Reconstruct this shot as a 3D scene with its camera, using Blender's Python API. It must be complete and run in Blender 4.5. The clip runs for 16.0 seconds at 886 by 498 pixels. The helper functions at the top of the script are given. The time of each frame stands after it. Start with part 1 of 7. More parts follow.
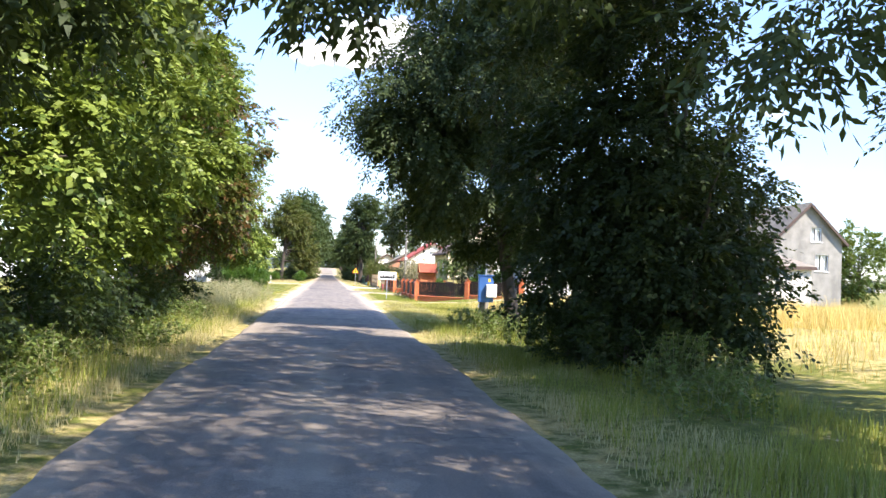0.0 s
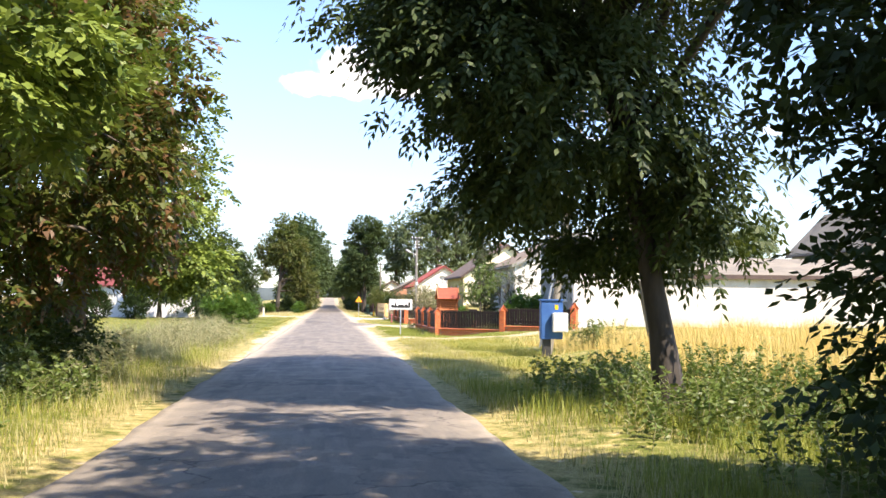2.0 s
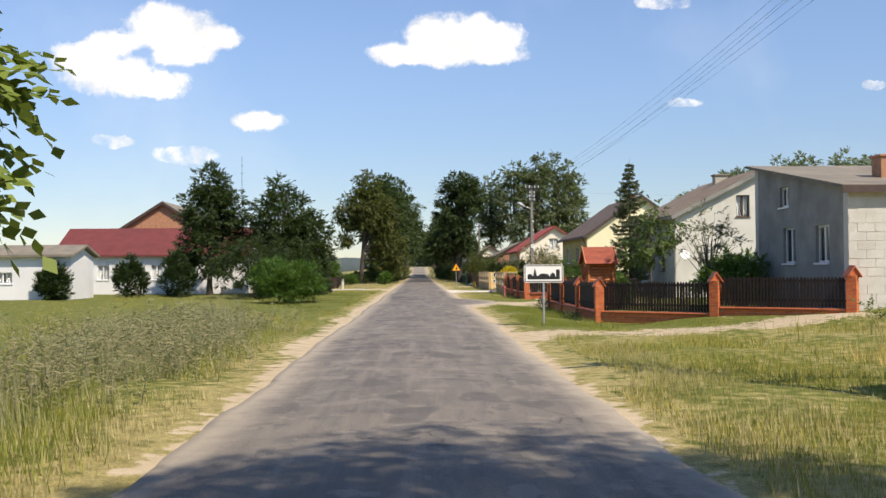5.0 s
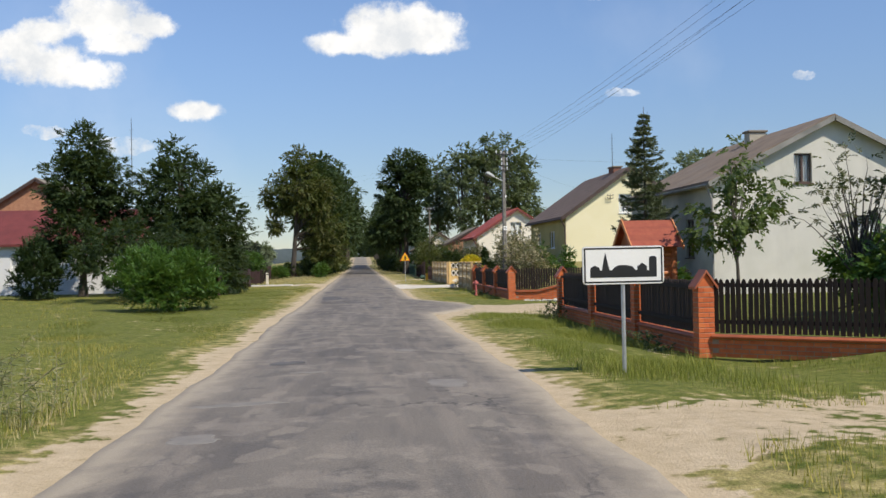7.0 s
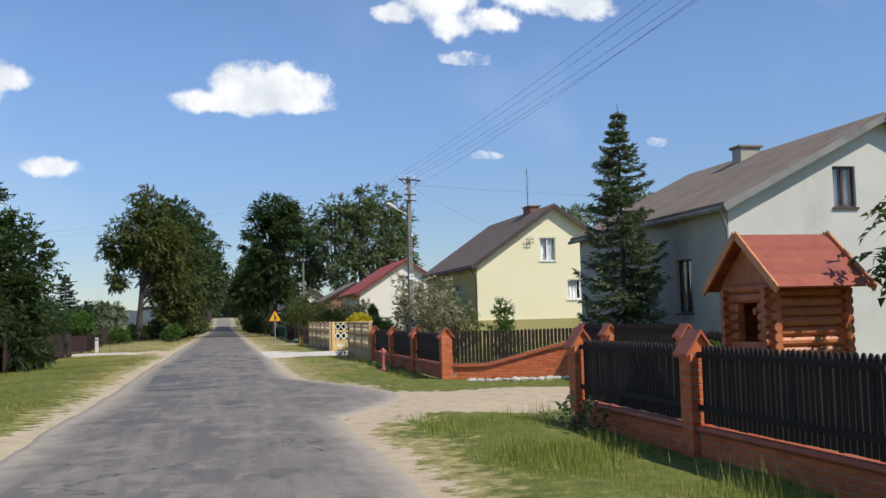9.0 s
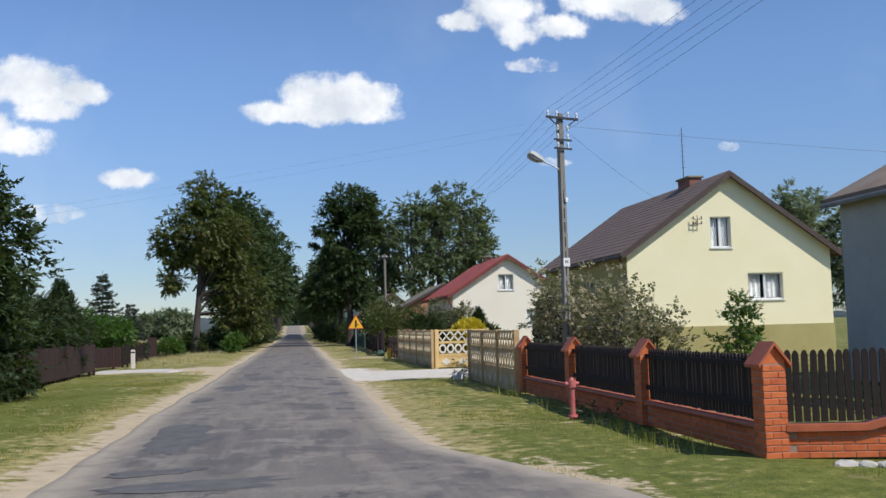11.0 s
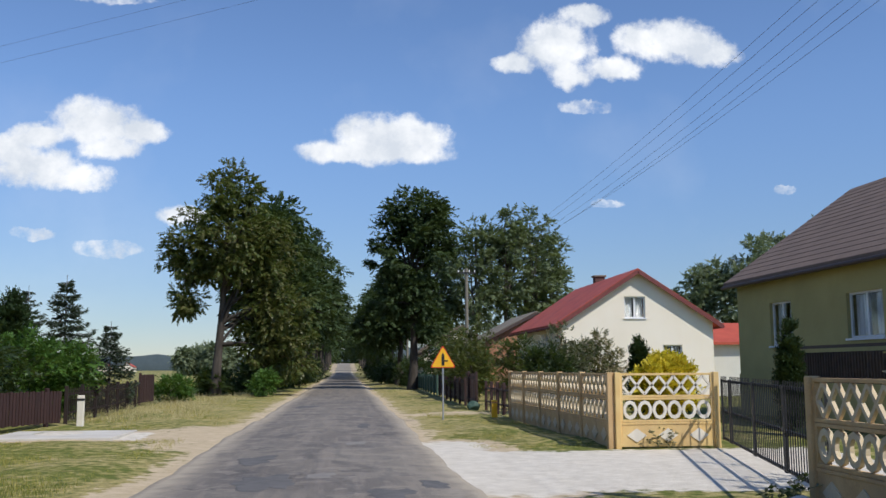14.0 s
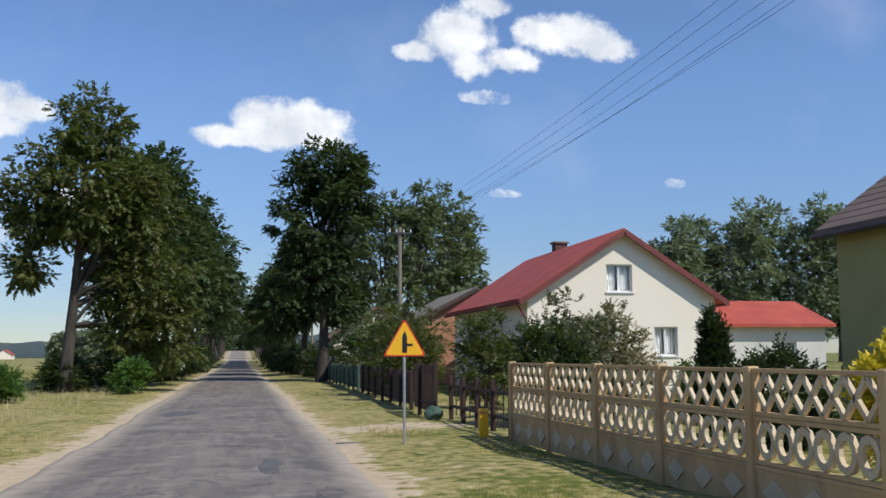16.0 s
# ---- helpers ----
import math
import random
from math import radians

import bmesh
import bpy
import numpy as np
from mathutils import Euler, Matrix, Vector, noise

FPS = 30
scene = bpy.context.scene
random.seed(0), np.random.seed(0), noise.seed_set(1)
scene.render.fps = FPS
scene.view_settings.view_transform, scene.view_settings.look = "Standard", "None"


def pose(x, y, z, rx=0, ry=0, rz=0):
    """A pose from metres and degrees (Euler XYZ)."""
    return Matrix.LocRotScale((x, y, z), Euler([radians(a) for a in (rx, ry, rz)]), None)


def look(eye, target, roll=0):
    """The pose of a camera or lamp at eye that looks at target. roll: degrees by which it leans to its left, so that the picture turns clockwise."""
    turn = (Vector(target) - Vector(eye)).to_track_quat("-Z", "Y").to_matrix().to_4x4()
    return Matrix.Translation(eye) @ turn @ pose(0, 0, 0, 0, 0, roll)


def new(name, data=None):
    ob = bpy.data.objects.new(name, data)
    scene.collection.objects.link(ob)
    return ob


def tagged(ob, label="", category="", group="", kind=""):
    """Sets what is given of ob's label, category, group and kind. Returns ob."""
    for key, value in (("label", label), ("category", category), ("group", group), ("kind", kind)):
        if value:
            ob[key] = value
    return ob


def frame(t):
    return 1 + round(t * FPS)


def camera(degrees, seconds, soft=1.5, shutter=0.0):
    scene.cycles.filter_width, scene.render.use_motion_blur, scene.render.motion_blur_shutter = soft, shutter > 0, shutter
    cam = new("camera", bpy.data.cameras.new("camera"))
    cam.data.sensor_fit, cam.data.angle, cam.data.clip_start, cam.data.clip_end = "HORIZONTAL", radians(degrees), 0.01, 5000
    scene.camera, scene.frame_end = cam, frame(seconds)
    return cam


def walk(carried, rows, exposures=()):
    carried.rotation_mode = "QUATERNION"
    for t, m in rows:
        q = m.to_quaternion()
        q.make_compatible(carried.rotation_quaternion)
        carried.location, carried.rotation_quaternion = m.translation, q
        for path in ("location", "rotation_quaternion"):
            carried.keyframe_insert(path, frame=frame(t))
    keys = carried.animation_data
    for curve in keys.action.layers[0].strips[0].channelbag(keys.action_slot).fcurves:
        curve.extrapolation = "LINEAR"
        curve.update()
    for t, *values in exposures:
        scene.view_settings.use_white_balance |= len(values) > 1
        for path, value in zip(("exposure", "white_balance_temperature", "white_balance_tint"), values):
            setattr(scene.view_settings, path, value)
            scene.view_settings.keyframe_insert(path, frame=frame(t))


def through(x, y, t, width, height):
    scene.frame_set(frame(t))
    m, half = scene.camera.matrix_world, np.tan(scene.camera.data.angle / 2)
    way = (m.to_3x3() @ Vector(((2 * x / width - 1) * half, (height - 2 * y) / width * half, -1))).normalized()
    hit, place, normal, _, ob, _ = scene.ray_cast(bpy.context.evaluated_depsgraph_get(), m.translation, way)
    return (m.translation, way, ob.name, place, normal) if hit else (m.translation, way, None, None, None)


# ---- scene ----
# Camera: seconds, place in metres, turn to the left, tilt up and roll in degrees.
cam = camera(50.18, 16.0, soft=1.5)
PATH = [
    (0.0, -0.37, 0.00, 1.60, -6.92, 1.64, 2.17),
    (0.5, -0.29, 3.25, 1.60, -6.13, 2.65, 2.60),
    (1.0, -0.21, 6.49, 1.60, -5.95, 3.61, 2.20),
    (1.5, -0.13, 9.73, 1.60, -6.29, 3.86, 1.44),
    (2.0, -0.09, 13.04, 1.60, -6.80, 3.24, 0.48),
    (2.5, -0.08, 16.34, 1.60, -7.17, 2.60, -0.51),
    (3.0, -0.09, 19.52, 1.61, -7.91, 2.10, -1.25),
    (3.5, -0.10, 22.58, 1.59, -8.38, 2.00, -0.37),
    (4.0, -0.16, 25.64, 1.60, -6.72, 1.87, -0.51),
    (4.5, -0.22, 28.80, 1.61, -3.05, 1.54, -0.31),
    (4.7, -0.25, 30.07, 1.60, -1.44, 1.45, -0.46),
    (6.8, -0.27, 45.78, 1.60, -3.65, 0.55, -1.27),
    (7.0, -0.24, 47.11, 1.61, -4.98, 0.65, -1.09),
    (7.5, -0.14, 50.36, 1.59, -8.00, 1.07, -0.54),
    (8.0, -0.03, 53.62, 1.58, -10.48, 1.87, -0.67),
    (8.5, 0.08, 56.76, 1.58, -12.20, 3.09, -0.88),
    (9.0, 0.11, 60.05, 1.58, -13.06, 4.10, -1.48),
    (9.5, 0.14, 63.47, 1.59, -12.85, 4.50, -1.69),
    (9.7, 0.16, 64.85, 1.61, -12.39, 4.47, -1.74),
    (11.8, 0.24, 78.40, 1.58, -7.40, 5.09, -1.47),
    (12.0, 0.23, 79.61, 1.59, -7.15, 5.61, -1.53),
    (12.5, 0.21, 82.60, 1.61, -6.66, 7.09, -1.26),
    (13.0, 0.18, 85.58, 1.59, -6.31, 7.52, -0.67),
    (13.5, 0.18, 88.47, 1.56, -6.28, 7.06, -0.38),
    (14.0, 0.20, 91.54, 1.59, -5.90, 7.14, -0.36),
    (14.5, 0.23, 94.67, 1.60, -5.96, 7.34, -0.43),
    (15.0, 0.24, 97.84, 1.64, -7.19, 7.28, -0.30),
    (15.5, 0.26, 100.71, 1.62, -9.43, 6.82, -0.15),
    (16.0, 0.24, 103.54, 1.61, -12.08, 6.37, -0.32),
]
# Seconds, stops, white balance: the camera opens up and warms in the shade, then closes down in the sun.
EXPOSURES = [(0.0, 1.85, 6900, 16), (1.0, 1.9, 7000, 14), (1.5, 1.9, 7100, 15), (2.0, 1.7, 7400, 16), (2.5, 1.5, 7800, 18), (3.0, 1.19, 8500, 22), (3.5, 0.85, 8400, 20), (4.5, 0.6, 7800, 14), (7.0, 0.22, 7000, 10), (8.5, 0.28, 6750, 10), (9.5, 0.08, 6450, 10), (12.0, 0.12, 6400, 10), (13.0, 0.11, 6400, 10), (14.0, 0.08, 6400, 10), (16.0, 0.12, 6400, 10)]
walk(cam, [(t, pose(x, y, z, 90 + tilt, 0, turn) @ pose(0, 0, 0, 0, 0, roll)) for t, x, y, z, turn, tilt, roll in PATH], EXPOSURES)

# ---- daylight ----
SUN_FROM = Vector((0.83, -0.95, 1.48)).normalized()
sun_data = bpy.data.lights.new("sun", "SUN")
sun_data.energy, sun_data.angle, sun_data.color = 3.6, radians(0.53), (1.0, 0.95, 0.87)
sun = new("sun", sun_data)
sun.matrix_world = look((0, 0, 60), Vector((0, 0, 60)) - SUN_FROM)

# Fair-weather clouds, each a group of lobes: (sideways, up, half width, half height), all by the way ahead.
CLOUDS = [
    (-0.019, 0.229, 0.031, 0.015), (0.017, 0.246, 0.037, 0.027), (0.053, 0.246, 0.043, 0.027), (0.088, 0.243, 0.028, 0.023), (0.035, 0.229, 0.079, 0.014),
    (0.233, 0.356, 0.044, 0.035), (0.266, 0.390, 0.027, 0.015), (0.182, 0.333, 0.023, 0.012), (0.248, 0.321, 0.026, 0.019), (0.297, 0.330, 0.033, 0.016),
    (0.367, 0.363, 0.059, 0.028), (0.414, 0.353, 0.030, 0.021), (0.321, 0.365, 0.025, 0.018),
    (-0.264, 0.257, 0.050, 0.030), (-0.318, 0.244, 0.034, 0.014), (-0.350, 0.226, 0.04, 0.02), (-0.214, 0.249, 0.027, 0.014), (-0.324, 0.208, 0.047, 0.025), (-0.276, 0.197, 0.035, 0.018), (-0.248, 0.229, 0.035, 0.015),
    (0.264, 0.285, 0.029, 0.009), (0.283, 0.176, 0.020, 0.005), (0.488, 0.194, 0.016, 0.006),
    (-0.244, 0.123, 0.034, 0.0109), (-0.321, 0.139, 0.023, 0.008), (-0.167, 0.159, 0.026, 0.0125), (-0.243, 0.394, 0.042, 0.008),
]
world = bpy.data.worlds.new("sky")
scene.world = world
world.use_nodes = True
wn, wl = world.node_tree.nodes, world.node_tree.links
wn.clear()


def wmath(op, a, b=None, clamp=False):
    n = wn.new("ShaderNodeMath")
    n.operation, n.use_clamp = op, clamp
    if op == "SMOOTH_MAX":
        n.inputs[2].default_value = 0.9
    for i, v in enumerate((a, b)):
        if v is None:
            continue
        if isinstance(v, (int, float)):
            n.inputs[i].default_value = v
        else:
            wl.new(v, n.inputs[i])
    return n.outputs[0]


sky = wn.new("ShaderNodeTexSky")
sky.sky_type, sky.sun_disc = "NISHITA", False
sky.sun_elevation, sky.sun_rotation = radians(49.6), radians(138.9)
sky.air_density, sky.dust_density, sky.ozone_density, sky.altitude = 1.0, 0.05, 2.0, 100
coord = wn.new("ShaderNodeTexCoord").outputs["Generated"]
split = wn.new("ShaderNodeSeparateXYZ")
wl.new(coord, split.inputs[0])
ahead = wmath("MAXIMUM", split.outputs[1], 0.02)
side, rise = wmath("DIVIDE", split.outputs[0], ahead), wmath("DIVIDE", split.outputs[2], ahead)
flat = wn.new("ShaderNodeCombineXYZ")
wl.new(side, flat.inputs[0]), wl.new(rise, flat.inputs[1])
true_side, true_rise = side, rise


def wnoise(scale, detail, rough=0.6):
    n = wn.new("ShaderNodeTexNoise")
    n.inputs["Scale"].default_value, n.inputs["Detail"].default_value, n.inputs["Roughness"].default_value = scale, detail, rough
    wl.new(flat.outputs[0], n.inputs["Vector"])
    return n.outputs["Fac"]


# billows: the lobes' outlines wander
side = wmath("ADD", side, wmath("MULTIPLY", wmath("SUBTRACT", wnoise(22.0, 4.0), 0.5), 0.024))
rise = wmath("ADD", rise, wmath("MULTIPLY", wmath("SUBTRACT", wnoise(27.0, 4.0), 0.5), 0.020))
shape = None
for cx, cy, a, b in CLOUDS:
    ex = wmath("POWER", wmath("ABSOLUTE", wmath("MULTIPLY", wmath("SUBTRACT", side, cx), 1 / a)), 2.0)
    v = wmath("MULTIPLY", wmath("SUBTRACT", rise, cy), 1 / b)
    ey = wmath("POWER", wmath("MAXIMUM", v, wmath("MULTIPLY", v, -1.12)), 2.0)
    lobe = wmath("SUBTRACT", 1.0, wmath("ADD", ex, ey))
    if b < 0.011:
        lobe = wmath("MINIMUM", lobe, 0.2)
    shape = lobe if shape is None else wmath("SMOOTH_MAX", shape, lobe)
ragged = wmath("ADD", shape, wmath("MULTIPLY", wmath("SUBTRACT", wnoise(48.0, 9.0, 0.62), 0.5), 2.0))
cover = wn.new("ShaderNodeMapRange")
cover.interpolation_type = "SMOOTHSTEP"
cover.inputs["From Min"].default_value, cover.inputs["From Max"].default_value = -0.25, 0.75
wl.new(ragged, cover.inputs["Value"])
front = wmath("GREATER_THAN", split.outputs[1], 0.05)
thin = wn.new("ShaderNodeMapRange")
thin.inputs["From Min"].default_value, thin.inputs["From Max"].default_value, thin.inputs["To Max"].default_value = 0.52, 0.85, 0.22
wl.new(wnoise(3.2, 6.0, 0.5), thin.inputs["Value"])
amount = wmath("MULTIPLY", wmath("MAXIMUM", cover.outputs[0], thin.outputs[0]), front, True)
grey = wn.new("ShaderNodeMixRGB")
wl.new(wmath("MULTIPLY", wmath("SUBTRACT", wnoise(16.0, 6.0), 0.38), 3.0, True), grey.inputs["Fac"])
grey.inputs["Color1"].default_value, grey.inputs["Color2"].default_value = (6.0, 6.45, 7.1, 1), (9.6, 9.6, 9.6, 1)
tone = wn.new("ShaderNodeMixRGB")
tone.blend_type = "MULTIPLY"
tone.inputs["Fac"].default_value = 1.0
height = wn.new("ShaderNodeMapRange")
height.interpolation_type = "SMOOTHSTEP"
height.inputs["From Max"].default_value = 0.30
wl.new(split.outputs[2], height.inputs["Value"])
air = wn.new("ShaderNodeMixRGB")
air.inputs["Color1"].default_value, air.inputs["Color2"].default_value = (0.56, 0.62, 0.76, 1), (0.86, 0.97, 1.17, 1)
wl.new(height.outputs[0], air.inputs["Fac"]), wl.new(air.outputs[0], tone.inputs["Color2"])
wl.new(sky.outputs[0], tone.inputs["Color1"])
mixed = wn.new("ShaderNodeMixRGB")
wl.new(amount, mixed.inputs["Fac"]), wl.new(tone.outputs[0], mixed.inputs["Color1"]), wl.new(grey.outputs[0], mixed.inputs["Color2"])
back = wn.new("ShaderNodeBackground")
back.inputs["Strength"].default_value = 0.11
wl.new(mixed.outputs[0], back.inputs["Color"])
wout = wn.new("ShaderNodeOutputWorld")
wl.new(back.outputs[0], wout.inputs["Surface"])

# ---- materials ----
class Shader:
    """A small builder for one principled material."""

    def __init__(self, name):
        self.mat = bpy.data.materials.new(name)
        self.mat.use_nodes = True
        self.n, self.l = self.mat.node_tree.nodes, self.mat.node_tree.links
        self.b = self.n["Principled BSDF"]
        self.geo = self.n.new("ShaderNodeNewGeometry")

    def put(self, value, socket):
        if isinstance(value, bpy.types.NodeSocket):
            self.l.new(value, socket)
        elif isinstance(value, tuple):
            socket.default_value = (*value, 1) if len(value) == 3 and socket.type == "RGBA" else value
        else:
            socket.default_value = value

    def noise(self, scale, detail=4.0, stretch=(1, 1, 1), rough=0.55, kind="ShaderNodeTexNoise", coords=None):
        m = self.n.new("ShaderNodeMapping")
        m.inputs["Scale"].default_value = stretch
        self.l.new(coords or self.geo.outputs["Position"], m.inputs["Vector"])
        t = self.n.new(kind)
        t.inputs["Scale"].default_value = scale
        if kind == "ShaderNodeTexNoise":
            t.inputs["Detail"].default_value, t.inputs["Roughness"].default_value = detail, rough
        self.l.new(m.outputs[0], t.inputs["Vector"])
        return t.outputs["Fac"] if kind == "ShaderNodeTexNoise" else t.outputs["Distance"]

    def span(self, value, lo, hi, to_lo=0.0, to_hi=1.0):
        r = self.n.new("ShaderNodeMapRange")
        self.put(value, r.inputs["Value"])
        for k, v in (("From Min", lo), ("From Max", hi), ("To Min", to_lo), ("To Max", to_hi)):
            self.put(v, r.inputs[k])
        return r.outputs[0]

    def mix(self, fac, a, b, blend="MIX"):
        m = self.n.new("ShaderNodeMixRGB")
        m.blend_type = blend
        self.put(fac, m.inputs["Fac"]), self.put(a, m.inputs["Color1"]), self.put(b, m.inputs["Color2"])
        return m.outputs[0]

    def math(self, op, a, b):
        m = self.n.new("ShaderNodeMath")
        m.operation = op
        self.put(a, m.inputs[0]), self.put(b, m.inputs[1])
        return m.outputs[0]

    def attr(self, name):
        a = self.n.new("ShaderNodeAttribute")
        a.attribute_name = name
        return a.outputs["Fac"]

    def bump(self, height, strength=0.3, distance=0.02):
        b = self.n.new("ShaderNodeBump")
        b.inputs["Strength"].default_value, b.inputs["Distance"].default_value = strength, distance
        self.l.new(height, b.inputs["Height"])
        self.l.new(b.outputs[0], self.b.inputs["Normal"])

    def end(self, colour, rough=0.8, metal=0.0, spec=0.5):
        self.put(colour, self.b.inputs["Base Color"]), self.put(rough, self.b.inputs["Roughness"])
        self.put(metal, self.b.inputs["Metallic"]), self.put(spec, self.b.inputs["Specular IOR Level"])
        return self.mat


def surface(name, a, b, scale=3.0, rough=0.8, bump=0.25, grain=60.0, metal=0.0, stain=None, stretch=(1, 1, 1), vary=0.0):
    """Two tones in large noise, fine grain in colour and relief, optional stains, optional change from piece to piece."""
    s = Shader(name)
    colour = s.mix(s.span(s.noise(scale, 5, stretch), 0.3, 0.7), a, b)
    fine = s.noise(grain, 3, stretch)
    colour = s.mix(0.35, colour, s.mix(fine, (0.25, 0.25, 0.25), (1.0, 1.0, 1.0)), "OVERLAY")
    if stain:
        colour = s.mix(s.span(s.noise(scale * 0.45, 6, (1, 1, 0.35)), 0.52, 0.75, 0, 0.6), colour, stain)
    if vary:
        info = s.n.new("ShaderNodeObjectInfo")
        colour = s.mix(vary, colour, s.mix(info.outputs["Random"], (0.2, 0.2, 0.2), (0.85, 0.85, 0.85)), "OVERLAY")
    s.bump(fine, bump, 0.01)
    return s.end(colour, s.span(fine, 0.2, 0.8, max(rough - 0.1, 0.05), min(rough + 0.1, 1)), metal)


def leafy(name, a, b, c=None, shine=0.45, through=0.35):
    """Foliage: colour changes from leaf to leaf, and some light comes through."""
    s = Shader(name)
    r = s.geo.outputs["Random Per Island"]
    colour = s.mix(r, a, b)
    clump = s.span(s.noise(0.55, 3), 0.38, 0.66)
    colour = s.mix(s.math("MULTIPLY", clump, 0.5), colour, b)
    if c:
        colour = s.mix(s.span(s.math("ADD", r, s.math("MULTIPLY", s.noise(0.4, 3), 1.6)), 1.2, 1.6), colour, c)
    s.end(colour, shine, 0.0, 0.35)
    t = s.n.new("ShaderNodeBsdfTranslucent")
    s.put(s.mix(0.40, colour, (0.22, 0.28, 0.03)), t.inputs["Color"])
    m = s.n.new("ShaderNodeMixShader")
    m.inputs["Fac"].default_value = through
    s.l.new(s.b.outputs[0], m.inputs[1]), s.l.new(t.outputs[0], m.inputs[2])
    s.l.new(m.outputs[0], s.n["Material Output"].inputs["Surface"])
    return s.mat


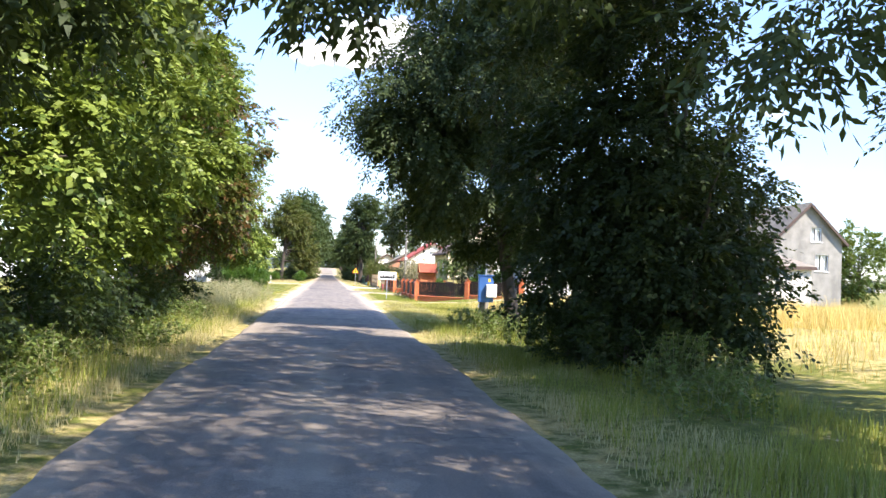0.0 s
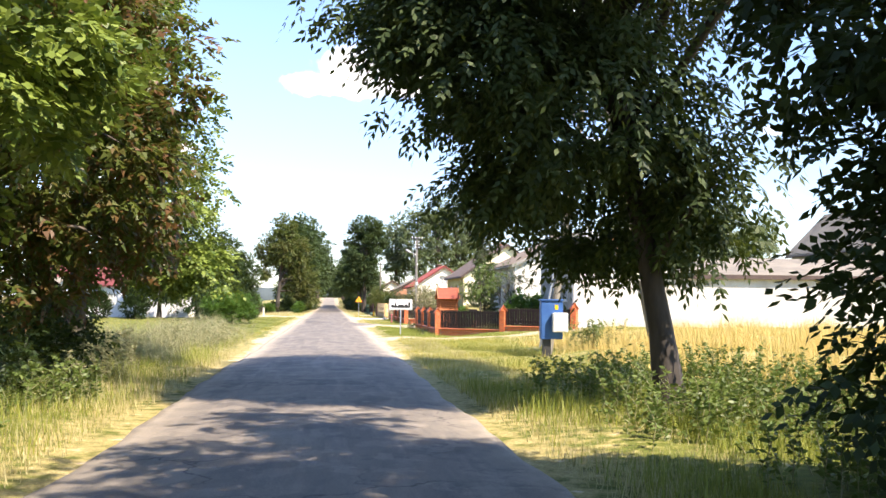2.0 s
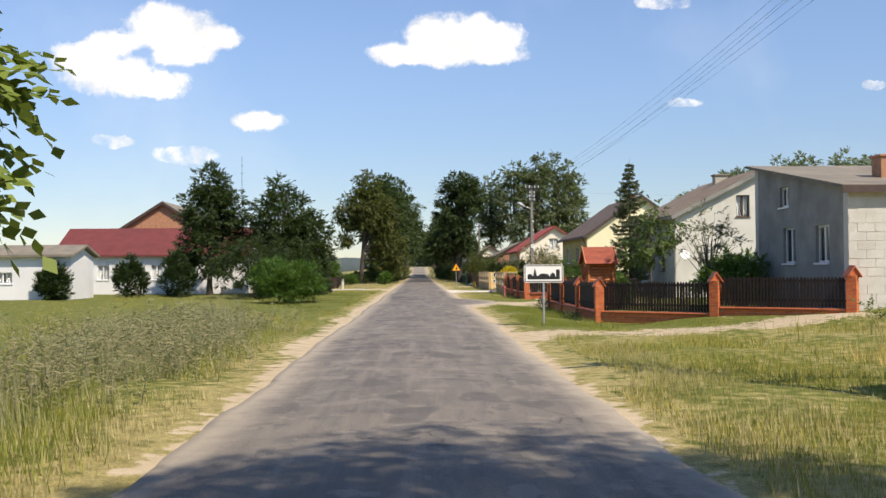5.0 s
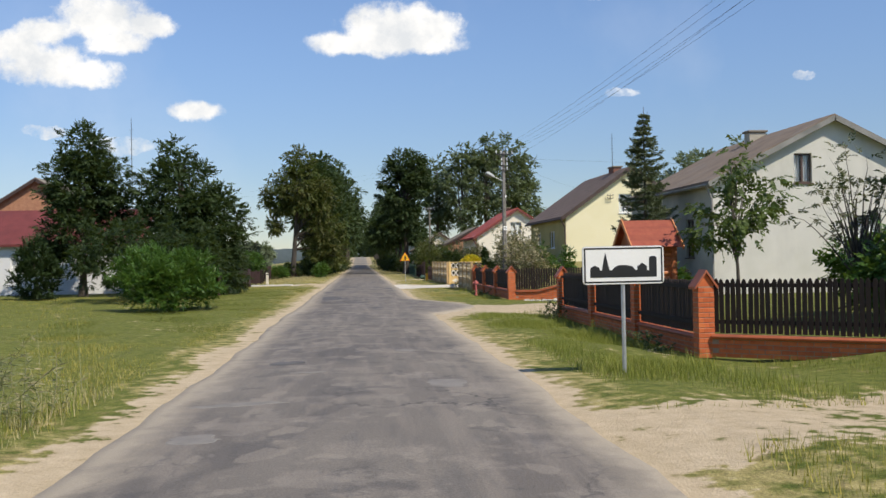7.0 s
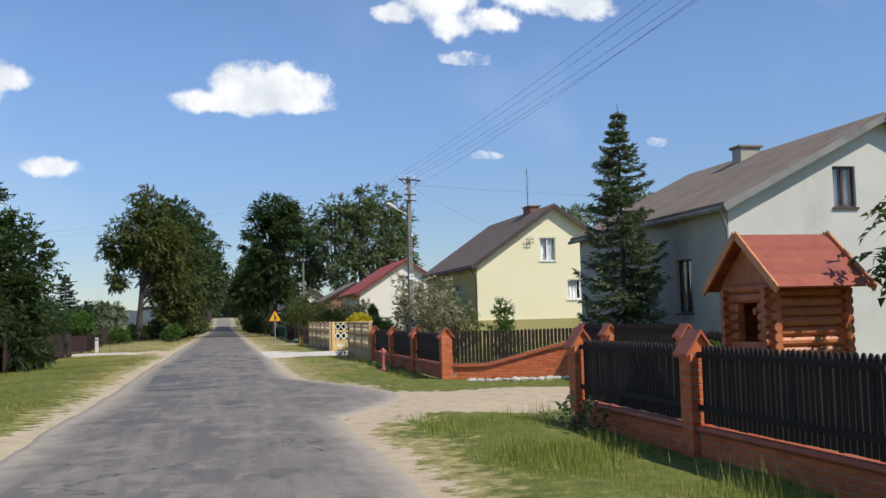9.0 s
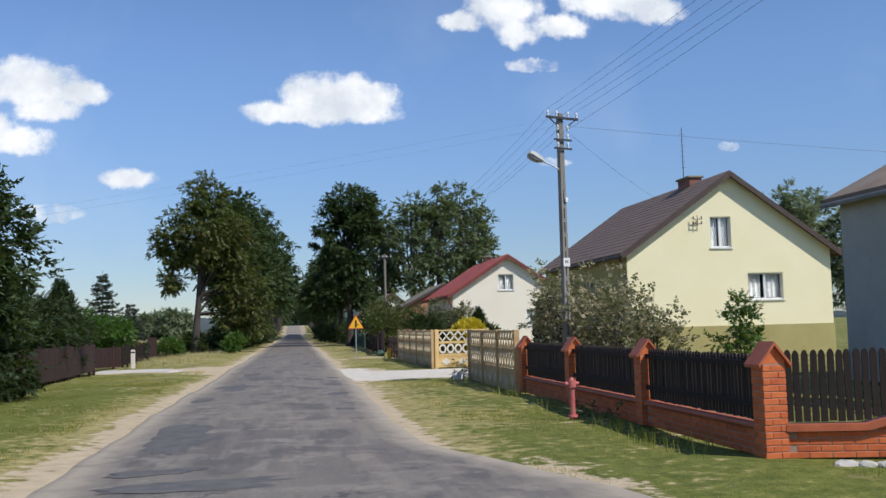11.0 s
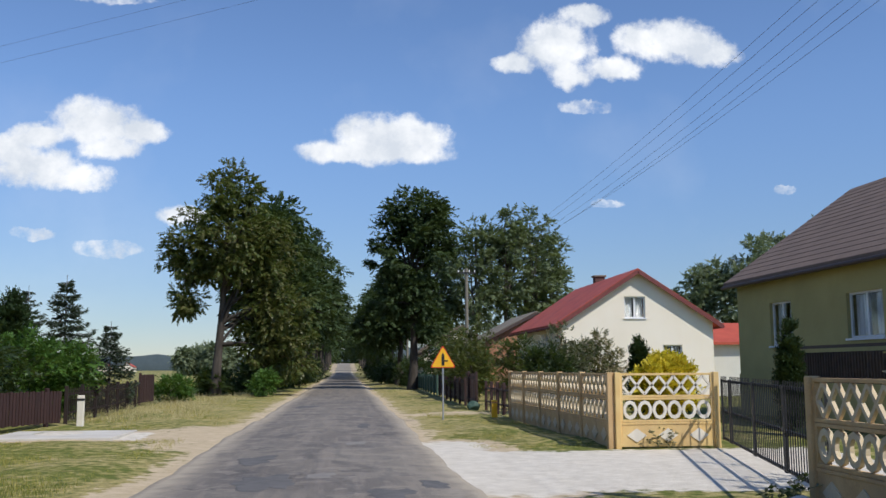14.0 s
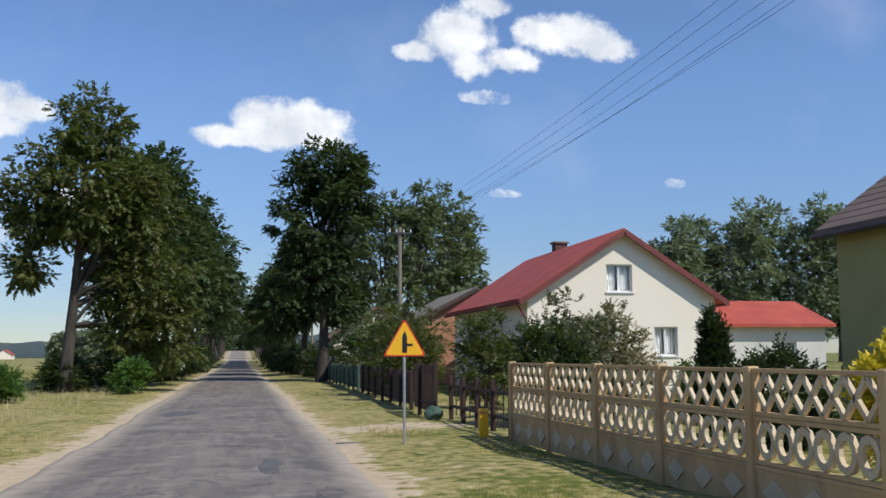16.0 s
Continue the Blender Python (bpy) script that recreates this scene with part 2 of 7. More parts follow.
M = {
    "leaf_ash": leafy("ash leaf", (0.020, 0.040, 0.013), (0.068, 0.100, 0.030), None, 0.6, 0.22),
    "leaf_maple": leafy("maple leaf", (0.042, 0.090, 0.016), (0.240, 0.310, 0.062), None, 0.5, 0.27),
    "leaf_brown": leafy("scorched leaf", (0.050, 0.085, 0.018), (0.125, 0.145, 0.034), (0.140, 0.068, 0.028)),
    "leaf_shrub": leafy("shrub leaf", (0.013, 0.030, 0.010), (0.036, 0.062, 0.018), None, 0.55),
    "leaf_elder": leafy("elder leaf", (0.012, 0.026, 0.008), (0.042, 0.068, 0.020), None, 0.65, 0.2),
    "leaf_lime": leafy("lime leaf", (0.048, 0.078, 0.018), (0.125, 0.158, 0.038), (0.13, 0.125, 0.040)),
    "leaf_dark": leafy("dark leaf", (0.019, 0.040, 0.012), (0.056, 0.090, 0.027), None, 0.62, 0.22),
    "leaf_poplar": leafy("poplar leaf", (0.085, 0.118, 0.058), (0.170, 0.210, 0.105)),
    "leaf_willow": leafy("willow leaf", (0.140, 0.185, 0.105), (0.250, 0.295, 0.175)),
    "leaf_cherry": leafy("cherry leaf", (0.050, 0.090, 0.020), (0.130, 0.185, 0.045)),
    "leaf_bright": leafy("bright shrub leaf", (0.050, 0.120, 0.020), (0.090, 0.180, 0.030)),
    "leaf_apple": leafy("apple leaf", (0.045, 0.075, 0.025), (0.095, 0.120, 0.050), (0.20, 0.19, 0.12)),
    "leaf_pear": leafy("pale orchard leaf", (0.105, 0.118, 0.046), (0.290, 0.275, 0.130), (0.42, 0.35, 0.23), 0.55, 0.35),
    "leaf_gold": leafy("golden leaf", (0.55, 0.47, 0.025), (0.88, 0.70, 0.06), None, 0.5, 0.4),
    "needle_dark": leafy("young spruce needle", (0.028, 0.046, 0.030), (0.066, 0.090, 0.058), None, 0.6, 0.15),
    "needle": leafy("spruce needle", (0.075, 0.105, 0.050), (0.160, 0.190, 0.105), None, 0.6, 0.25),
    "thuja": leafy("thuja scale", (0.016, 0.036, 0.010), (0.034, 0.062, 0.016), None, 0.6, 0.12),
    "weed": leafy("weed leaf", (0.075, 0.125, 0.028), (0.16, 0.215, 0.055)),
    "grass_green": leafy("green grass", (0.140, 0.195, 0.032), (0.35, 0.355, 0.070), None, 0.6, 0.3),
    "grass_lawn": leafy("dark lawn grass", (0.085, 0.125, 0.022), (0.235, 0.250, 0.052), None, 0.65, 0.3),
    "grass_dry": leafy("dry grass", (0.40, 0.34, 0.15), (0.58, 0.50, 0.26), None, 0.7, 0.3),
    "grass_mixed": leafy("mixed grass", (0.22, 0.26, 0.042), (0.51, 0.42, 0.11), None, 0.65, 0.3),
    "grass_straw": leafy("ripe straw", (0.58, 0.42, 0.13), (0.78, 0.60, 0.24), None, 0.7, 0.3),
    "grass_grey": leafy("grey green stalk", (0.24, 0.26, 0.13), (0.42, 0.385, 0.22), None, 0.7, 0.3),
    "bark": surface("bark", (0.055, 0.045, 0.035), (0.13, 0.11, 0.09), 5, 0.95, 0.9, 24, stretch=(1, 1, 0.25)),
    "bark_dark": surface("dark bark", (0.030, 0.024, 0.019), (0.075, 0.062, 0.050), 5, 0.95, 0.9, 24, stretch=(1, 1, 0.25)),
    "tank": surface("grey-green tank paint", (0.060, 0.068, 0.060), (0.105, 0.112, 0.100), 5, 0.6, 0.2, 40, stain=(0.07, 0.055, 0.04)),
    "weed_grey": leafy("feathery weed", (0.20, 0.235, 0.105), (0.38, 0.37, 0.20), (0.42, 0.36, 0.21), 0.7, 0.35),
    "chimney_block": surface("weathered chimney block", (0.36, 0.33, 0.26), (0.46, 0.42, 0.34), 4, 0.9, 0.4, 30, stain=(0.22, 0.20, 0.17)),
    "iron": surface("black iron", (0.010, 0.010, 0.011), (0.020, 0.020, 0.021), 6, 0.55, 0.1, 60),
    "brick": surface("red brick", (0.50, 0.105, 0.030), (0.62, 0.155, 0.045), 9, 0.75, 0.3, 70, vary=0.30),
    "brick_dull": surface("weathered brick", (0.34, 0.16, 0.09), (0.46, 0.23, 0.13), 4, 0.85, 0.3, 40),
    "brick_dark": surface("sooty brick", (0.17, 0.075, 0.05), (0.25, 0.11, 0.075), 5, 0.85, 0.3, 40),
    "brick_sooty": surface("soot-black brick", (0.075, 0.040, 0.032), (0.12, 0.06, 0.048), 5, 0.85, 0.3, 40),
    "mortar": surface("mortar", (0.30, 0.20, 0.15), (0.38, 0.27, 0.20), 9, 0.95, 0.4, 90),
    "coping": surface("red painted coping", (0.36, 0.085, 0.036), (0.46, 0.125, 0.052), 5, 0.6, 0.15, 60, stain=(0.20, 0.07, 0.045)),
    "picket": surface("dark brown picket", (0.011, 0.0065, 0.005), (0.024, 0.013, 0.009), 6, 0.85, 0.3, 40, stretch=(4, 4, 0.4), vary=0.25),
    "maroon": surface("maroon board", (0.026, 0.012, 0.0105), (0.048, 0.020, 0.017), 6, 0.7, 0.3, 40, stretch=(4, 4, 0.4), vary=0.25),
    "green_board": surface("green board", (0.035, 0.075, 0.055), (0.06, 0.11, 0.08), 6, 0.7, 0.3, 40),
    "fence_tan": surface("tan painted concrete", (0.45, 0.29, 0.135), (0.58, 0.40, 0.205), 3, 0.85, 0.3, 50, stain=(0.26, 0.18, 0.12)),
    "fence_cream": surface("cream painted concrete", (0.52, 0.40, 0.25), (0.64, 0.52, 0.355), 3, 0.85, 0.3, 50, stain=(0.40, 0.34, 0.26)),
    "fence_yellow": surface("ochre painted concrete", (0.66, 0.42, 0.16), (0.74, 0.51, 0.22), 3, 0.8, 0.2, 50, stain=(0.5, 0.33, 0.16)),
    "white_conc": surface("white painted concrete", (0.68, 0.615, 0.49), (0.78, 0.715, 0.59), 3, 0.8, 0.2, 50, stain=(0.55, 0.50, 0.42)),
    "plaster_grey": surface("grey plaster", (0.57, 0.55, 0.475), (0.66, 0.63, 0.55), 0.9, 0.9, 0.3, 30, stain=(0.34, 0.33, 0.30)),
    # stained grey plaster, darkened: the side wall's shade is put into its colour
    "plaster_grey_shade": surface("shaded grey plaster", (0.36, 0.35, 0.31), (0.46, 0.445, 0.39), 0.9, 0.9, 0.3, 30, stain=(0.20, 0.195, 0.175)),
    "plaster_yellow": surface("yellow plaster", (0.86, 0.765, 0.46), (0.90, 0.81, 0.52), 0.6, 0.9, 0.15, 40),
    # ochre of plinth and terrace; on the yellow house's side it paints in shade
    "plaster_base_and_shade": surface("ochre base and shaded side plaster", (0.34, 0.29, 0.115), (0.40, 0.345, 0.145), 0.8, 0.9, 0.15, 40),
    "plaster_cream": surface("cream plaster", (0.84, 0.745, 0.59), (0.88, 0.795, 0.65), 0.6, 0.9, 0.15, 40),
    "plaster_white": surface("white plaster", (0.68, 0.68, 0.68), (0.78, 0.78, 0.77), 0.5, 0.9, 0.2, 30, stain=(0.5, 0.5, 0.5)),
    "block": surface("pale block", (0.50, 0.475, 0.42), (0.60, 0.57, 0.51), 2.5, 0.95, 0.4, 40, stain=(0.40, 0.38, 0.34), vary=0.07),
    "block_joint": surface("block joint", (0.485, 0.46, 0.405), (0.575, 0.545, 0.485), 4, 0.95, 0.4, 60),
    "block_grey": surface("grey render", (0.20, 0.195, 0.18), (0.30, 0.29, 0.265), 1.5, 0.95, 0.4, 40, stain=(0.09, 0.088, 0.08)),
    "felt": surface("roofing felt", (0.165, 0.145, 0.115), (0.25, 0.215, 0.165), 1.2, 0.9, 0.4, 30, stain=(0.09, 0.08, 0.07)),
    "asbestos": surface("old fibre sheet", (0.170, 0.125, 0.088), (0.25, 0.185, 0.130), 1.2, 0.9, 0.4, 30, stain=(0.26, 0.23, 0.20)),
    "roof_red": surface("red sheet roof", (0.36, 0.058, 0.030), (0.45, 0.085, 0.044), 1.5, 0.62, 0.1, 40, stain=(0.22, 0.035, 0.03)),
    "roof_maroon": surface("dull maroon sheet", (0.135, 0.030, 0.026), (0.185, 0.044, 0.038), 1.5, 0.6, 0.1, 40, stain=(0.10, 0.03, 0.028)),
    "roof_brown": surface("brown metal tile", (0.140, 0.097, 0.074), (0.185, 0.130, 0.100), 1.5, 0.85, 0.1, 40),
    "trim_brown": surface("brown trim", (0.05, 0.032, 0.026), (0.08, 0.05, 0.04), 4, 0.6, 0.1, 60),
    "log": surface("varnished log", (0.36, 0.10, 0.035), (0.48, 0.17, 0.06), 6, 0.5, 0.2, 30, stain=(0.22, 0.07, 0.03), vary=0.3),
    "log_roof": surface("stained roof board", (0.26, 0.055, 0.028), (0.34, 0.085, 0.04), 6, 0.55, 0.2, 30, vary=0.2),
    "log_trim": surface("orange board", (0.55, 0.20, 0.07), (0.64, 0.26, 0.10), 6, 0.5, 0.2, 30),
    "steel": surface("galvanised steel", (0.42, 0.43, 0.44), (0.55, 0.56, 0.57), 8, 0.45, 0.1, 60, metal=0.7),
    "dark_metal": surface("dark metal", (0.03, 0.03, 0.032), (0.06, 0.06, 0.06), 8, 0.5, 0.1, 60, metal=0.3),
    "wire": surface("wire", (0.06, 0.06, 0.06), (0.09, 0.09, 0.09), 8, 0.6, 0.0, 60),
    "pole_conc": surface("pole concrete", (0.175, 0.162, 0.142), (0.275, 0.258, 0.23), 3, 0.95, 0.4, 40, stretch=(1, 1, 0.2)),
    "pole_wood": surface("weathered pole wood", (0.15, 0.135, 0.105), (0.25, 0.225, 0.175), 3, 0.95, 0.5, 30, stretch=(3, 3, 0.15)),
    "ceramic": surface("ceramic", (0.60, 0.62, 0.62), (0.75, 0.76, 0.76), 8, 0.25, 0.0, 60),
    "blue": surface("blue paint", (0.022, 0.085, 0.26), (0.035, 0.125, 0.34), 3, 0.5, 0.1, 40, stain=(0.03, 0.08, 0.2)),
    "plastic": surface("pale plastic", (0.60, 0.60, 0.57), (0.70, 0.70, 0.66), 3, 0.5, 0.1, 40),
    "lamp_cover": surface("weathered lamp cover", (0.13, 0.125, 0.12), (0.20, 0.195, 0.185), 5, 0.3, 0.05, 40),
    "sign_white": surface("sign white", (0.80, 0.80, 0.76), (0.84, 0.84, 0.81), 3, 0.4, 0.0, 40),
    "sign_black": surface("sign black", (0.012, 0.012, 0.012), (0.02, 0.02, 0.02), 3, 0.4, 0.0, 40),
    "sign_yellow": surface("sign yellow", (0.85, 0.42, 0.015), (0.88, 0.46, 0.02), 3, 0.4, 0.0, 40),
    "sign_red": surface("sign red", (0.62, 0.04, 0.02), (0.68, 0.05, 0.03), 3, 0.4, 0.0, 40),
    "hydrant": surface("faded red paint", (0.45, 0.10, 0.09), (0.54, 0.17, 0.15), 6, 0.6, 0.2, 40, stain=(0.3, 0.14, 0.1)),
    "frame_white": surface("white window frame", (0.72, 0.72, 0.72), (0.80, 0.80, 0.80), 3, 0.4, 0.0, 40),
    "frame_brown": surface("brown window frame", (0.07, 0.04, 0.03), (0.10, 0.06, 0.045), 3, 0.5, 0.1, 40),
    "curtain": surface("net curtain", (0.45, 0.46, 0.48), (0.66, 0.67, 0.68), 9, 0.9, 0.1, 30, stretch=(3, 3, 0.1)),
    "dark_room": surface("dark room", (0.02, 0.02, 0.022), (0.035, 0.035, 0.04), 3, 0.9, 0.0, 30),
    "driveway": surface("driveway concrete", (0.46, 0.43, 0.38), (0.58, 0.54, 0.48), 1.2, 0.95, 0.4, 40, stain=(0.36, 0.33, 0.28)),
    "patch": surface("fresh asphalt patch", (0.082, 0.078, 0.075), (0.128, 0.121, 0.115), 4, 0.9, 0.5, 50),
    "patch_pale": surface("worn pale mend", (0.180, 0.165, 0.147), (0.235, 0.214, 0.188), 4, 0.9, 0.5, 50),
    "hill": surface("far wood", (0.045, 0.065, 0.075), (0.07, 0.09, 0.095), 0.02, 1.0, 0.0, 0.2),
}
glass = Shader("window glass")
glass.b.inputs["Transmission Weight"].default_value, glass.b.inputs["IOR"].default_value = 1.0, 1.45
M["glass"] = glass.end((0.92, 0.95, 0.95), 0.03)


def asphalt_material():
    s = Shader("worn asphalt")
    big, fine = s.noise(0.45, 6, (1, 0.5, 1)), s.noise(60, 4)
    c = s.mix(s.span(big, 0.35, 0.68), (0.142, 0.123, 0.104), (0.214, 0.188, 0.156))
    # worn wheel tracks and dusty smears drawn out along the road
    streak = s.noise(3.8, 6, (1, 0.07, 1), 0.62)
    c = s.mix(s.span(streak, 0.48, 0.62, 0, 0.62), c, (0.245, 0.210, 0.172))
    # worn places across the lane, pale and blurred
    c = s.mix(s.span(s.noise(1.3, 5, (0.8, 1.0, 1)), 0.55, 0.60, 0, 0.50), c, (0.268, 0.231, 0.190))
    c = s.mix(s.span(s.noise(5.5, 4, (1, 0.16, 1)), 0.52, 0.72, 0, 0.5), c, (0.100, 0.095, 0.092))
    # mends, lighter and darker, with firm edges
    c = s.mix(s.span(s.noise(0.9, 2, (1.1, 0.55, 1)), 0.58, 0.63, 0, 0.55), c, (0.092, 0.084, 0.078))
    c = s.mix(s.span(s.noise(1.6, 3, (1, 0.7, 1), coords=None), 0.61, 0.635, 0, 0.5), c, (0.290, 0.250, 0.203))
    # scraped places with ragged edges, pale and dark, drawn across the lane
    c = s.mix(s.span(s.noise(1.15, 7, (0.9, 0.8, 1), 0.66), 0.575, 0.592, 0, 0.30), c, (0.300, 0.262, 0.215))
    c = s.mix(s.span(s.noise(1.45, 7, (0.8, 0.7, 1.7), 0.66), 0.60, 0.615, 0, 0.45), c, (0.085, 0.080, 0.076))
    # fine cracks
    v = s.n.new("ShaderNodeTexVoronoi")
    v.feature = "DISTANCE_TO_EDGE"
    v.inputs["Scale"].default_value = 0.55
    warp = s.n.new("ShaderNodeVectorMath")
    warp.operation = "ADD"
    wob = s.n.new("ShaderNodeTexNoise")
    wob.inputs["Scale"].default_value, wob.inputs["Detail"].default_value = 2.0, 6.0
    s.l.new(s.geo.outputs["Position"], wob.inputs["Vector"])
    s.l.new(s.geo.outputs["Position"], warp.inputs[0]), s.l.new(wob.outputs["Color"], warp.inputs[1])
    s.l.new(warp.outputs[0], v.inputs["Vector"])
    broken = s.span(s.noise(0.3, 3), 0.5, 0.62)
    c = s.mix(s.math("MULTIPLY", s.span(v.outputs["Distance"], 0.004, 0.016, 0.75, 0.0), broken), c, (0.045, 0.044, 0.044))
    # pale stones in the surface
    pebble = s.noise(26, 2, kind="ShaderNodeTexVoronoi")
    c = s.mix(s.span(pebble, 0.05, 0.12, 0.35, 0.0), c, (0.38, 0.36, 0.33))
    c = s.mix(0.7, c, s.mix(fine, (0.08, 0.08, 0.08), (0.92, 0.92, 0.92)), "OVERLAY")
    dust_and_sun = s.math("ADD", s.attr("dust_and_sun"), s.math("MULTIPLY", s.math("SUBTRACT", s.noise(2.2, 6), 0.5), s.math("MULTIPLY", s.attr("dust_and_sun"), 2.2)))
    c = s.mix(s.span(dust_and_sun, 0.1, 0.9, 0, 0.95), c, s.mix(fine, (0.33, 0.28, 0.205), (0.46, 0.39, 0.30)))
    s.bump(fine, 0.5, 0.012)
    return s.end(c, s.span(big, 0.3, 0.7, 0.72, 0.88), 0.0, 0.4)


def ground_material():
    s = Shader("verge and field")
    n0, n1, n2, n3 = s.noise(0.05, 5), s.noise(0.5, 5), s.noise(4.0, 6), s.noise(38, 4)
    green = s.mix(s.span(n2, 0.3, 0.7), (0.092, 0.116, 0.021), (0.200, 0.205, 0.048))
    dry = s.mix(s.span(n2, 0.3, 0.7), (0.275, 0.232, 0.085), (0.42, 0.350, 0.150))
    sand = s.mix(s.span(n2, 0.3, 0.7), (0.455, 0.358, 0.228), (0.595, 0.480, 0.325))
    rag = s.math("ADD", s.math("MULTIPLY", s.math("SUBTRACT", n2, 0.5), 1.9), s.math("MULTIPLY", s.math("SUBTRACT", n1, 0.5), 1.5))
    wide = s.math("ADD", rag, s.math("MULTIPLY", s.math("SUBTRACT", n0, 0.5), 1.1))
    c = s.mix(s.span(s.math("ADD", s.attr("dry"), wide), 0.30, 0.72), green, dry)
    # worn bare spots and brown thatch
    c = s.mix(s.span(s.noise(2.3, 6, (1, 0.8, 1), 0.65), 0.60, 0.66, 0, 0.45), c, (0.28, 0.215, 0.105))
    c = s.mix(s.span(s.noise(1.7, 6, (0.9, 1, 1.4), 0.65), 0.60, 0.68, 0, 0.4), c, (0.12, 0.150, 0.035))
    c = s.mix(0.6, c, s.mix(s.noise(13, 4, (1, 0.7, 1)), (0.1, 0.1, 0.1), (0.9, 0.9, 0.9)), "OVERLAY")
    c = s.mix(0.75, c, s.mix(n3, (0.03, 0.03, 0.03), (0.97, 0.97, 0.97)), "OVERLAY")
    # trodden sand and pale gravel, finer and smoother than the turf
    bare = s.mix(0.35, sand, s.mix(n3, (0.12, 0.12, 0.12), (0.88, 0.88, 0.88)), "OVERLAY")
    bare = s.mix(s.span(s.noise(1.1, 6, (1, 1.6, 1), 0.62), 0.54, 0.68, 0, 0.3), bare, (0.42, 0.335, 0.22))
    c = s.mix(s.span(s.math("ADD", s.attr("sand"), rag), 0.42, 0.60), c, bare)
    gravel = s.mix(s.span(n2, 0.3, 0.7), (0.58, 0.525, 0.435), (0.72, 0.66, 0.56))
    gravel = s.mix(0.5, gravel, s.mix(n3, (0.08, 0.08, 0.08), (0.92, 0.92, 0.92)), "OVERLAY")
    c = s.mix(s.span(s.math("ADD", s.attr("pale"), s.math("MULTIPLY", rag, 0.6)), 0.40, 0.60), c, gravel)
    s.bump(s.math("ADD", n3, n2), 0.7, 0.03)
    return s.end(c, 0.95, 0.0, 0.2)


M["asphalt"], M["ground"] = asphalt_material(), ground_material()

# ---- building blocks ----
def np_mesh(name, verts, quads, material=None, tris=None):
    """A mesh from arrays of places and of corner numbers."""
    me = bpy.data.meshes.new(name)
    verts = np.asarray(verts, np.float32)
    me.vertices.add(len(verts))
    me.vertices.foreach_set("co", verts.ravel())
    groups = [np.asarray(g, np.int32) for g in (quads, tris) if g is not None and len(g)]
    loops = np.concatenate([g.ravel() for g in groups])
    sizes = np.concatenate([np.full(len(g), g.shape[1], np.int32) for g in groups])
    me.loops.add(len(loops))
    me.loops.foreach_set("vertex_index", loops)
    me.polygons.add(len(sizes))
    me.polygons.foreach_set("loop_start", np.concatenate([[0], np.cumsum(sizes)[:-1]]).astype(np.int32))
    me.polygons.foreach_set("loop_total", sizes)
    me.update(calc_edges=True)
    if material:
        me.materials.append(M[material])
    return me


def thing(name, place, label, category, group="", turn=0.0, kind=""):
    ob = new(name)
    ob.matrix_basis = pose(*place, 0, 0, turn)
    ob.empty_display_size = 0.2
    return tagged(ob, label, category, group, kind)


def part(name, bm, material, parent, label="", smooth=False):
    me = bpy.data.meshes.new(name)
    if smooth:
        for f in bm.faces:
            f.smooth = True
    bm.normal_update()
    bm.to_mesh(me)
    bm.free()
    me.materials.append(M[material])
    ob = new(name, me)
    ob.parent = parent
    return tagged(ob, label)


def piece(name, me, parent, place, turn=0.0, scale=(1, 1, 1), tilt=0.0):
    ob = new(name, me)
    ob.parent = parent
    ob.matrix_basis = Matrix.LocRotScale(place, Euler((0, radians(tilt), radians(turn))), scale)
    return ob


def box(bm, x0, y0, z0, x1, y1, z1, bevel=0.0, m=None):
    r = bmesh.ops.create_cube(bm, size=1, matrix=Matrix.Translation(((x0 + x1) / 2, (y0 + y1) / 2, (z0 + z1) / 2)) @ Matrix.Diagonal((x1 - x0, y1 - y0, z1 - z0, 1)))
    vs = r["verts"]
    if bevel:
        es = list({e for v in vs for e in v.link_edges})
        vs = bmesh.ops.bevel(bm, geom=es, offset=bevel, segments=1, affect="EDGES")["verts"]
    if m is not None:
        bmesh.ops.transform(bm, matrix=m, verts=vs)
    return bm


def rod(bm, a, b, r0, r1=None, n=10, caps=True):
    a, b = Vector(a), Vector(b)
    d = b - a
    m = Matrix.Translation((a + b) / 2) @ d.to_track_quat("Z", "Y").to_matrix().to_4x4()
    bmesh.ops.create_cone(bm, cap_ends=caps, segments=n, radius1=r0, radius2=r0 if r1 is None else r1, depth=d.length, matrix=m)
    return bm


def bar(bm, a, b, w, h):
    """A square bar from a to b."""
    a, b = Vector(a), Vector(b)
    d = b - a
    m = Matrix.Translation((a + b) / 2) @ d.to_track_quat("Z", "Y").to_matrix().to_4x4() @ Matrix.Diagonal((w, h, d.length, 1))
    bmesh.ops.create_cube(bm, size=1, matrix=m)
    return bm


def prism(bm, outline, y0, y1):
    """An outline in x and z, given a depth along y."""
    lo = [bm.verts.new((x, y0, z)) for x, z in outline]
    hi = [bm.verts.new((x, y1, z)) for x, z in outline]
    bm.faces.new(lo)
    bm.faces.new(hi[::-1])
    for i in range(len(lo)):
        j = (i + 1) % len(lo)
        bm.faces.new((lo[j], lo[i], hi[i], hi[j]))
    bmesh.ops.recalc_face_normals(bm, faces=bm.faces[:])
    return bm


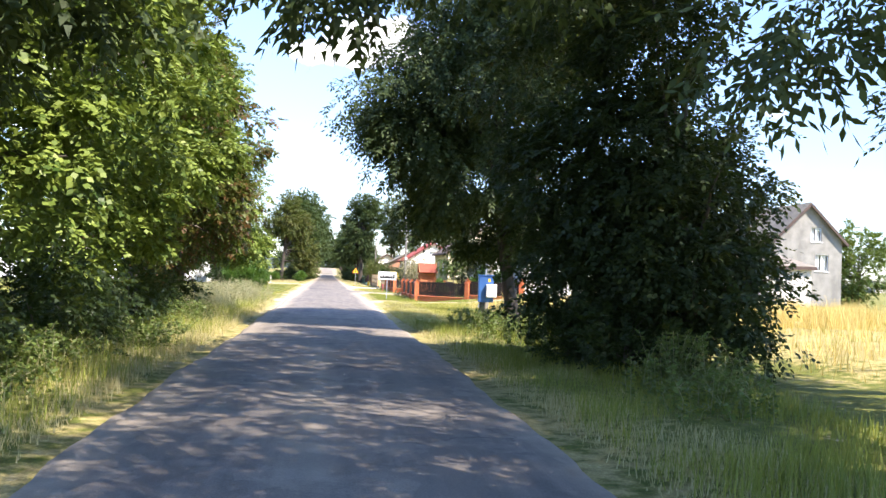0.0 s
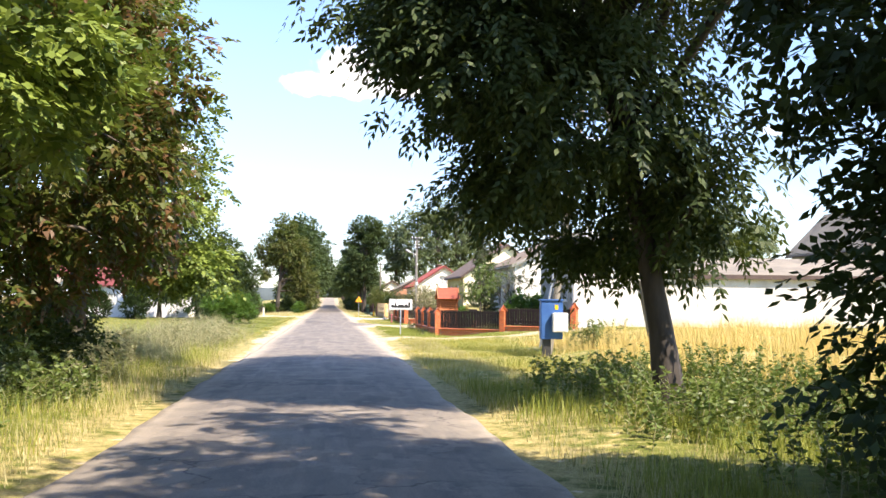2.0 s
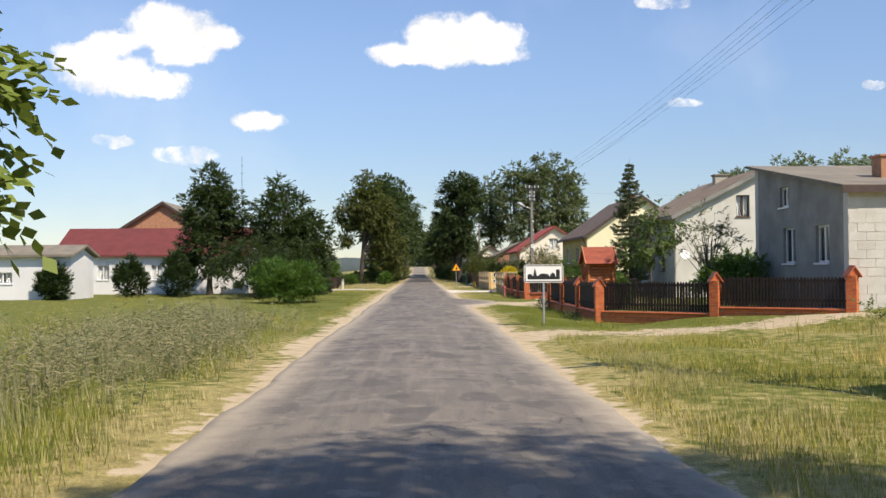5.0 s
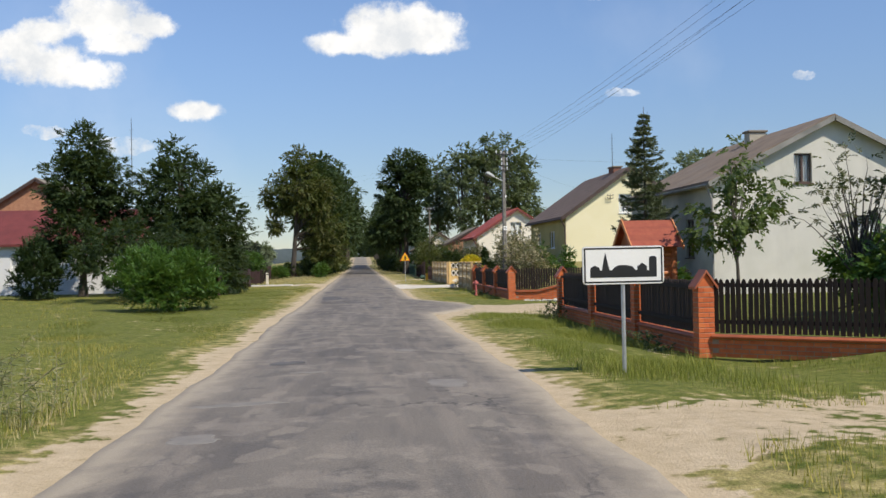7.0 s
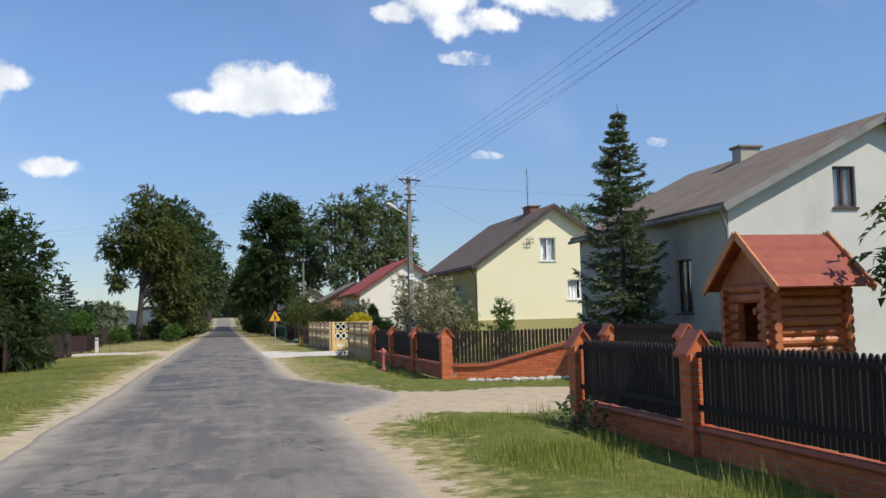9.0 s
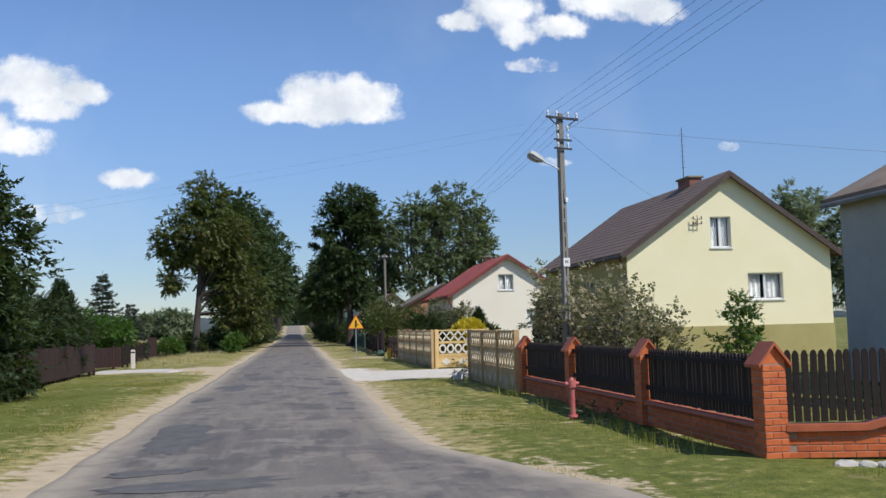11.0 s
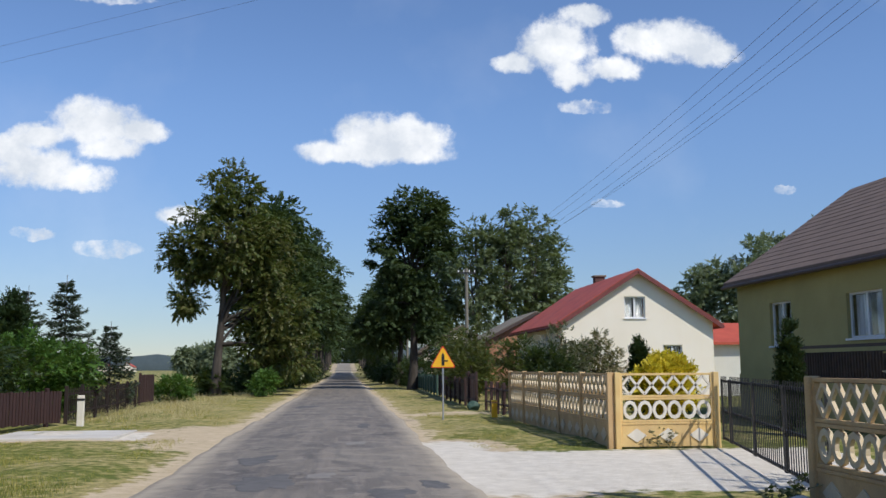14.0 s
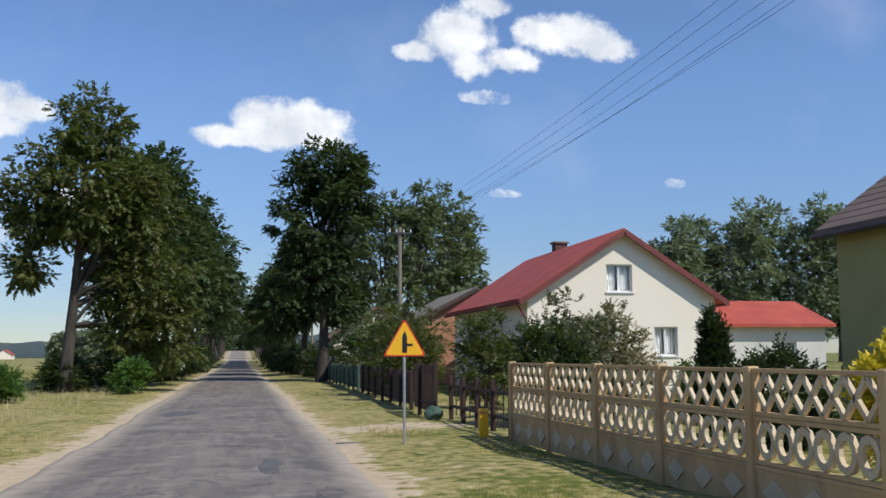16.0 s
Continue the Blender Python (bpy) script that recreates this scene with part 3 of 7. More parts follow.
def pierced(outer, holes, thick):
    """A wall in x and z from y = 0 to thick, with openings through it."""
    from mathutils.geometry import tessellate_polygon
    loops = [outer] + [[(a, c), (b, c), (b, d), (a, d)] for a, c, b, d in holes]
    flat3 = [[Vector((x, z, 0)) for x, z in loop] for loop in loops]
    tris = tessellate_polygon(flat3)
    pts = [p for loop in loops for p in loop]
    bm = bmesh.new()
    lo = [bm.verts.new((x, 0, z)) for x, z in pts]
    hi = [bm.verts.new((x, thick, z)) for x, z in pts]
    for a, b, c in tris:
        bm.faces.new((lo[a], lo[b], lo[c]))
        bm.faces.new((hi[c], hi[b], hi[a]))
    k = 0
    for loop in loops:
        n = len(loop)
        for i in range(n):
            a, b = k + i, k + (i + 1) % n
            bm.faces.new((lo[a], lo[b], hi[b], hi[a]))
        k += n
    bmesh.ops.recalc_face_normals(bm, faces=bm.faces[:])
    return bm


def ground_height(x, y):
    """The land rises gently to the east by the grassland, and far ahead."""
    s = np.clip((x - 5.5) / 9.0, 0, 1)
    w = np.clip((72 - y) / 10, 0, 1) * np.clip((y + 30) / 20, 0, 1)
    h = 0.5 * s * s * (3 - 2 * s) * w
    h = h - 0.14 * np.clip((x - 3.6) / 1.6, 0, 1) * np.clip((7.8 - x) / 1.5, 0, 1) * np.clip((y - 57) / 4, 0, 1) * np.clip((78 - y) / 4, 0, 1)
    f = np.clip((y - 300) / 190, 0, 1)
    return h + 3.5 * f * f * (3 - 2 * f) * np.clip((50 - np.abs(x)) / 35, 0, 1)


def tube_mesh(paths, sides=7):
    verts, quads, base = [], [], 0
    for pts, radii in paths:
        pts = np.asarray(pts, float)
        n = len(pts)
        d = np.gradient(pts, axis=0)
        d /= np.linalg.norm(d, axis=1)[:, None] + 1e-9
        ref = np.where(np.abs(d[:, 2:3]) > 0.9, np.array([[1.0, 0, 0]]), np.array([[0, 0, 1.0]]))
        u = np.cross(d, ref)
        u /= np.linalg.norm(u, axis=1)[:, None]
        v = np.cross(d, u)
        a = np.arange(sides) * 2 * math.pi / sides
        ring = pts[:, None] + np.asarray(radii)[:, None, None] * (u[:, None] * np.cos(a)[None, :, None] + v[:, None] * np.sin(a)[None, :, None])
        verts.append(ring.reshape(-1, 3))
        i = base + np.arange(n * sides).reshape(n, sides)
        j = np.roll(i, -1, axis=1)
        quads.append(np.stack([i[:-1], j[:-1], j[1:], i[1:]], -1).reshape(-1, 4))
        base += n * sides
    return np.concatenate(verts), np.concatenate(quads)

# ---- ground, road and driveways ----
WEST, EAST = -2.55, 1.95


def axis_steps(stops):
    out = []
    for (a, step), (b, _) in zip(stops, stops[1:]):
        out += list(np.arange(a, b, step))
    return np.array(out + [stops[-1][0]])


def bend(y, k):
    return 0.045 * np.sin(y * 0.31 + k) + 0.03 * np.sin(y * 1.13 + 2 * k) + 0.02 * np.sin(y * 2.9 + k)


def band(v, lo, hi, soft):
    return np.clip((v - lo) / soft + 0.5, 0, 1) * np.clip((hi - v) / soft + 0.5, 0, 1)


def build_ground():
    xs = axis_steps([(-2500, 500), (-500, 60), (-80, 8), (-24, 1.0), (-12, 0.36), (12, 1.0), (30, 8), (90, 60), (450, 500), (2500, 500)])
    ys = axis_steps([(-1500, 300), (-300, 40), (-60, 4), (-8, 0.55), (130, 1.4), (180, 6), (300, 8), (700, 100), (1500, 500), (4500, 500)])
    gx, gy = np.meshgrid(xs, ys)
    rough = 0.03 * np.sin(gx * 1.7 + gy * 0.6) + 0.025 * np.sin(gx * 0.6 - gy * 1.3)
    off = np.clip(np.maximum(WEST - gx, gx - EAST) / 1.5, 0, 1)
    flat_ = band(gx, 2.6, 9.6, 0.8) * band(gy, 101.4, 111.4, 0.8)
    calm = np.maximum(flat_, band(gx, 1.0, 4.6, 0.8) * band(gy, 73.5, 88.5, 0.8))
    gz = ground_height(gx, gy) - 0.02 + rough * (1 - calm) * off * (np.abs(gx) < 40) - 0.06 * (1 - off) - 0.045 * flat_
    n, m = len(ys), len(xs)
    i = np.arange(n * m).reshape(n, m)
    quads = np.stack([i[:-1, :-1], i[:-1, 1:], i[1:, 1:], i[1:, :-1]], -1).reshape(-1, 4)
    me = np_mesh("ground", np.stack([gx, gy, gz], -1).reshape(-1, 3), quads, "ground")
    for p in me.polygons:
        p.use_smooth = True
    edge_w, edge_e = WEST + bend(gy, 0.3), EAST + bend(gy, 1.7)
    wide = np.clip((gy - 36) / 16, 0, 1)
    sand = np.maximum(band(gx, edge_w + 0.08 - 0.58 * wide, edge_w + 1.0, 0.35), band(gx, edge_e - 1.0, edge_e - 0.08 + 0.48 * wide, 0.35))
    # tracks that leave the road
    track = band(gy - 0.15 * (gx - 2), 54.4, 57.2, 0.6) * (gx > 1.5) * (gx < 12) * 0.75
    drive = band(gy, 75.6 + 0.22 * np.clip(gx - 3, 0, 4), 80.5 - 0.2 * np.maximum(0, gx - 4), 0.7) * (gx > 1.5) * (gx < 11)
    mouth = band(gy, 74.8, 85.0, 2.0) * band(gx, 1.5, 3.5, 0.8) * np.clip(1.3 - np.maximum(0, gy - 81) * 0.1, 0, 1)
    west = band(gy, 114.2, 117.6, 0.6) * (gx < -2) * (gx > -7.5)
    fan = band(gy, 111.5, 119.5, 2.0) * band(gx, -4.2, -2, 0.8)
    yard = band(gy, 103.6, 113.6, 1.0) * band(gx, 1.5, 3.6, 0.6)
    walk_e = band(gy, 124.5, 125.8, 0.5) * (gx > 2) * (gx < 5.5) * 0.8
    # sunlit far end of the road and its edges, painted in with the sand colour
    far = band(gy, 345, 520, 20) * band(gx, -4.2, 3.6, 1.0)
    sand = np.max([sand, far, track, drive, mouth, west, fan, yard, walk_e], 0)
    away = np.maximum(WEST - gx, gx - EAST)
    dry = np.clip(1.05 - away / np.where(gy < 56, 2.2, np.where(gy < 85, 1.5, 2.6)), 0, 1)
    dry = np.maximum(dry, np.clip((gx - 7.0) / 4, 0, 0.95) * np.clip((58 - gy) / 6, 0, 1) * np.clip((gy + 60) / 40, 0, 1))
    dry = np.maximum(dry, 0.45 * np.clip((gy - 20) / 6, 0, 1) * np.clip((59 - gy) / 4, 0, 1) * np.clip(gx, 0, 1))
    dry = np.maximum(dry, 0.34 * np.clip((gy - 78) / 14, 0, 1))
    dry = np.maximum(dry, 0.58 * np.clip((gy - 94) / 10, 0, 1) * np.clip((11 - np.abs(gx)) / 3, 0, 1))
    dry = np.maximum(dry, 0.5 * np.clip((gy - 124) / 12, 0, 1) * np.clip((-8 - gx) / 4, 0, 1))
    pale = band(gy, 104.2 - 0.12 * np.maximum(gx - 4, 0), 110.3, 0.6) * (gx > 1.2) * (gx < 9.4)
    pale = np.max([pale, band(gy, 104.0, 113.0, 1.4) * band(gx, 1.2, 3.1, 0.6), 0.8 * band(gy, 114.8, 117.0, 0.5) * (gx < -4.6) * (gx > -7.5)], 0)
    dry = np.where((gy < 34) & (gx < 7.5), dry * 0.72, dry)
    dry = dry * (1 - 0.4 * np.clip((-3.9 - gx) / 1.2, 0, 1) * band(gy, 68, 104, 6))
    dry = dry * (1 - 0.55 * np.clip((-3.8 - gx) / 1.5, 0, 1) * np.clip((gy - 54) / 6, 0, 1) * np.clip((112 - gy) / 8, 0, 1))
    sand = sand * np.clip((gy - 24) / 16, 0.5, 1)
    for name, v in (("sand", sand), ("dry", dry), ("pale", pale)):
        a = me.attributes.new(name, "FLOAT", "POINT")
        a.data.foreach_set("value", v.astype(np.float32).ravel())
    return tagged(new("ground", me), "flat grassy verge with dry yellow patches and sand", "ground", kind="structure")


def build_road():
    ys = axis_steps([(-200, 5), (-10, 0.35), (135, 2), (300, 8), (700, 8)])
    us = np.array([0, 0.012, 0.04, 0.09, 0.16, 0.24, 0.32, 0.40, 0.48, 0.56, 0.64, 0.72, 0.8, 0.87, 0.93, 0.97, 0.99, 1.0])
    u, y = np.meshgrid(us, ys)
    e0 = WEST + bend(y, 0.3) + 0.008 * np.sin(y * 7.1)
    e1 = EAST + bend(y, 1.7) + 0.008 * np.sin(y * 6.3)
    # an apron of asphalt at the mouth of the sandy drive
    flare = np.clip((y - 75.7) / 3.4, 0, 1) * np.clip((86.5 - y) / 6.0, 0, 1)
    e1 = e1 + 1.7 * flare * (1.4 - 0.4 * flare)
    x = e0 + (e1 - e0) * u
    z = 0.05 - 0.05 * (2 * u - 1) ** 2 + ground_height(x, y) + 0.008 * np.sin(x * 2.2 + y * 0.9)
    z = np.where((u == 0) | (u == 1), z - 0.06, z)
    n, m = x.shape
    i = np.arange(n * m).reshape(n, m)
    quads = np.stack([i[:-1, :-1], i[:-1, 1:], i[1:, 1:], i[1:, :-1]], -1).reshape(-1, 4)
    me = np_mesh("road", np.stack([x, y, z], -1).reshape(-1, 3), quads, "asphalt")
    for p in me.polygons:
        p.use_smooth = True
    edge = np.minimum(u, 1 - u)
    dust_and_sun = np.clip(1.1 - np.where(u < 0.5, u * 9, (1 - u) * 12), 0, 1) + np.clip(0.45 - np.where(u < 0.5, u * 2.4, (1 - u) * 3), 0, 1)
    dust_and_sun = np.clip(dust_and_sun, 0, 1) * np.where(y > 40, 0.95, 0.45)
    dust_and_sun = np.maximum(dust_and_sun, np.where((u > 0.7) & (y > 75) & (y < 82), 0.55 * (u - 0.7) / 0.3, 0))
    dust_and_sun = np.maximum(dust_and_sun, np.where((u > 0.7) & (y > 103) & (y < 111), 0.5 * (u - 0.7) / 0.3, 0))
    # sunlight on the far stretch, put into the colour as a pale coat
    dust_and_sun = np.maximum(dust_and_sun, np.where((y > 345) & (y < 520), 0.95, 0))
    dust_and_sun = np.maximum(dust_and_sun, 0.42 * band(x, -0.75, -0.25, 0.3) * band(y, 5, 21, 5))
    a = me.attributes.new("dust_and_sun", "FLOAT", "POINT")
    a.data.foreach_set("value", dust_and_sun.astype(np.float32).ravel())
    return tagged(new("road", me), "narrow worn grey asphalt road with patched surface", "road", kind="structure")


def build_patch(x, y, w, d, seed, material="patch"):
    """A mended place in the road: a thin uneven skin."""
    rng = random.Random(seed)
    bm = bmesh.new()
    n = 34
    ring, wander = [], 1.0
    for k in range(n):
        a = 2 * math.pi * k / n
        cx, cy = math.cos(a), math.sin(a)
        wander = min(max(wander + rng.uniform(-0.22, 0.22), 0.55), 1.12)
        s = 1 / max(abs(cx), abs(cy)) ** 0.6 * wander
        px, py = x + cx * w / 2 * s, y + cy * d / 2 * s
        ring.append((px, py))

    def lift(px, py, extra):
        u = 2 * (px - (WEST + EAST) / 2) / (EAST - WEST)
        return bm.verts.new((px, py, 0.05 - 0.05 * u * u + 0.008 * math.sin(px * 2.2 + py * 0.9) + extra))

    rows = [[lift(x + (px - x) * q, y + (py - y) * q, e) for px, py in ring] for q, e in ((1.0, 0.001), (0.93, 0.006), (0.5, 0.006))]
    mid = lift(x, y, 0.006)
    for k in range(n):
        j = (k + 1) % n
        for a, b in zip(rows, rows[1:]):
            bm.faces.new((a[k], a[j], b[j], b[k]))
        bm.faces.new((rows[-1][k], rows[-1][j], mid))
    ob = part("asphalt_patch", bm, material, road, "dark asphalt mend" if material == "patch" else "pale worn asphalt mend")
    return ob


ground = build_ground()
road = build_road()
for k, (x, y, w, d) in enumerate(((-0.8, 83.5, 1.9, 0.7), (-1.5, 88.0, 1.0, 4.0), (-1.6, 101.0, 1.3, 2.0), (-0.9, 105.0, 0.9, 2.2), (0.75, 103.5, 0.7, 1.4), (0.6, 99.0, 0.8, 0.9), (-1.4, 62.0, 0.5, 0.6))):
    build_patch(x, y, w, d, 40 + k)
for k, (x, y, w, d) in enumerate(((-1.5, 99.6, 0.7, 1.5), (-1.35, 108.2, 0.8, 1.6), (1.3, 100.8, 0.5, 1.2), (1.25, 96.8, 0.6, 1.2), (1.4, 104.6, 0.4, 0.9), (-1.9, 95.9, 0.6, 1.2), (0.7, 117.6, 0.35, 2.6), (-1.3, 130.5, 0.9, 3.0), (-1.4, 84.6, 1.2, 0.6), (1.2, 92.3, 0.5, 0.9), (0.3, 78.6, 0.5, 1.3))):
    build_patch(x, y, w, d, 70 + k)
for k, (x, y, w, d) in enumerate(((-1.6, 57.9, 1.1, 0.30), (-1.75, 55.8, 0.45, 0.45), (0.85, 59.2, 0.5, 0.7), (-1.0, 60.6, 0.5, 0.25), (0.5, 63.5, 0.4, 0.6), (-0.2, 105.6, 0.5, 0.7), (0.4, 111.5, 0.5, 0.8))):
    build_patch(x, y, w, d, 90 + k, "patch_pale")


def build_drive():
    """The poured slab before the garden gate."""
    bm = bmesh.new()
    box(bm, -8.2, 114.6, -0.1, -5.2, 117.4, 0.018, 0.008)
    me = bpy.data.meshes.new("driveway_slab")
    bm.to_mesh(me)
    bm.free()
    me.materials.append(M["driveway"])
    tagged(new("pavement_slab", me), "white concrete slab leading to a garden gate", "driveway", kind="structure")


build_drive()


def build_ridge():
    """Low wooded rise on the horizon."""
    rng = np.random.default_rng(5)
    n = 260
    x = np.linspace(-1500, 900, n)
    y = 1350 + 120 * np.sin(x * 0.002)
    top = 17 + 7 * np.sin(x * 0.004 + 1) + 3 * np.sin(x * 0.013) + rng.uniform(0, 3.5, n)
    v = np.concatenate([np.stack([x, y, 0 * x], 1), np.stack([x, y, top], 1), np.stack([x, y + 250, top * 0.9], 1)])
    k = np.arange(n - 1)
    q = np.concatenate([np.stack([k, k + 1, n + k + 1, n + k], 1), np.stack([n + k, n + k + 1, 2 * n + k + 1, 2 * n + k], 1)])
    tagged(new("backdrop_ridge", np_mesh("ridge", v, q, "hill")), "low dark wooded ridge on the far horizon", "ridge", kind="structure")


build_ridge()

# ---- houses ----
def add_window(wall, x, z, w, h, frame="frame_white", panes=2, curtain=True, depth=0.10, sill=True):
    """A glazed window in a wall's opening; x, z: its lower corner on the wall's outer face."""
    t = 0.06
    bm = bmesh.new()
    box(bm, x, depth, z, x + t, depth + 0.07, z + h)
    box(bm, x + w - t, depth, z, x + w, depth + 0.07, z + h)
    box(bm, x + t, depth, z, x + w - t, depth + 0.07, z + t)
    box(bm, x + t, depth, z + h - t, x + w - t, depth + 0.07, z + h)
    for k in range(1, panes):
        c = x + w * k / panes
        box(bm, c - t * 0.7, depth - 0.005, z + t, c + t * 0.7, depth + 0.065, z + h - t)
    win = part("window", bm, frame, wall)
    for k in range(panes):
        a, b = x + w * k / panes + t * (1.0 if k == 0 else 0.7), x + w * (k + 1) / panes - t * (1.0 if k == panes - 1 else 0.7)
        bm = bmesh.new()
        box(bm, a, depth + 0.025, z + t, b, depth + 0.035, z + h - t)
        part("pane", bm, "glass", win).visible_shadow = False
    if curtain:
        bm = bmesh.new()
        n = 24
        top, bot = [], []
        for k in range(n + 1):
            u = x + t + (w - 2 * t) * k / n
            if abs(k - n / 2) < 2:
                continue
            v = depth + 0.16 + 0.02 * math.sin(k * 1.9)
            top.append(bm.verts.new((u, v, z + h - t)))
            bot.append(bm.verts.new((u, v, z + t + 0.02)))
        for k in range(len(top) - 1):
            if top[k + 1].co.x - top[k].co.x < w / n * 1.5:
                bm.faces.new((bot[k], bot[k + 1], top[k + 1], top[k]))
        part("curtain", bm, "curtain", win)
    bm = bmesh.new()
    box(bm, x - 0.02, depth + 0.55, z - 0.1, x + w + 0.02, depth + 0.58, z + h + 0.1)
    part("backing", bm, "dark_room", win)
    if sill:
        bm = bmesh.new()
        box(bm, x - 0.05, -0.06, z - 0.06, x + w + 0.05, depth - 0.004, z - 0.004)
        part("window_sill", bm, frame, win)
    return win


def roof_slab(bm, w, ridge_z, eave_z, over, y0, y1, thick):
    """Both slopes of a gable roof over a house of half width w, its ridge at x = 0."""
    k = (ridge_z - eave_z) / w
    e = w + over
    ze = eave_z - k * over
    return prism(bm, [(-e, ze), (0, ridge_z), (e, ze), (e, ze + thick), (0, ridge_z + thick), (-e, ze + thick)], y0, y1)


def house(label, x0, x1, y0, y1, eave, ridge, plaster, roof, over=0.35, front=(), side=(), frame="frame_white", roof_thick=0.14, courses=0, chimney=None, chimney_mat="brick_dull", plinth=None, shaded_side_plaster=None, trim="trim_brown", turn=0.0):
    """A gabled house whose gable looks down the road. front, side: windows (x, z, w, h) on the gable and on the wall by the road."""
    w, d, t = (x1 - x0) / 2, y1 - y0, 0.35
    h = thing("house", ((x0 + x1) / 2, y0, ground_height(np.float64(x0), np.float64(y0)).item() * 0.9), label, "house", turn=turn)
    outer = [(-w, 0), (w, 0), (w, eave), (0, ridge), (-w, eave)]
    wall = part("wall", pierced(outer, [(x, z, x + ww, z + hh) for x, z, ww, hh in front], t), plaster, h)
    for x, z, ww, hh in front:
        add_window(wall, x, z, ww, hh, frame)
    bm = pierced(outer, [], t)
    back = part("wall", bm, plaster, h)
    back.matrix_basis = pose(0, d - t, 0)
    for s in (-1, 1):
        holes = side if s < 0 else ()
        holes = [(x + t, z, ww, hh) for x, z, ww, hh in holes]
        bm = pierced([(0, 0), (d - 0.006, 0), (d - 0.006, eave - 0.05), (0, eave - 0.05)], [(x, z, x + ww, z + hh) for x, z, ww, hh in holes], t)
        wl_ = part("wall", bm, shaded_side_plaster or plaster, h)
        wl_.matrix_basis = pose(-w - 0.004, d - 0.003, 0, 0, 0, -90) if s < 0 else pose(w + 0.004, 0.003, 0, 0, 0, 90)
        for x, z, ww, hh in holes:
            add_window(wl_, x, z, ww, hh, frame)
    rf = part("roof", roof_slab(bmesh.new(), w, ridge + 0.02, eave + 0.02, over, -0.32, d + 0.32, roof_thick), roof, h)
    for s in (-1, 1):
        xe, ze = s * (w + over), eave + 0.02 - (ridge - eave) / w * over + roof_thick
        zr = ridge + 0.02 + roof_thick
        for c in range(courses):
            a, b = c / courses, (c + 1) / courses
            bm = bmesh.new()
            prism(bm, [(xe * (1 - a), ze + (zr - ze) * a + 0.004), (xe * (1 - b), ze + (zr - ze) * b + 0.004), (xe * (1 - b), ze + (zr - ze) * b + 0.012), (xe * (1 - a), ze + (zr - ze) * a + 0.027)], -0.33, d + 0.33)
            part("tile_course", bm, roof, rf)
    k = (ridge - eave) / w
    for s in (-1, 1):
        bm = bmesh.new()
        bar(bm, (0, -0.36, ridge + 0.0), (s * (w + over + 0.02), -0.36, eave - k * (over + 0.02)), 0.05, 0.2)
        part("bargeboard", bm, trim, rf)
    for s in (-1, 1):
        bm = bmesh.new()
        rod(bm, (s * (w + over + 0.05), -0.3, eave - k * over - 0.02), (s * (w + over + 0.05), d + 0.3, eave - k * over - 0.02), 0.065, n=8)
        part("gutter", bm, trim, rf)
    bm = bmesh.new()
    px, zt = -w - over - 0.05, eave - k * over - 0.05
    rod(bm, (px, -0.15, zt), (-w - 0.07, -0.05, zt - 0.55), 0.045, n=8)
    rod(bm, (-w - 0.07, -0.05, zt - 0.55), (-w - 0.07, -0.05, 0.15), 0.045, n=8)
    part("downpipe", bm, trim, h)
    if plinth:
        bm = bmesh.new()
        box(bm, -w - 0.03, -0.03, 0.0, w + 0.03, d + 0.03, plinth[1])
        part("plinth", bm, plinth[0], h)
    if chimney:
        cx, cy, top, cw, cd = chimney
        bm = bmesh.new()
        box(bm, cx - cw / 2, cy - cd / 2, eave, cx + cw / 2, cy + cd / 2, top - 0.1, 0.01)
        ch = part("chimney", bm, chimney_mat, h)
        bm = bmesh.new()
        box(bm, cx - cw / 2 - 0.08, cy - cd / 2 - 0.08, top - 0.1, cx + cw / 2 + 0.08, cy + cd / 2 + 0.08, top, 0.02)
        part("chimney_cap", bm, "felt", ch)
    return h


# Grey house behind the log well.
grey_house = house("two-storey grey plaster house with old fibre-sheet gable roof", 13.9, 23.9, 84.0, 95.4, 4.55, 7.05, "plaster_grey", "asbestos", 0.28,
                   front=[(-1.6, 4.45, 0.75, 1.2), (0.95, 1.6, 1.1, 1.5)], side=[(7.8, 1.5, 1.0, 1.65), (4.1, 1.5, 1.1, 1.6)], frame="frame_brown", chimney=(-0.35, 6.6, 7.45, 0.80, 0.6), chimney_mat="chimney_block", trim="block_grey", shaded_side_plaster="plaster_grey_shade")
# Yellow house.
yellow_house = house("yellow plastered house with brown tiled gable roof", 13.74, 22.90, 110.76, 122.75, 4.49, 7.68, "plaster_yellow", "roof_brown", 0.34,
                     front=[(-0.84, 4.60, 0.93, 1.30), (0.75, 2.39, 1.59, 1.12)], side=[(2.0, 2.2, 1.4, 1.35), (6.5, 2.3, 1.7, 1.22)], courses=17, chimney=(0.0, 3.6, 8.12, 0.6, 1.25), chimney_mat="brick_dark", plinth=("plaster_base_and_shade", 1.32), shaded_side_plaster="plaster_base_and_shade", roof_thick=0.11, turn=1.0)
# Cream house with the red roof.
cream_house = house("cream plastered house with red sheet-metal gable roof", 11.12, 19.05, 138.8, 151.5, 3.85, 6.42, "plaster_cream", "roof_red", 0.4,
                    front=[(-0.68, 4.05, 1.1, 1.1), (1.3, 1.52, 1.0, 1.15)], side=[(2.0, 1.5, 1.1, 1.2), (8.0, 1.5, 0.9, 1.9), (5.2, 2.6, 0.6, 0.5)], chimney=(0.35, 8.5, 7.05, 0.6, 0.55), chimney_mat="brick_sooty", trim="roof_maroon")


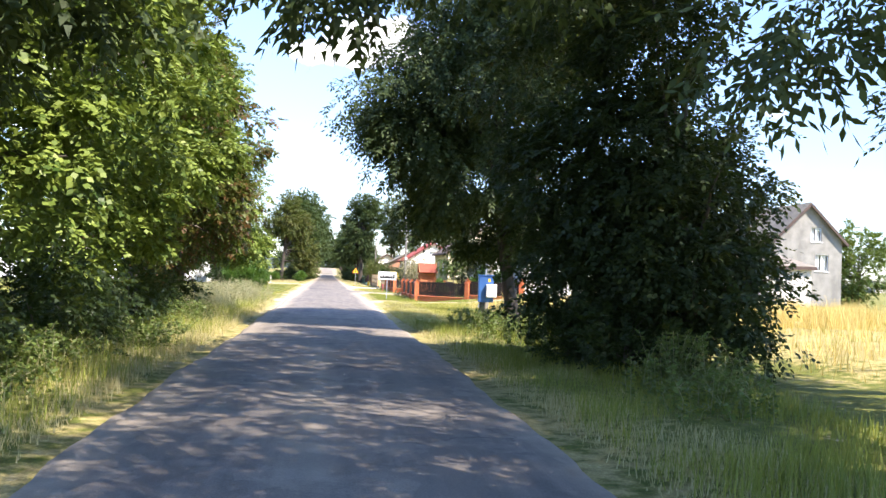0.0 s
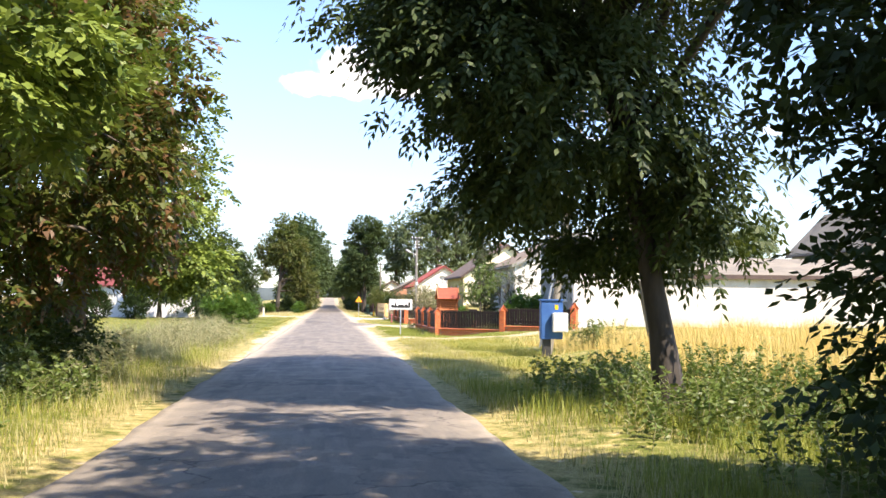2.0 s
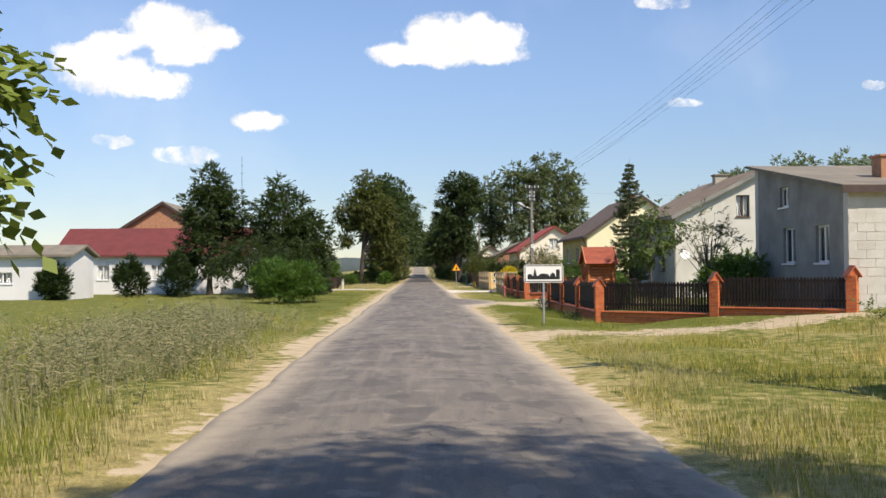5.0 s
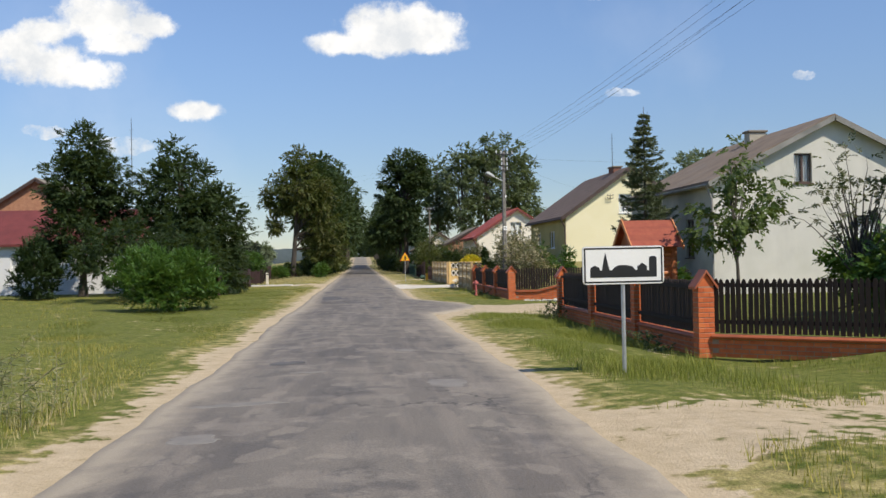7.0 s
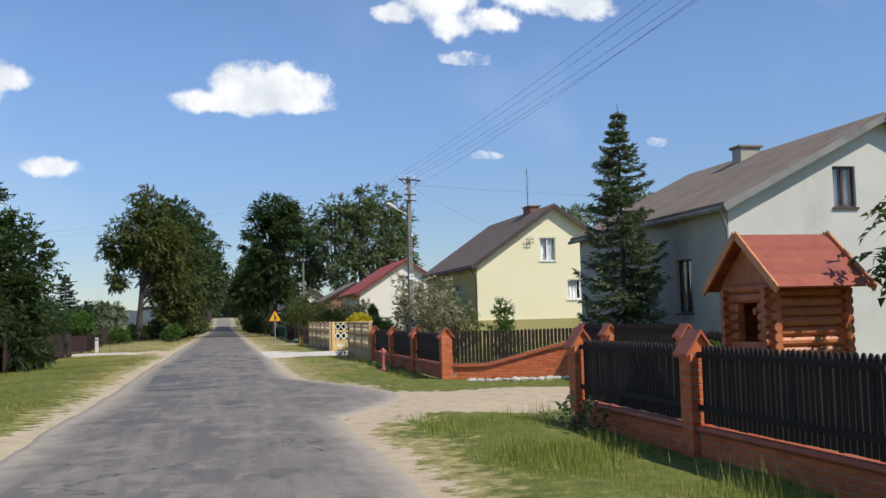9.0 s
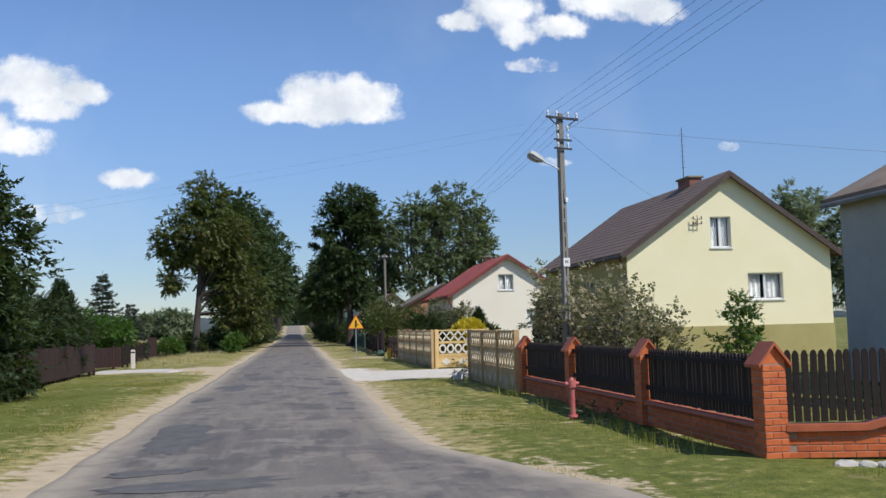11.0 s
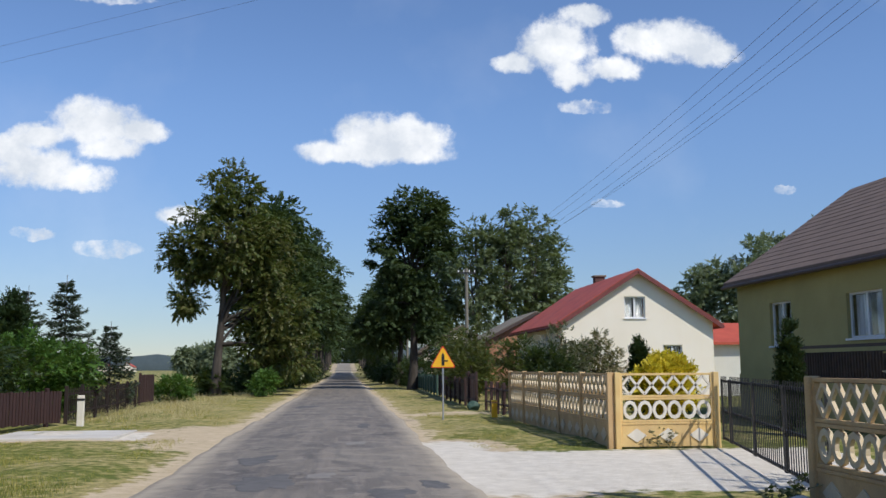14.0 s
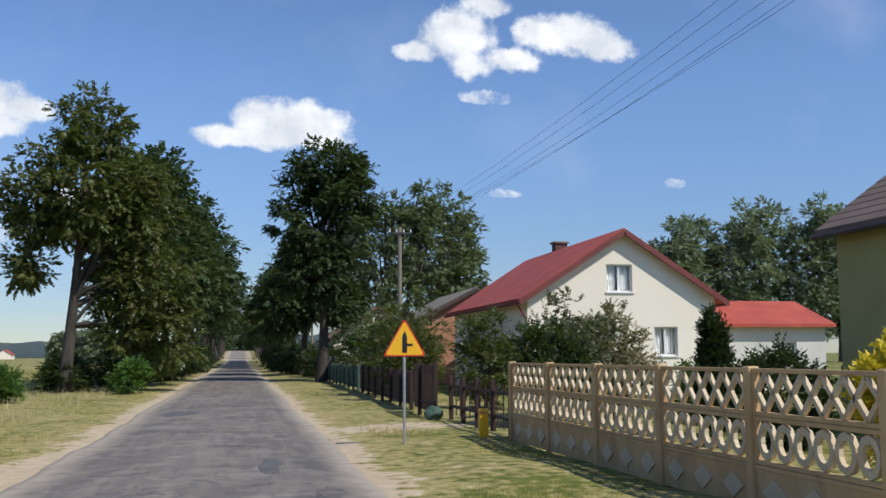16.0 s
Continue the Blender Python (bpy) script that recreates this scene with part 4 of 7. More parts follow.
def low_building(label, x0, x1, y0, y1, low, high, wall_mat, roof_mat, front=(), side=(), frame="frame_white", category="outbuilding", over=0.25):
    """A lean-to roofed building: low along the front, higher at the back."""
    h = thing("outbuilding", (x0, y0, 0), label, category)
    w, d, t = x1 - x0, y1 - y0, 0.3
    wall = part("wall", pierced([(0, 0), (w, 0), (w, low), (0, low)], [(x, z, x + ww, z + hh) for x, z, ww, hh in front], t), wall_mat, h)
    for x, z, ww, hh in front:
        add_window(wall, x, z, ww, hh, frame)
    b = part("wall", pierced([(0, 0), (w, 0), (w, high), (0, high)], [], t), wall_mat, h)
    b.matrix_basis = pose(0, d - t, 0)
    k = (high - low) / d
    for s in (0, 1):
        holes = side if s == 0 else ()
        o = [(0, 0), (d - 2 * t - 0.006, 0), (d - 2 * t - 0.006, low + k * t - 0.02), (0, high - k * t - 0.02)]
        # the wall by the road takes a darker grey than the others
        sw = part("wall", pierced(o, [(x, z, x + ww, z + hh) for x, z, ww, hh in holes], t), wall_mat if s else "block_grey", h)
        sw.matrix_basis = pose(0, d - t - 0.003, 0, 0, 0, -90)
        if s:
            sw.matrix_basis = pose(w - t, d - t - 0.003, 0, 0, 0, -90)
        for x, z, ww, hh in holes:
            add_window(sw, x, z, ww, hh, frame, curtain=False)
    bm = bmesh.new()
    vs = []
    for x in (-over, w + over):
        for y, z in ((-over, low - k * over), (d + over, high + k * over)):
            vs.append((x, y, z))
    lo = [bm.verts.new((x, y, z + 0.012)) for x, y, z in vs]
    hi = [bm.verts.new((x, y, z + 0.11)) for x, y, z in vs]
    for q in ((0, 1, 3, 2),):
        bm.faces.new([lo[i] for i in q])
        bm.faces.new([hi[i] for i in q][::-1])
    for a, c in ((0, 1), (1, 3), (3, 2), (2, 0)):
        bm.faces.new((lo[a], lo[c], hi[c], hi[a]))
    bmesh.ops.recalc_face_normals(bm, faces=bm.faces[:])
    rf = part("roof", bm, roof_mat, h)
    bm = bmesh.new()
    box(bm, -over - 0.02, -over - 0.03, low - k * over - 0.12, w + over + 0.02, -over - 0.004, low - k * over + 0.09)
    part("fascia", bm, "trim_brown", rf)
    return h


block_house = low_building("unfinished pale block outbuilding with grey felt lean-to roof", 11.76, 16.75, 58.3, 65.6, 3.84, 5.12, "block_joint", "felt",
                           side=[(2.25, 1.75, 1.0, 1.15), (4.8, 1.75, 0.95, 1.12), (2.0, 3.6, 0.75, 0.66)], category="outbuilding")
bm = bmesh.new()
box(bm, 1.95, 2.0, 4.2, 2.85, 2.6, 4.95, 0.01)
block_chimney = part("chimney", bm, "brick_dull", block_house, "red brick chimney")
bm = bmesh.new()
box(bm, 1.90, 1.95, 4.95, 2.90, 2.65, 5.02, 0.01)
part("chimney_cap", bm, "brick_dull", block_chimney)
low_block = low_building("long low pale block shed with grey felt roof", 16.77, 31.0, 58.42, 65.0, 3.05, 4.15, "block_joint", "felt", category="shed")


def lay_blocks(parent, length, height, z0, count):
    """Courses of pale blocks, a little proud of the wall."""
    bm = bmesh.new()
    box(bm, 0, -0.5, 0, 0.485, 0.5, 0.235)
    bm.verts.ensure_lookup_table()
    bmesh.ops.transform(bm, matrix=Matrix.Diagonal((1, 0.05, 1, 1)), verts=bm.verts[:])
    me = bpy.data.meshes.new("block")
    bm.to_mesh(me)
    bm.free()
    me.materials.append(M["block"])
    rng, made = random.Random(3), 0
    for c in range(int((height - z0) / 0.25)):
        x = -0.25 * (c % 2) + 0.26
        while x < length - 0.3 and made < count:
            wide = min(1.0, (length - 0.02 - x) / 0.49)
            piece("block", me, parent, (x, 0.021 - rng.uniform(0, 0.006), z0 + 0.25 * c), scale=(wide, 1, 1))
            x, made = x + 0.5, made + 1


lay_blocks(block_house.children[0], 4.99, 3.85, 0.1, 150)
lay_blocks(low_block.children[0], 14.2, 3.0, 0.1, 299)


def white_farm(label, x0, x1, y0, y1, eave, ridge, windows=(), roof="roof_maroon", plaster="plaster_white"):
    """A long white building, its ridge across the view."""
    h = thing("farmhouse", (x0, y0, 0), label, "farm building")
    w, d, t = x1 - x0, y1 - y0, 0.35
    wall = part("wall", pierced([(0, 0), (w, 0), (w, eave), (0, eave)], [(x, z, x + ww, z + hh) for x, z, ww, hh in windows], t), plaster, h)
    for x, z, ww, hh in windows:
        add_window(wall, x, z, ww, hh)
    b = part("wall", pierced([(0, 0), (w, 0), (w, eave), (0, eave)], [], t), plaster, h)
    b.matrix_basis = pose(0, d - t, 0)
    for s in (0, 1):
        g = part("wall", pierced([(0, 0), (d - 2 * t - 0.006, 0), (d - 2 * t - 0.006, eave), (d / 2 - t, ridge - 0.1), (0, eave)], [], t), plaster, h)
        g.matrix_basis = pose(w if s else t, t + 0.003, 0, 0, 0, 90)
    bm = bmesh.new()
    k = (ridge - eave) / (d / 2)
    for s in (-1, 1):
        ys, ze = d / 2 + s * (d / 2 + 0.4), eave - k * 0.4
        a = [bm.verts.new((x, y, z)) for x in (-0.3, w + 0.3) for y, z in ((ys, ze), (d / 2, ridge), (d / 2, ridge + 0.14), (ys, ze + 0.14))]
        bm.faces.new(a[:4])
        bm.faces.new(a[4:][::-1])
        for i in range(4):
            j = (i + 1) % 4
            bm.faces.new((a[i], a[j], a[4 + j], a[4 + i]))
    bmesh.ops.recalc_face_normals(bm, faces=bm.faces[:])
    part("roof", bm, roof, h)
    return h


white_farm("long white farm building with dark red roof behind trees", -27.5, -13.2, 104.0, 111.0, 3.05, 5.0, windows=[(3.0, 1.1, 0.9, 1.1), (7.0, 1.1, 0.9, 1.1)])
white_farm("white outbuilding with small windows by tall weeds", -36.0, -21.7, 91.0, 95.0, 2.75, 3.3, windows=[(12.5, 1.0, 1.2, 0.7), (9.5, 1.0, 1.2, 0.7)], roof="felt")
barn = house("brick barn gable with dark roof behind a farm building", -27.0, -17.5, 114.0, 124.0, 4.6, 7.6, "brick_dull", "felt", 0.3)
annex = white_farm("low cream annex with red sheet roof behind a house", 19.3, 25.2, 140.6, 146.0, 2.85, 3.85, windows=[(3.6, 1.0, 0.9, 1.1)], roof="roof_red", plaster="plaster_grey")
brick_house = house("orange brick house with dark roof behind garden shrubs", 9.6, 16.5, 155.0, 164.0, 3.4, 5.2, "brick_dull", "felt", 0.3)
pale_house = house("pale rendered house with grey roof far behind gardens", 7.2, 14.0, 176.0, 186.0, 3.0, 5.2, "plaster_cream", "asbestos", 0.3)
house("grey rendered house with steep roof beyond a field", 34.1, 39.7, 70.0, 80.0, 5.4, 8.2, "block_grey", "felt", 0.3, front=[(0.2, 5.3, 0.9, 1.1), (0.6, 3.0, 1.1, 1.3)])
for k, (x, y, s) in enumerate(((-205, 800, 9), (-182, 820, 8), (-160, 790, 10), (-232, 840, 9), (-262, 830, 10))):
    house("small far village house with red roof", x, x + s, y, y + 10, 3.2 + ground_height(np.float64(x), np.float64(y)).item() * 0.1, 6.4, "plaster_cream", "roof_red", 0.3)


def house_antenna(x, y, z0, z1):
    a = thing("tv_antenna", (x, y, z0), "thin metal television mast on a chimney", "antenna")
    bm = bmesh.new()
    rod(bm, (0, 0, -0.5), (0, 0, z1 - z0), 0.025, 0.015, 8)
    part("mast", bm, "dark_metal", a)
    for k in range(7):
        bm = bmesh.new()
        zz = (z1 - z0) * (0.35 + 0.09 * k)
        rod(bm, (-0.12, 0, zz), (0.12, 0, zz), 0.008, n=6)
        part("element", bm, "dark_metal", a)


house_antenna(18.25, 115.0, 7.7, 10.6)
house_antenna(-14.0, 106.0, 4.0, 10.6)


def satellite_dish(x, y, z):
    d = thing("satellite_dish", (x, y, z), "white satellite dish on a short bracket", "satellite dish")
    bm = bmesh.new()
    bmesh.ops.create_uvsphere(bm, u_segments=20, v_segments=12, radius=0.6)
    bmesh.ops.delete(bm, geom=[v for v in bm.verts if v.co.z > -0.42], context="VERTS")
    bmesh.ops.solidify(bm, geom=bm.faces[:], thickness=0.012)
    bmesh.ops.transform(bm, matrix=pose(0, -0.10, 0, 62, 0, 0) @ Matrix.Translation((0, 0, 0.5)) @ Matrix.Diagonal((0.60, 0.68, 0.8, 1)), verts=bm.verts[:])
    part("reflector", bm, "sign_white", d, smooth=True)
    bm = bmesh.new()
    rod(bm, (0, 0.05, 0), (0.0, 0.55, -0.05), 0.02, n=8)
    part("bracket", bm, "steel", d)
    bm = bmesh.new()
    rod(bm, (0, 0.0, -0.3), (0.0, -0.55, -0.2), 0.012, n=6)
    box(bm, -0.03, -0.62, -0.24, 0.03, -0.52, -0.16)
    part("receiver", bm, "plastic", d)


satellite_dish(14.2, 83.45, 2.3)


def insulator_bracket(x, y, z):
    """The iron bracket with cable insulators high on the yellow gable."""
    s = thing("wall_bracket", (x, y, z), "small iron insulator bracket on a yellow gable", "bracket")
    bm = bmesh.new()
    bar(bm, (-0.2, -0.15, 0.1), (0.2, -0.15, 0.1), 0.025, 0.025)
    bar(bm, (-0.2, -0.15, -0.1), (0.2, -0.15, -0.1), 0.025, 0.025)
    bar(bm, (0, 0.03, 0), (0, -0.18, 0), 0.03, 0.03)
    bar(bm, (0, -0.15, -0.2), (0, -0.15, 0.25), 0.025, 0.025)
    part("arm", bm, "dark_metal", s)
    for k, (u, v) in enumerate(((-0.18, 0.15), (0.18, 0.15), (-0.18, -0.05), (0.18, -0.05))):
        bm = bmesh.new()
        rod(bm, (u, -0.15, v - 0.04), (u, -0.15, v + 0.07), 0.03, 0.02, 8)
        part("insulator", bm, "frame_brown", s)


insulator_bracket(16.85, 110.72, 5.68)


def balcony():
    b = thing("terrace", (12.5, 110.9, 0), "raised house terrace with dark railing", "terrace", turn=1.0)
    bm = bmesh.new()
    box(bm, 0, 0, 0, 1.2, 5.2, 1.15, 0.02)
    part("base", bm, "plaster_base_and_shade", b)
    bm = bmesh.new()
    box(bm, 0, 0, 2.02, 0.06, 5.2, 2.1)
    part("handrail", bm, "trim_brown", b)
    bm = bmesh.new()
    box(bm, -0.03, -0.02, 1.25, 0.03, 0.02, 2.03)
    me = bpy.data.meshes.new("baluster")
    bm.to_mesh(me)
    bm.free()
    me.materials.append(M["trim_brown"])
    for k in range(40):
        piece("baluster", me, b, (0.03, 0.05 + 0.13 * k, -0.11))


balcony()

# ---- fences ----
def mesh_of(bm, name, material):
    me = bpy.data.meshes.new(name)
    bm.normal_update()
    bm.to_mesh(me)
    bm.free()
    me.materials.append(M[material])
    return me


bm = bmesh.new()
box(bm, -0.122, -0.057, 0, 0.122, 0.057, 0.064, 0.004)
BRICK = mesh_of(bm, "brick", "brick")
bm = bmesh.new()
prism(bm, [(-0.037, 0), (0.037, 0), (0.037, 0.745), (0.022, 0.783), (0, 0.80), (-0.022, 0.783), (-0.037, 0.745)], -0.011, 0.011)
PICKET = mesh_of(bm, "picket", "picket")
bm = bmesh.new()
for q in (-1, 1):
    prism(bm, [(0, 0.205), (q * 0.255, -0.045), (q * 0.262, -0.008), (0, 0.25)][::q], -0.235, 0.235)
CAP = mesh_of(bm, "pillar_cap", "coping")
bm = bmesh.new()
prism(bm, [(-0.172, 0), (0.172, 0), (0.172, 0.035), (0, 0.203), (-0.172, 0.035)], -0.172, 0.172)
GABLE = mesh_of(bm, "pillar_gable", "brick")
bm = bmesh.new()
box(bm, -0.172, -0.172, 0, 0.172, 0.172, 1.07)
CORE = mesh_of(bm, "pillar", "mortar")
BRNG = random.Random(11)


def brick_pillar(fence, x, y, turn=0.0, z=0.0, tall=1.0):
    """A brick pillar under a small gabled cap whose ridge runs along the road."""
    p = piece("pillar", CORE, fence, (x, y, z), turn, (0.77, 0.77, tall))
    for c in range(14):
        for k in range(4):
            a = 90 * k
            off = Vector((0.062 if c % 2 else -0.062, -0.123, 0))
            off.rotate(Euler((0, 0, radians(a))))
            piece("brick", BRICK, p, (off.x, off.y, 0.005 + 0.0755 * c), a + BRNG.uniform(-0.6, 0.6))
    back = -math.degrees(fence.matrix_basis.to_euler().z) - turn
    piece("pillar_gable", GABLE, p, (0, 0, 1.0715), back)
    piece("pillar_cap", CAP, p, (0, 0, 1.073), back)
    return p


def brick_run(fence, x0, x1, rise=None, pickets=True, z=0.0, high=None):
    """Plinth, coping, rails and pickets between two pillars, along the fence's x. rise: a plinth whose top climbs to that height."""
    x0, x1 = x0 + 0.142, x1 - 0.142
    n = x1 - x0
    bm = bmesh.new()
    top = (lambda u: 0.30) if rise is None else (lambda u: 0.30 + (rise - 0.30) * max(0.0, min(1.0, (u - 0.28) / 0.6)))
    us = [0, 1] if rise is None else [0, 0.28, 0.45, 0.6, 0.75, 0.88, 1]
    prism(bm, [(x0, 0), (x1, 0)] + [(x0 + n * u, top(u)) for u in us[::-1]], -0.05, 0.05)
    plinth = part("plinth", bm, "mortar", fence)
    plinth.matrix_basis = pose(0, 0, z)
    c = 0
    while 0.0755 * c + 0.06 < max(top(1), top(0)):
        x = x0 + 0.125 - (0.128 if c % 2 else 0)
        while x < x1 - 0.06:
            u = (x - x0) / n
            if x > x0 + 0.05 and 0.0755 * c + 0.06 < top(u) + 0.02:
                piece("brick", BRICK, plinth, (min(max(x, x0 + 0.123), x1 - 0.123), 0, 0.0755 * c - 0.004), BRNG.uniform(-0.4, 0.4))
            x += 0.256
        c += 1
    bm = bmesh.new()
    for a, b in zip(us, us[1:]):
        pa, pb = (x0 + n * a, top(a)), (x0 + n * b, top(b))
        if rise is None:
            box(bm, x0, -0.12, 0.30, x1, 0.12, 0.375, 0.03)
        else:
            prism(bm, [pa, pb, (pb[0], pb[1] + 0.075), (pa[0], pa[1] + 0.075)], -0.12, 0.12)
    coping = part("coping", bm, "coping", fence)
    coping.matrix_basis = pose(0, 0, z + 0.002)
    if not pickets:
        return
    high = high or (1.17 if rise is None else 1.22)
    for h in (0.55, high - 0.15):
        if rise is None:
            bm = bmesh.new()
            box(bm, x0, 0.022, h, x1, 0.055, h + 0.07)
            part("rail", bm, "picket", fence).matrix_basis = pose(0, 0, z)
    k, step = 0, 0.096
    while x0 + 0.08 + step * k < x1 - 0.05:
        x = x0 + 0.08 + step * k
        u = (x - x0) / n
        low = top(u) + 0.10
        piece("picket", PICKET, fence, (x, 0, z + low + BRNG.uniform(-0.008, 0.008)), BRNG.uniform(-1, 1), (1, 1, (high - low) / 0.8), BRNG.uniform(-0.7, 0.7))
        k += 1


def run_thing(label, a, b, name="brick_fence", category="fence", z=0.0):
    d = Vector(b) - Vector(a)
    f = thing(name, (a[0], a[1], z), label, category, turn=math.degrees(math.atan2(d.y, d.x)))
    return f, d.length


# First garden: along the road, then slanting back to the block outbuilding.
f, L = run_thing("red brick garden fence with dark brown wooden pickets", (5.6, 62.9), (5.6, 74.3))
for k in range(4):
    brick_pillar(f, L * k / 3, 0, z=-0.15, tall=1.14)
for k in range(3):
    brick_run(f, L * k / 3, L * (k + 1) / 3, z=-0.15, high=1.32)
f, L = run_thing("red brick side fence with brown pickets beside a lawn", (5.6, 62.9), (11.72, 58.03))
for k in (1, 2):
    brick_pillar(f, L * k / 2, 0, z=-0.15 + 0.15 * k, tall=1.14)
for k in range(2):
    brick_run(f, L * k / 2, L * (k + 1) / 2, z=-0.12 + 0.2 * k, high=1.32 - 0.06 * k)
# Second garden: a swept wall by the sandy drive, then along the road.
f, L = run_thing("red brick fence with dark pickets along the road", (5.6, 83.7), (5.6, 95.35))
for k in range(4):
    brick_pillar(f, L * k / 3, 0)
for k in range(3):
    brick_run(f, L * k / 3, L * (k + 1) / 3)
f, L = run_thing("swept red brick wall rising to a gate pillar", (5.6, 83.7), (9.0, 82.9), "brick_wall", "wall")
brick_pillar(f, L, 0)
brick_run(f, 0, L, rise=0.78)
f, L = run_thing("brick gate pillar with dark wicket and pickets", (9.0, 81.2), (9.6, 74.6), "gate_fence", "fence")
brick_pillar(f, 0, 0)
brick_run(f, 3.4, L)
brick_pillar(f, 3.3, 0)


def iron_gate(a, b, h, label, wood=False):
    d = Vector(b) - Vector(a)
    L = d.length
    g = thing("garden_gate", (a[0], a[1], 0), label, "gate", turn=math.degrees(math.atan2(d.y, d.x)))
    leaves = max(1, round(L / 2.4))
    for k in range(leaves):
        x0, x1 = L * k / leaves + 0.02, L * (k + 1) / leaves - 0.02
        bm = bmesh.new()
        box(bm, x0, -0.02, 0.1, x0 + 0.05, 0.02, h)
        box(bm, x1 - 0.05, -0.02, 0.1, x1, 0.02, h)
        for z in (0.12, h * 0.5, h - 0.06):
            box(bm, x0 + 0.05, -0.018, z, x1 - 0.05, 0.018, z + 0.045)
        part("gate_frame", bm, "iron", g)
        n = int((x1 - x0) / (0.09 if wood else 0.15))
        for i in range(1, n):
            bm = bmesh.new()
            x = x0 + (x1 - x0) * i / n
            w = 0.035 if wood else 0.009
            box(bm, x - w, -0.032, 0.14, x + w, -0.019, h + 0.06)
            part("board" if wood else "bar", bm, "picket" if wood else "iron", g)
    return g


iron_gate((8.99, 82.68), (8.99, 81.42), 1.25, "narrow dark picket wicket between brick pillars", True)
iron_gate((9.05, 80.95), (9.27, 78.0), 1.25, "dark picket drive gate beside a brick pillar", True)


# Cast concrete fence.
def ring_mesh(bm, cx, cz, ro, ri, y0, y1, n=10, sx=0.76):
    def loop(r, y):
        return [bm.verts.new((cx + sx * r * math.cos(2 * math.pi * (k + 0.5) / n), y, cz + r * math.sin(2 * math.pi * (k + 0.5) / n))) for k in range(n)]
    a, b, c, d = loop(ro, y0), loop(ri, y0), loop(ri, y1), loop(ro, y1)
    for k in range(n):
        j = (k + 1) % n
        for p, q in ((a, b), (b, c), (c, d), (d, a)):
            bm.faces.new((p[k], p[j], q[j], q[k]))


def concrete_parts(body, ornament):
    w = 1.94
    bm = bmesh.new()
    box(bm, 0, -0.022, 0.0, w, 0.022, 0.49, 0.006)
    box(bm, 0.0, -0.035, 0.445, w, 0.035, 0.49, 0.004)
    base = mesh_of(bm, "base_panel", body)
    bm = bmesh.new()
    box(bm, 0, -0.03, 0.0, w, 0.03, 0.045, 0.004)
    box(bm, 0, -0.03, 0.445, w, 0.03, 0.49, 0.004)
    box(bm, 0, -0.03, 0.045, 0.05, 0.03, 0.445)
    box(bm, w - 0.05, -0.03, 0.045, w, 0.03, 0.445)
    rim = mesh_of(bm, "panel_rim", body)
    bm = bmesh.new()
    ring_mesh(bm, 0, 0.245, 0.195, 0.120, -0.026, 0.026)
    bar(bm, (0.1, 0, 0.245), (0.21, 0, 0.245), 0.045, 0.04)
    bmesh.ops.recalc_face_normals(bm, faces=bm.faces[:])
    rings = mesh_of(bm, "ring", ornament)
    bm = bmesh.new()
    step = (w - 0.1) / 6
    for k in range(6):
        a, m, b = 0.05 + step * k, 0.05 + step * (k + 0.5), 0.05 + step * (k + 1)
        for z0, z1 in ((0.06, 0.43), (0.43, 0.06)):
            bar(bm, (a, 0, (z0 + z1) / 2), (m, 0, z1), 0.045, 0.048)
            bar(bm, (m, 0, z1), (b, 0, (z0 + z1) / 2), 0.045, 0.048)
    lattice = mesh_of(bm, "lattice", ornament)
    bm = bmesh.new()
    prism(bm, [(-0.20, 0), (0, -0.14), (0.20, 0), (0, 0.14)], -0.008, 0.008)
    diamond = mesh_of(bm, "diamond", ornament)
    bm = bmesh.new()
    box(bm, -0.06, -0.07, -0.1, 0.06, 0.07, 1.50, 0.012)
    post = mesh_of(bm, "post", body)
    return base, rim, rings, lattice, diamond, post


TAN, BRIGHT = concrete_parts("fence_tan", "fence_cream"), concrete_parts("fence_yellow", "white_conc")


def concrete_fence(a, b, bays, label, kit, last=True):
    d = Vector(b) - Vector(a)
    step = d.length / bays
    f = thing("concrete_fence", (a[0], a[1], -0.03), label, "fence", turn=math.degrees(math.atan2(d.y, d.x)))
    base, rim, rings, lattice, diamond, post = kit
    s = (step - 0.12) / 1.94
    for k in range(bays + 1):
        if k < bays or last:
            piece("post", post, f, (step * k, 0, 0), BRNG.uniform(-0.8, 0.8), tilt=BRNG.uniform(-0.4, 0.4))
        if k == bays:
            break
        x = step * k + 0.06
        p = piece("base_panel", base, f, (x, 0, 0), 0, (s, 1, 1))
        for i in range(3):
            for side in (-1, 1):
                piece("diamond", diamond, p, (1.94 * (i + 0.5) / 3, 0.031 * side, 0.23))
        for z, orn, nm in ((0.495, rings, "ring"), (0.99, lattice, "lattice")):
            p = piece("open_panel", rim, f, (x, 0, z), 0, (s, 1, 1))
            for i in range(6 if nm == "ring" else 1):
                piece(nm, orn, p, (0.05 + 1.84 * (i + 0.5) / 6 if nm == "ring" else 0, 0, 0))
    return f


concrete_fence((5.47, 95.75), (5.47, 101.9), 3, "tan cast concrete fence with ring and lattice panels", TAN)
concrete_fence((5.57, 110.6), (5.40, 121.3), 5, "long tan cast concrete fence beside a grass verge", TAN)
concrete_fence((5.70, 110.55), (7.78, 110.55), 1, "ochre concrete fence bay with white ornaments", BRIGHT)
iron_gate((7.86, 110.42), (7.62, 109.45), 1.32, "narrow black iron wicket beside an ochre fence bay")
iron_gate((7.6, 109.35), (5.72, 102.05), 1.32, "black iron double gate across a concrete driveway")


